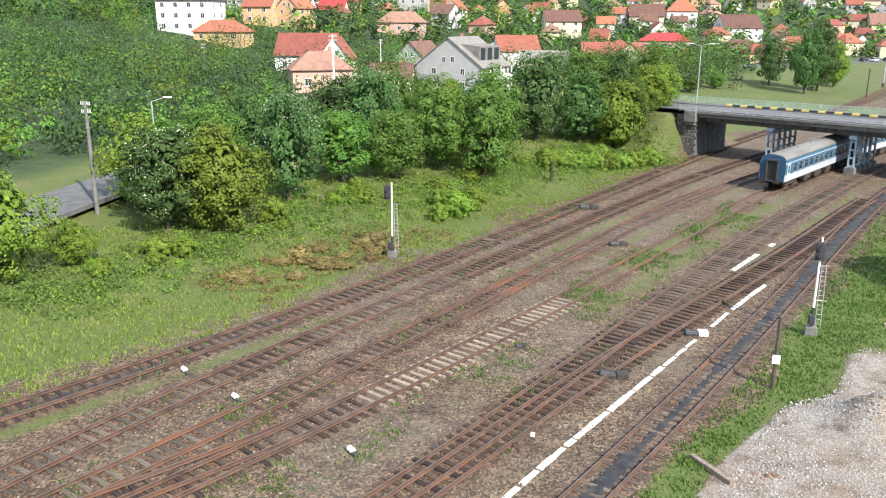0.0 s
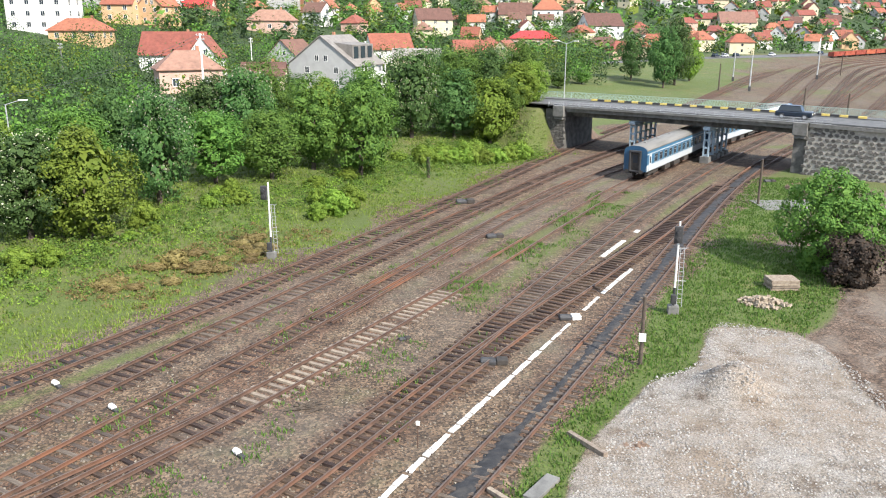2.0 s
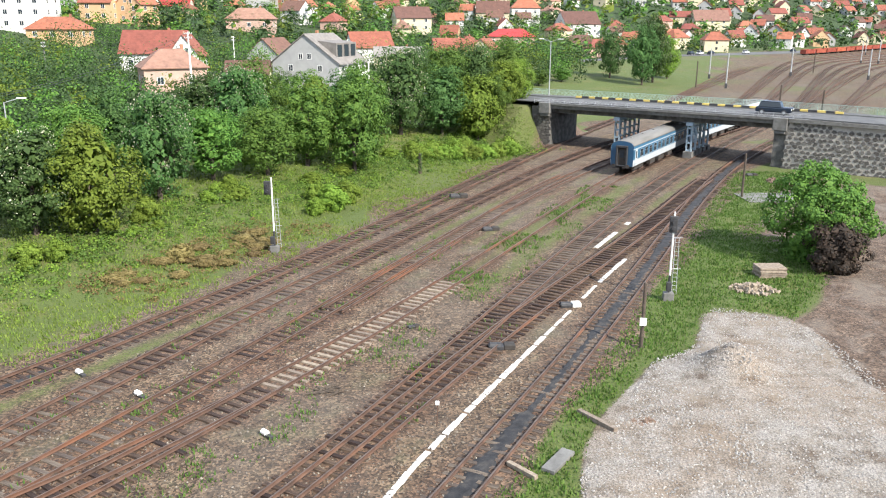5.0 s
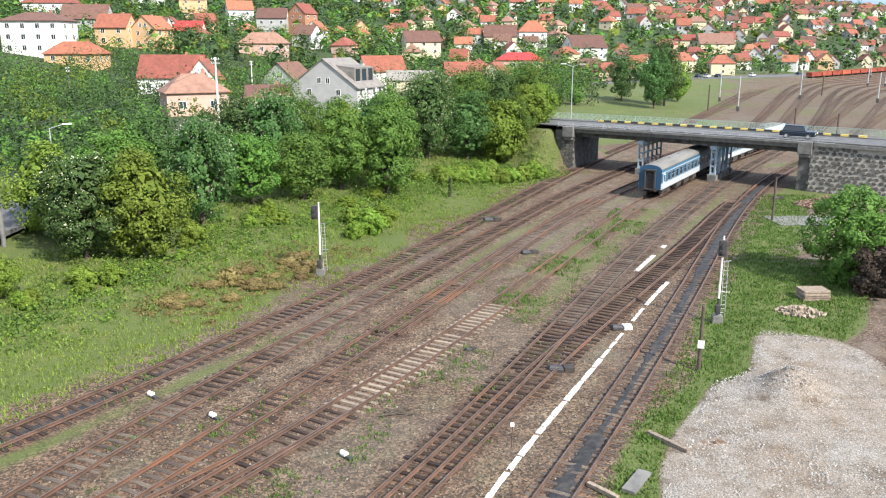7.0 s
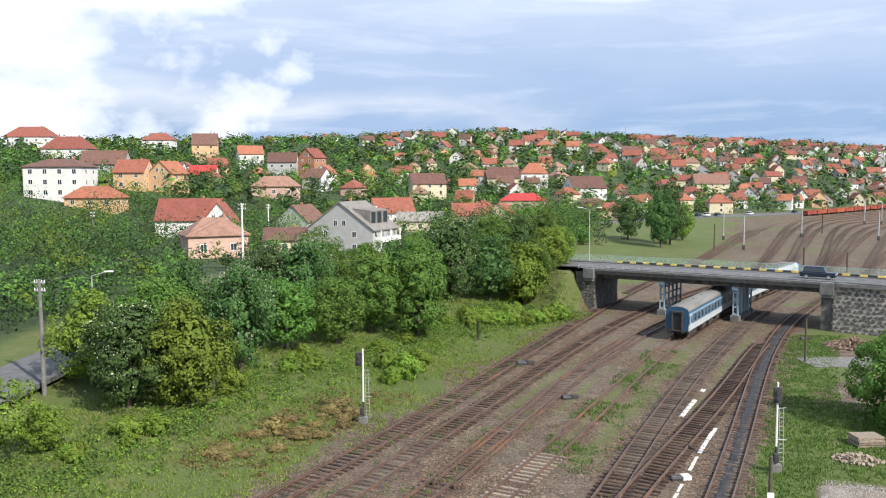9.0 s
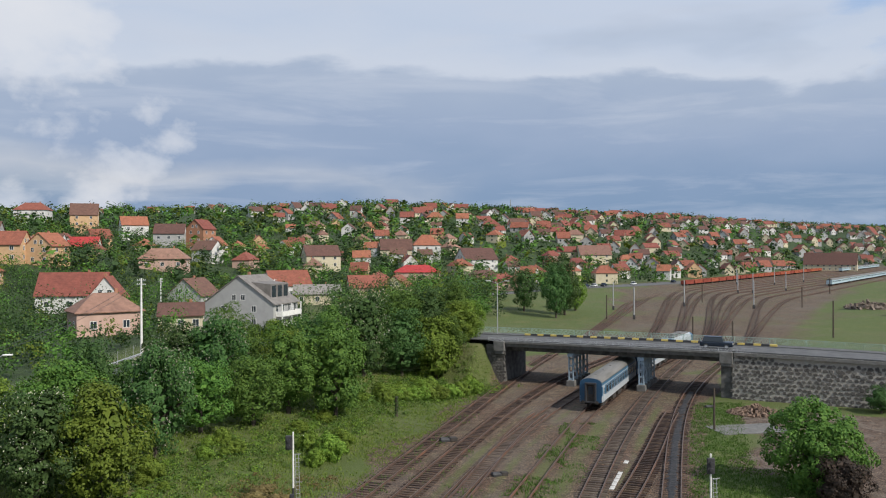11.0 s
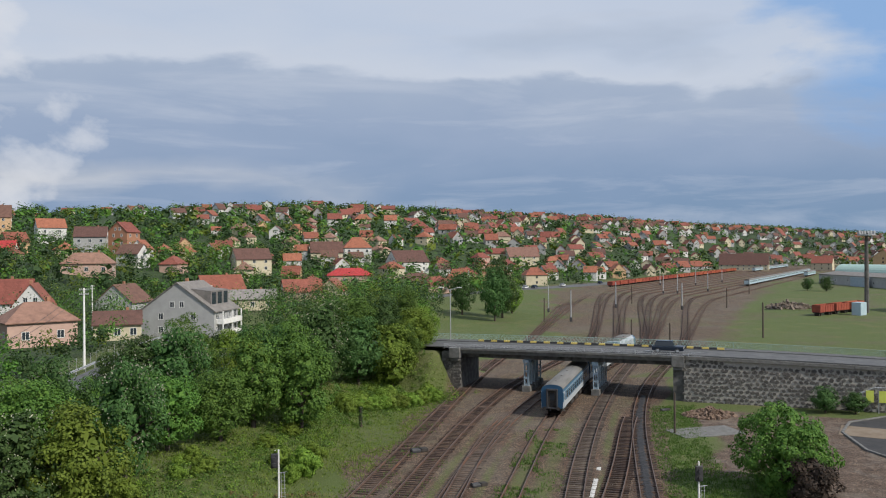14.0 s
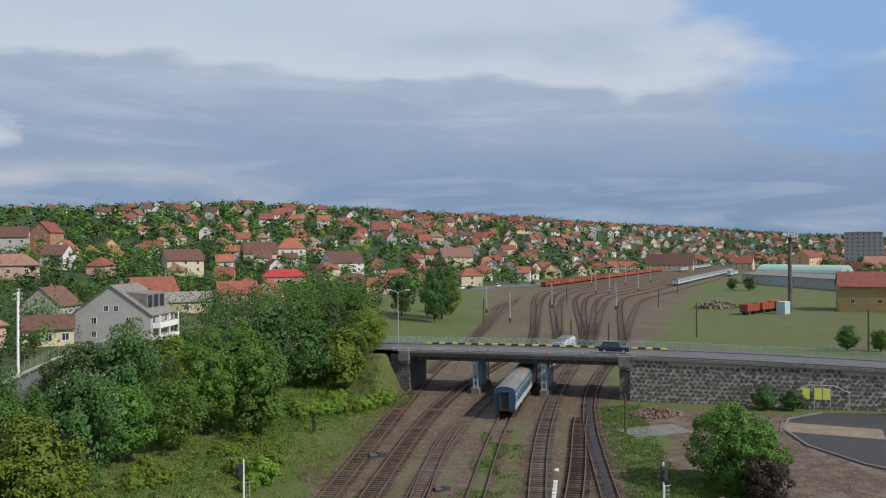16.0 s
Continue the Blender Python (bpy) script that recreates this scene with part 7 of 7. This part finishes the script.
M["wall_yellow"] = mat("plaster_yellow", [(0.27, 0.19, 0.08), (0.34, 0.25, 0.11)], 0.5, 0.9)
build_house(Matrix.Translation((190, 238, 0)) @ Matrix.Rotation(radians(-33), 4, "Z"), 40, 18, 8.5, 4.5, "yellow", "red", rows=1, cols=5, label="long ochre depot building with red roof")
slab("equipment_cabin", 145.8, 238.5, 34, 4.2, 2.8, 4.0, "coach_pale", "pale blue boxy equipment cabin on grass")
build_house(Matrix.Translation((268, 392, 0)) @ Matrix.Rotation(radians(-94), 4, "Z"), 130, 22, 5.5, 1.4, "grey", "grey", rows=1, cols=10, label="long low grey depot shed")
slab("shed_door", 256.6, 410, -94, 18, 0.6, 5.0, "steelblue", "large blue sliding shed door", 0)
bm = bmesh.new()
prism(bm, [(9 * math.cos(a), 7 + 6 * math.sin(a)) for a in np.linspace(0, math.pi, 13)], -26, 26)
ob = part("arched_roof", bm, "greensteel")
ob.matrix_basis = Matrix.Translation((296, 446, -2)) @ Matrix.Rotation(radians(-60), 4, "Z")
tagged(ob, "green arched sheet-metal depot roof", "roof")
build_house(Matrix.Translation((548, 716, 0)) @ Matrix.Rotation(radians(-38), 4, "Z"), 34, 16, 36, 1.0, "grey", "grey", hip=True, rows=9, cols=7, label="grey high-rise apartment block on the skyline", simple=True)
build_house(Matrix.Translation((446, 660, 0)) @ Matrix.Rotation(radians(40), 4, "Z"), 40, 16, 13, 6, "peach", "red", rows=4, cols=6, label="long orange apartment building with red roof", simple=True)
for x, y, w, wl, rf in ((500, 640, 18, "white", "tan"), (520, 610, 20, "white", "brown"), (470, 560, 18, "cream", "tan"), (480, 700, 20, "white", "red"), (420, 720, 18, "cream", "red")):
    build_house(Matrix.Translation((x, y, 0)) @ Matrix.Rotation(radians(x % 60 - 40), 4, "Z"), w, 12, 7, 6, wl, rf, rows=2, cols=3, simple=True, group="houses beyond the depot")
for k, x, y, s in ((T_E, 101.6, 149.1, 0.7), (T_A, 107, 146, 0.6), (T_B, 215, 372, 0.9), (T_B, 210, 380, 0.8), (T_E, 330, 470, 1.2), (T_A, 350, 500, 1.3), (T_E, 420, 600, 1.5), (T_B, 520, 680, 1.6), (T_A, 455, 640, 1.3), (T_E, 560, 700, 1.6), (T_B, 300, 430, 1.2), (T_A, 400, 560, 1.3)):
    plant(k, x, y, s, None, 0.9)


# ---- lot by the retaining wall ----
bm = bmesh.new()
outline = [(47.5, 62), (44, 70), (43.2, 78), (45.5, 86), (49.5, 91), (56, 93.5), (75, 88), (75, 58)]
bm.faces.new([bm.verts.new((x, y, 0.06)) for x, y in outline])
r = bmesh.ops.extrude_face_region(bm, geom=bm.faces[:])
bmesh.ops.translate(bm, verts=[v for v in r["geom"] if isinstance(v, bmesh.types.BMVert)], vec=(0, 0, -0.2))
bmesh.ops.recalc_face_normals(bm, faces=bm.faces[:])
tagged(part("forecourt", bm, "fresh_asphalt"), "dark asphalt forecourt beside the retaining wall", "forecourt", kind="structure")
bm = bmesh.new()
for (ax, ay), (bx, by) in zip(outline[:6], outline[1:6]):
    d = Vector((bx - ax, by - ay, 0))
    soft_box(bm, 0, -0.15, -0.05, d.length, 0.15, 0.2, 0.03, Matrix.Translation((ax, ay, 0)) @ Matrix.Rotation(math.atan2(d.y, d.x), 4, "Z"))
tagged(part("kerb", bm, "concrete"), "pale curved concrete kerb round the forecourt", "kerb", kind="structure")
# tan lowered to carry the shadow that lies over the lot
M["tan_paving"] = mat("tan_paving", [(0.13, 0.095, 0.065), (0.19, 0.145, 0.1), (0.22, 0.185, 0.145)], 0.5, 0.9)
slab("paved_patch", 50.5, 84.2, -35, 11, 5.5, 0.06, "tan_paving", "tan paved patch on the forecourt", 0.03)
gate = thing("gate_frame", "grey tubular gate frame with yellow panels", "gate", Matrix.Translation((57.2, 95.3, 0)) @ Matrix.Rotation(radians(-25), 4, "Z"))
for a, b in (((-3.2, 0, 0), (-3.2, 0, 2.4)), ((-3.2, 0, 2.4), (-1.4, 0, 3.3)), ((-1.4, 0, 3.3), (1.6, 0, 3.3)), ((1.6, 0, 3.3), (3.4, 0, 2.4)), ((3.4, 0, 2.4), (3.4, 0, 0)), ((-0.9, 0, 0), (-0.9, 0, 3.3)), ((1.1, 0, 0), (1.1, 0, 3.3))):
    bm = bmesh.new()
    tube(bm, a, b, 0.06, n=8)
    part("tube", bm, "galv", gate)
M["lime"] = mat("lime_panel", [(0.5, 0.55, 0.08), (0.6, 0.65, 0.12)], 1.0, 0.5)
for x in (-1.9, -0.4, 0.6):
    bm = bmesh.new()
    soft_box(bm, x - 0.45, -0.06, 1.4, x + 0.45, -0.02, 2.9, 0.01)
    part("panel", bm, "lime", gate, "lime-yellow panel")
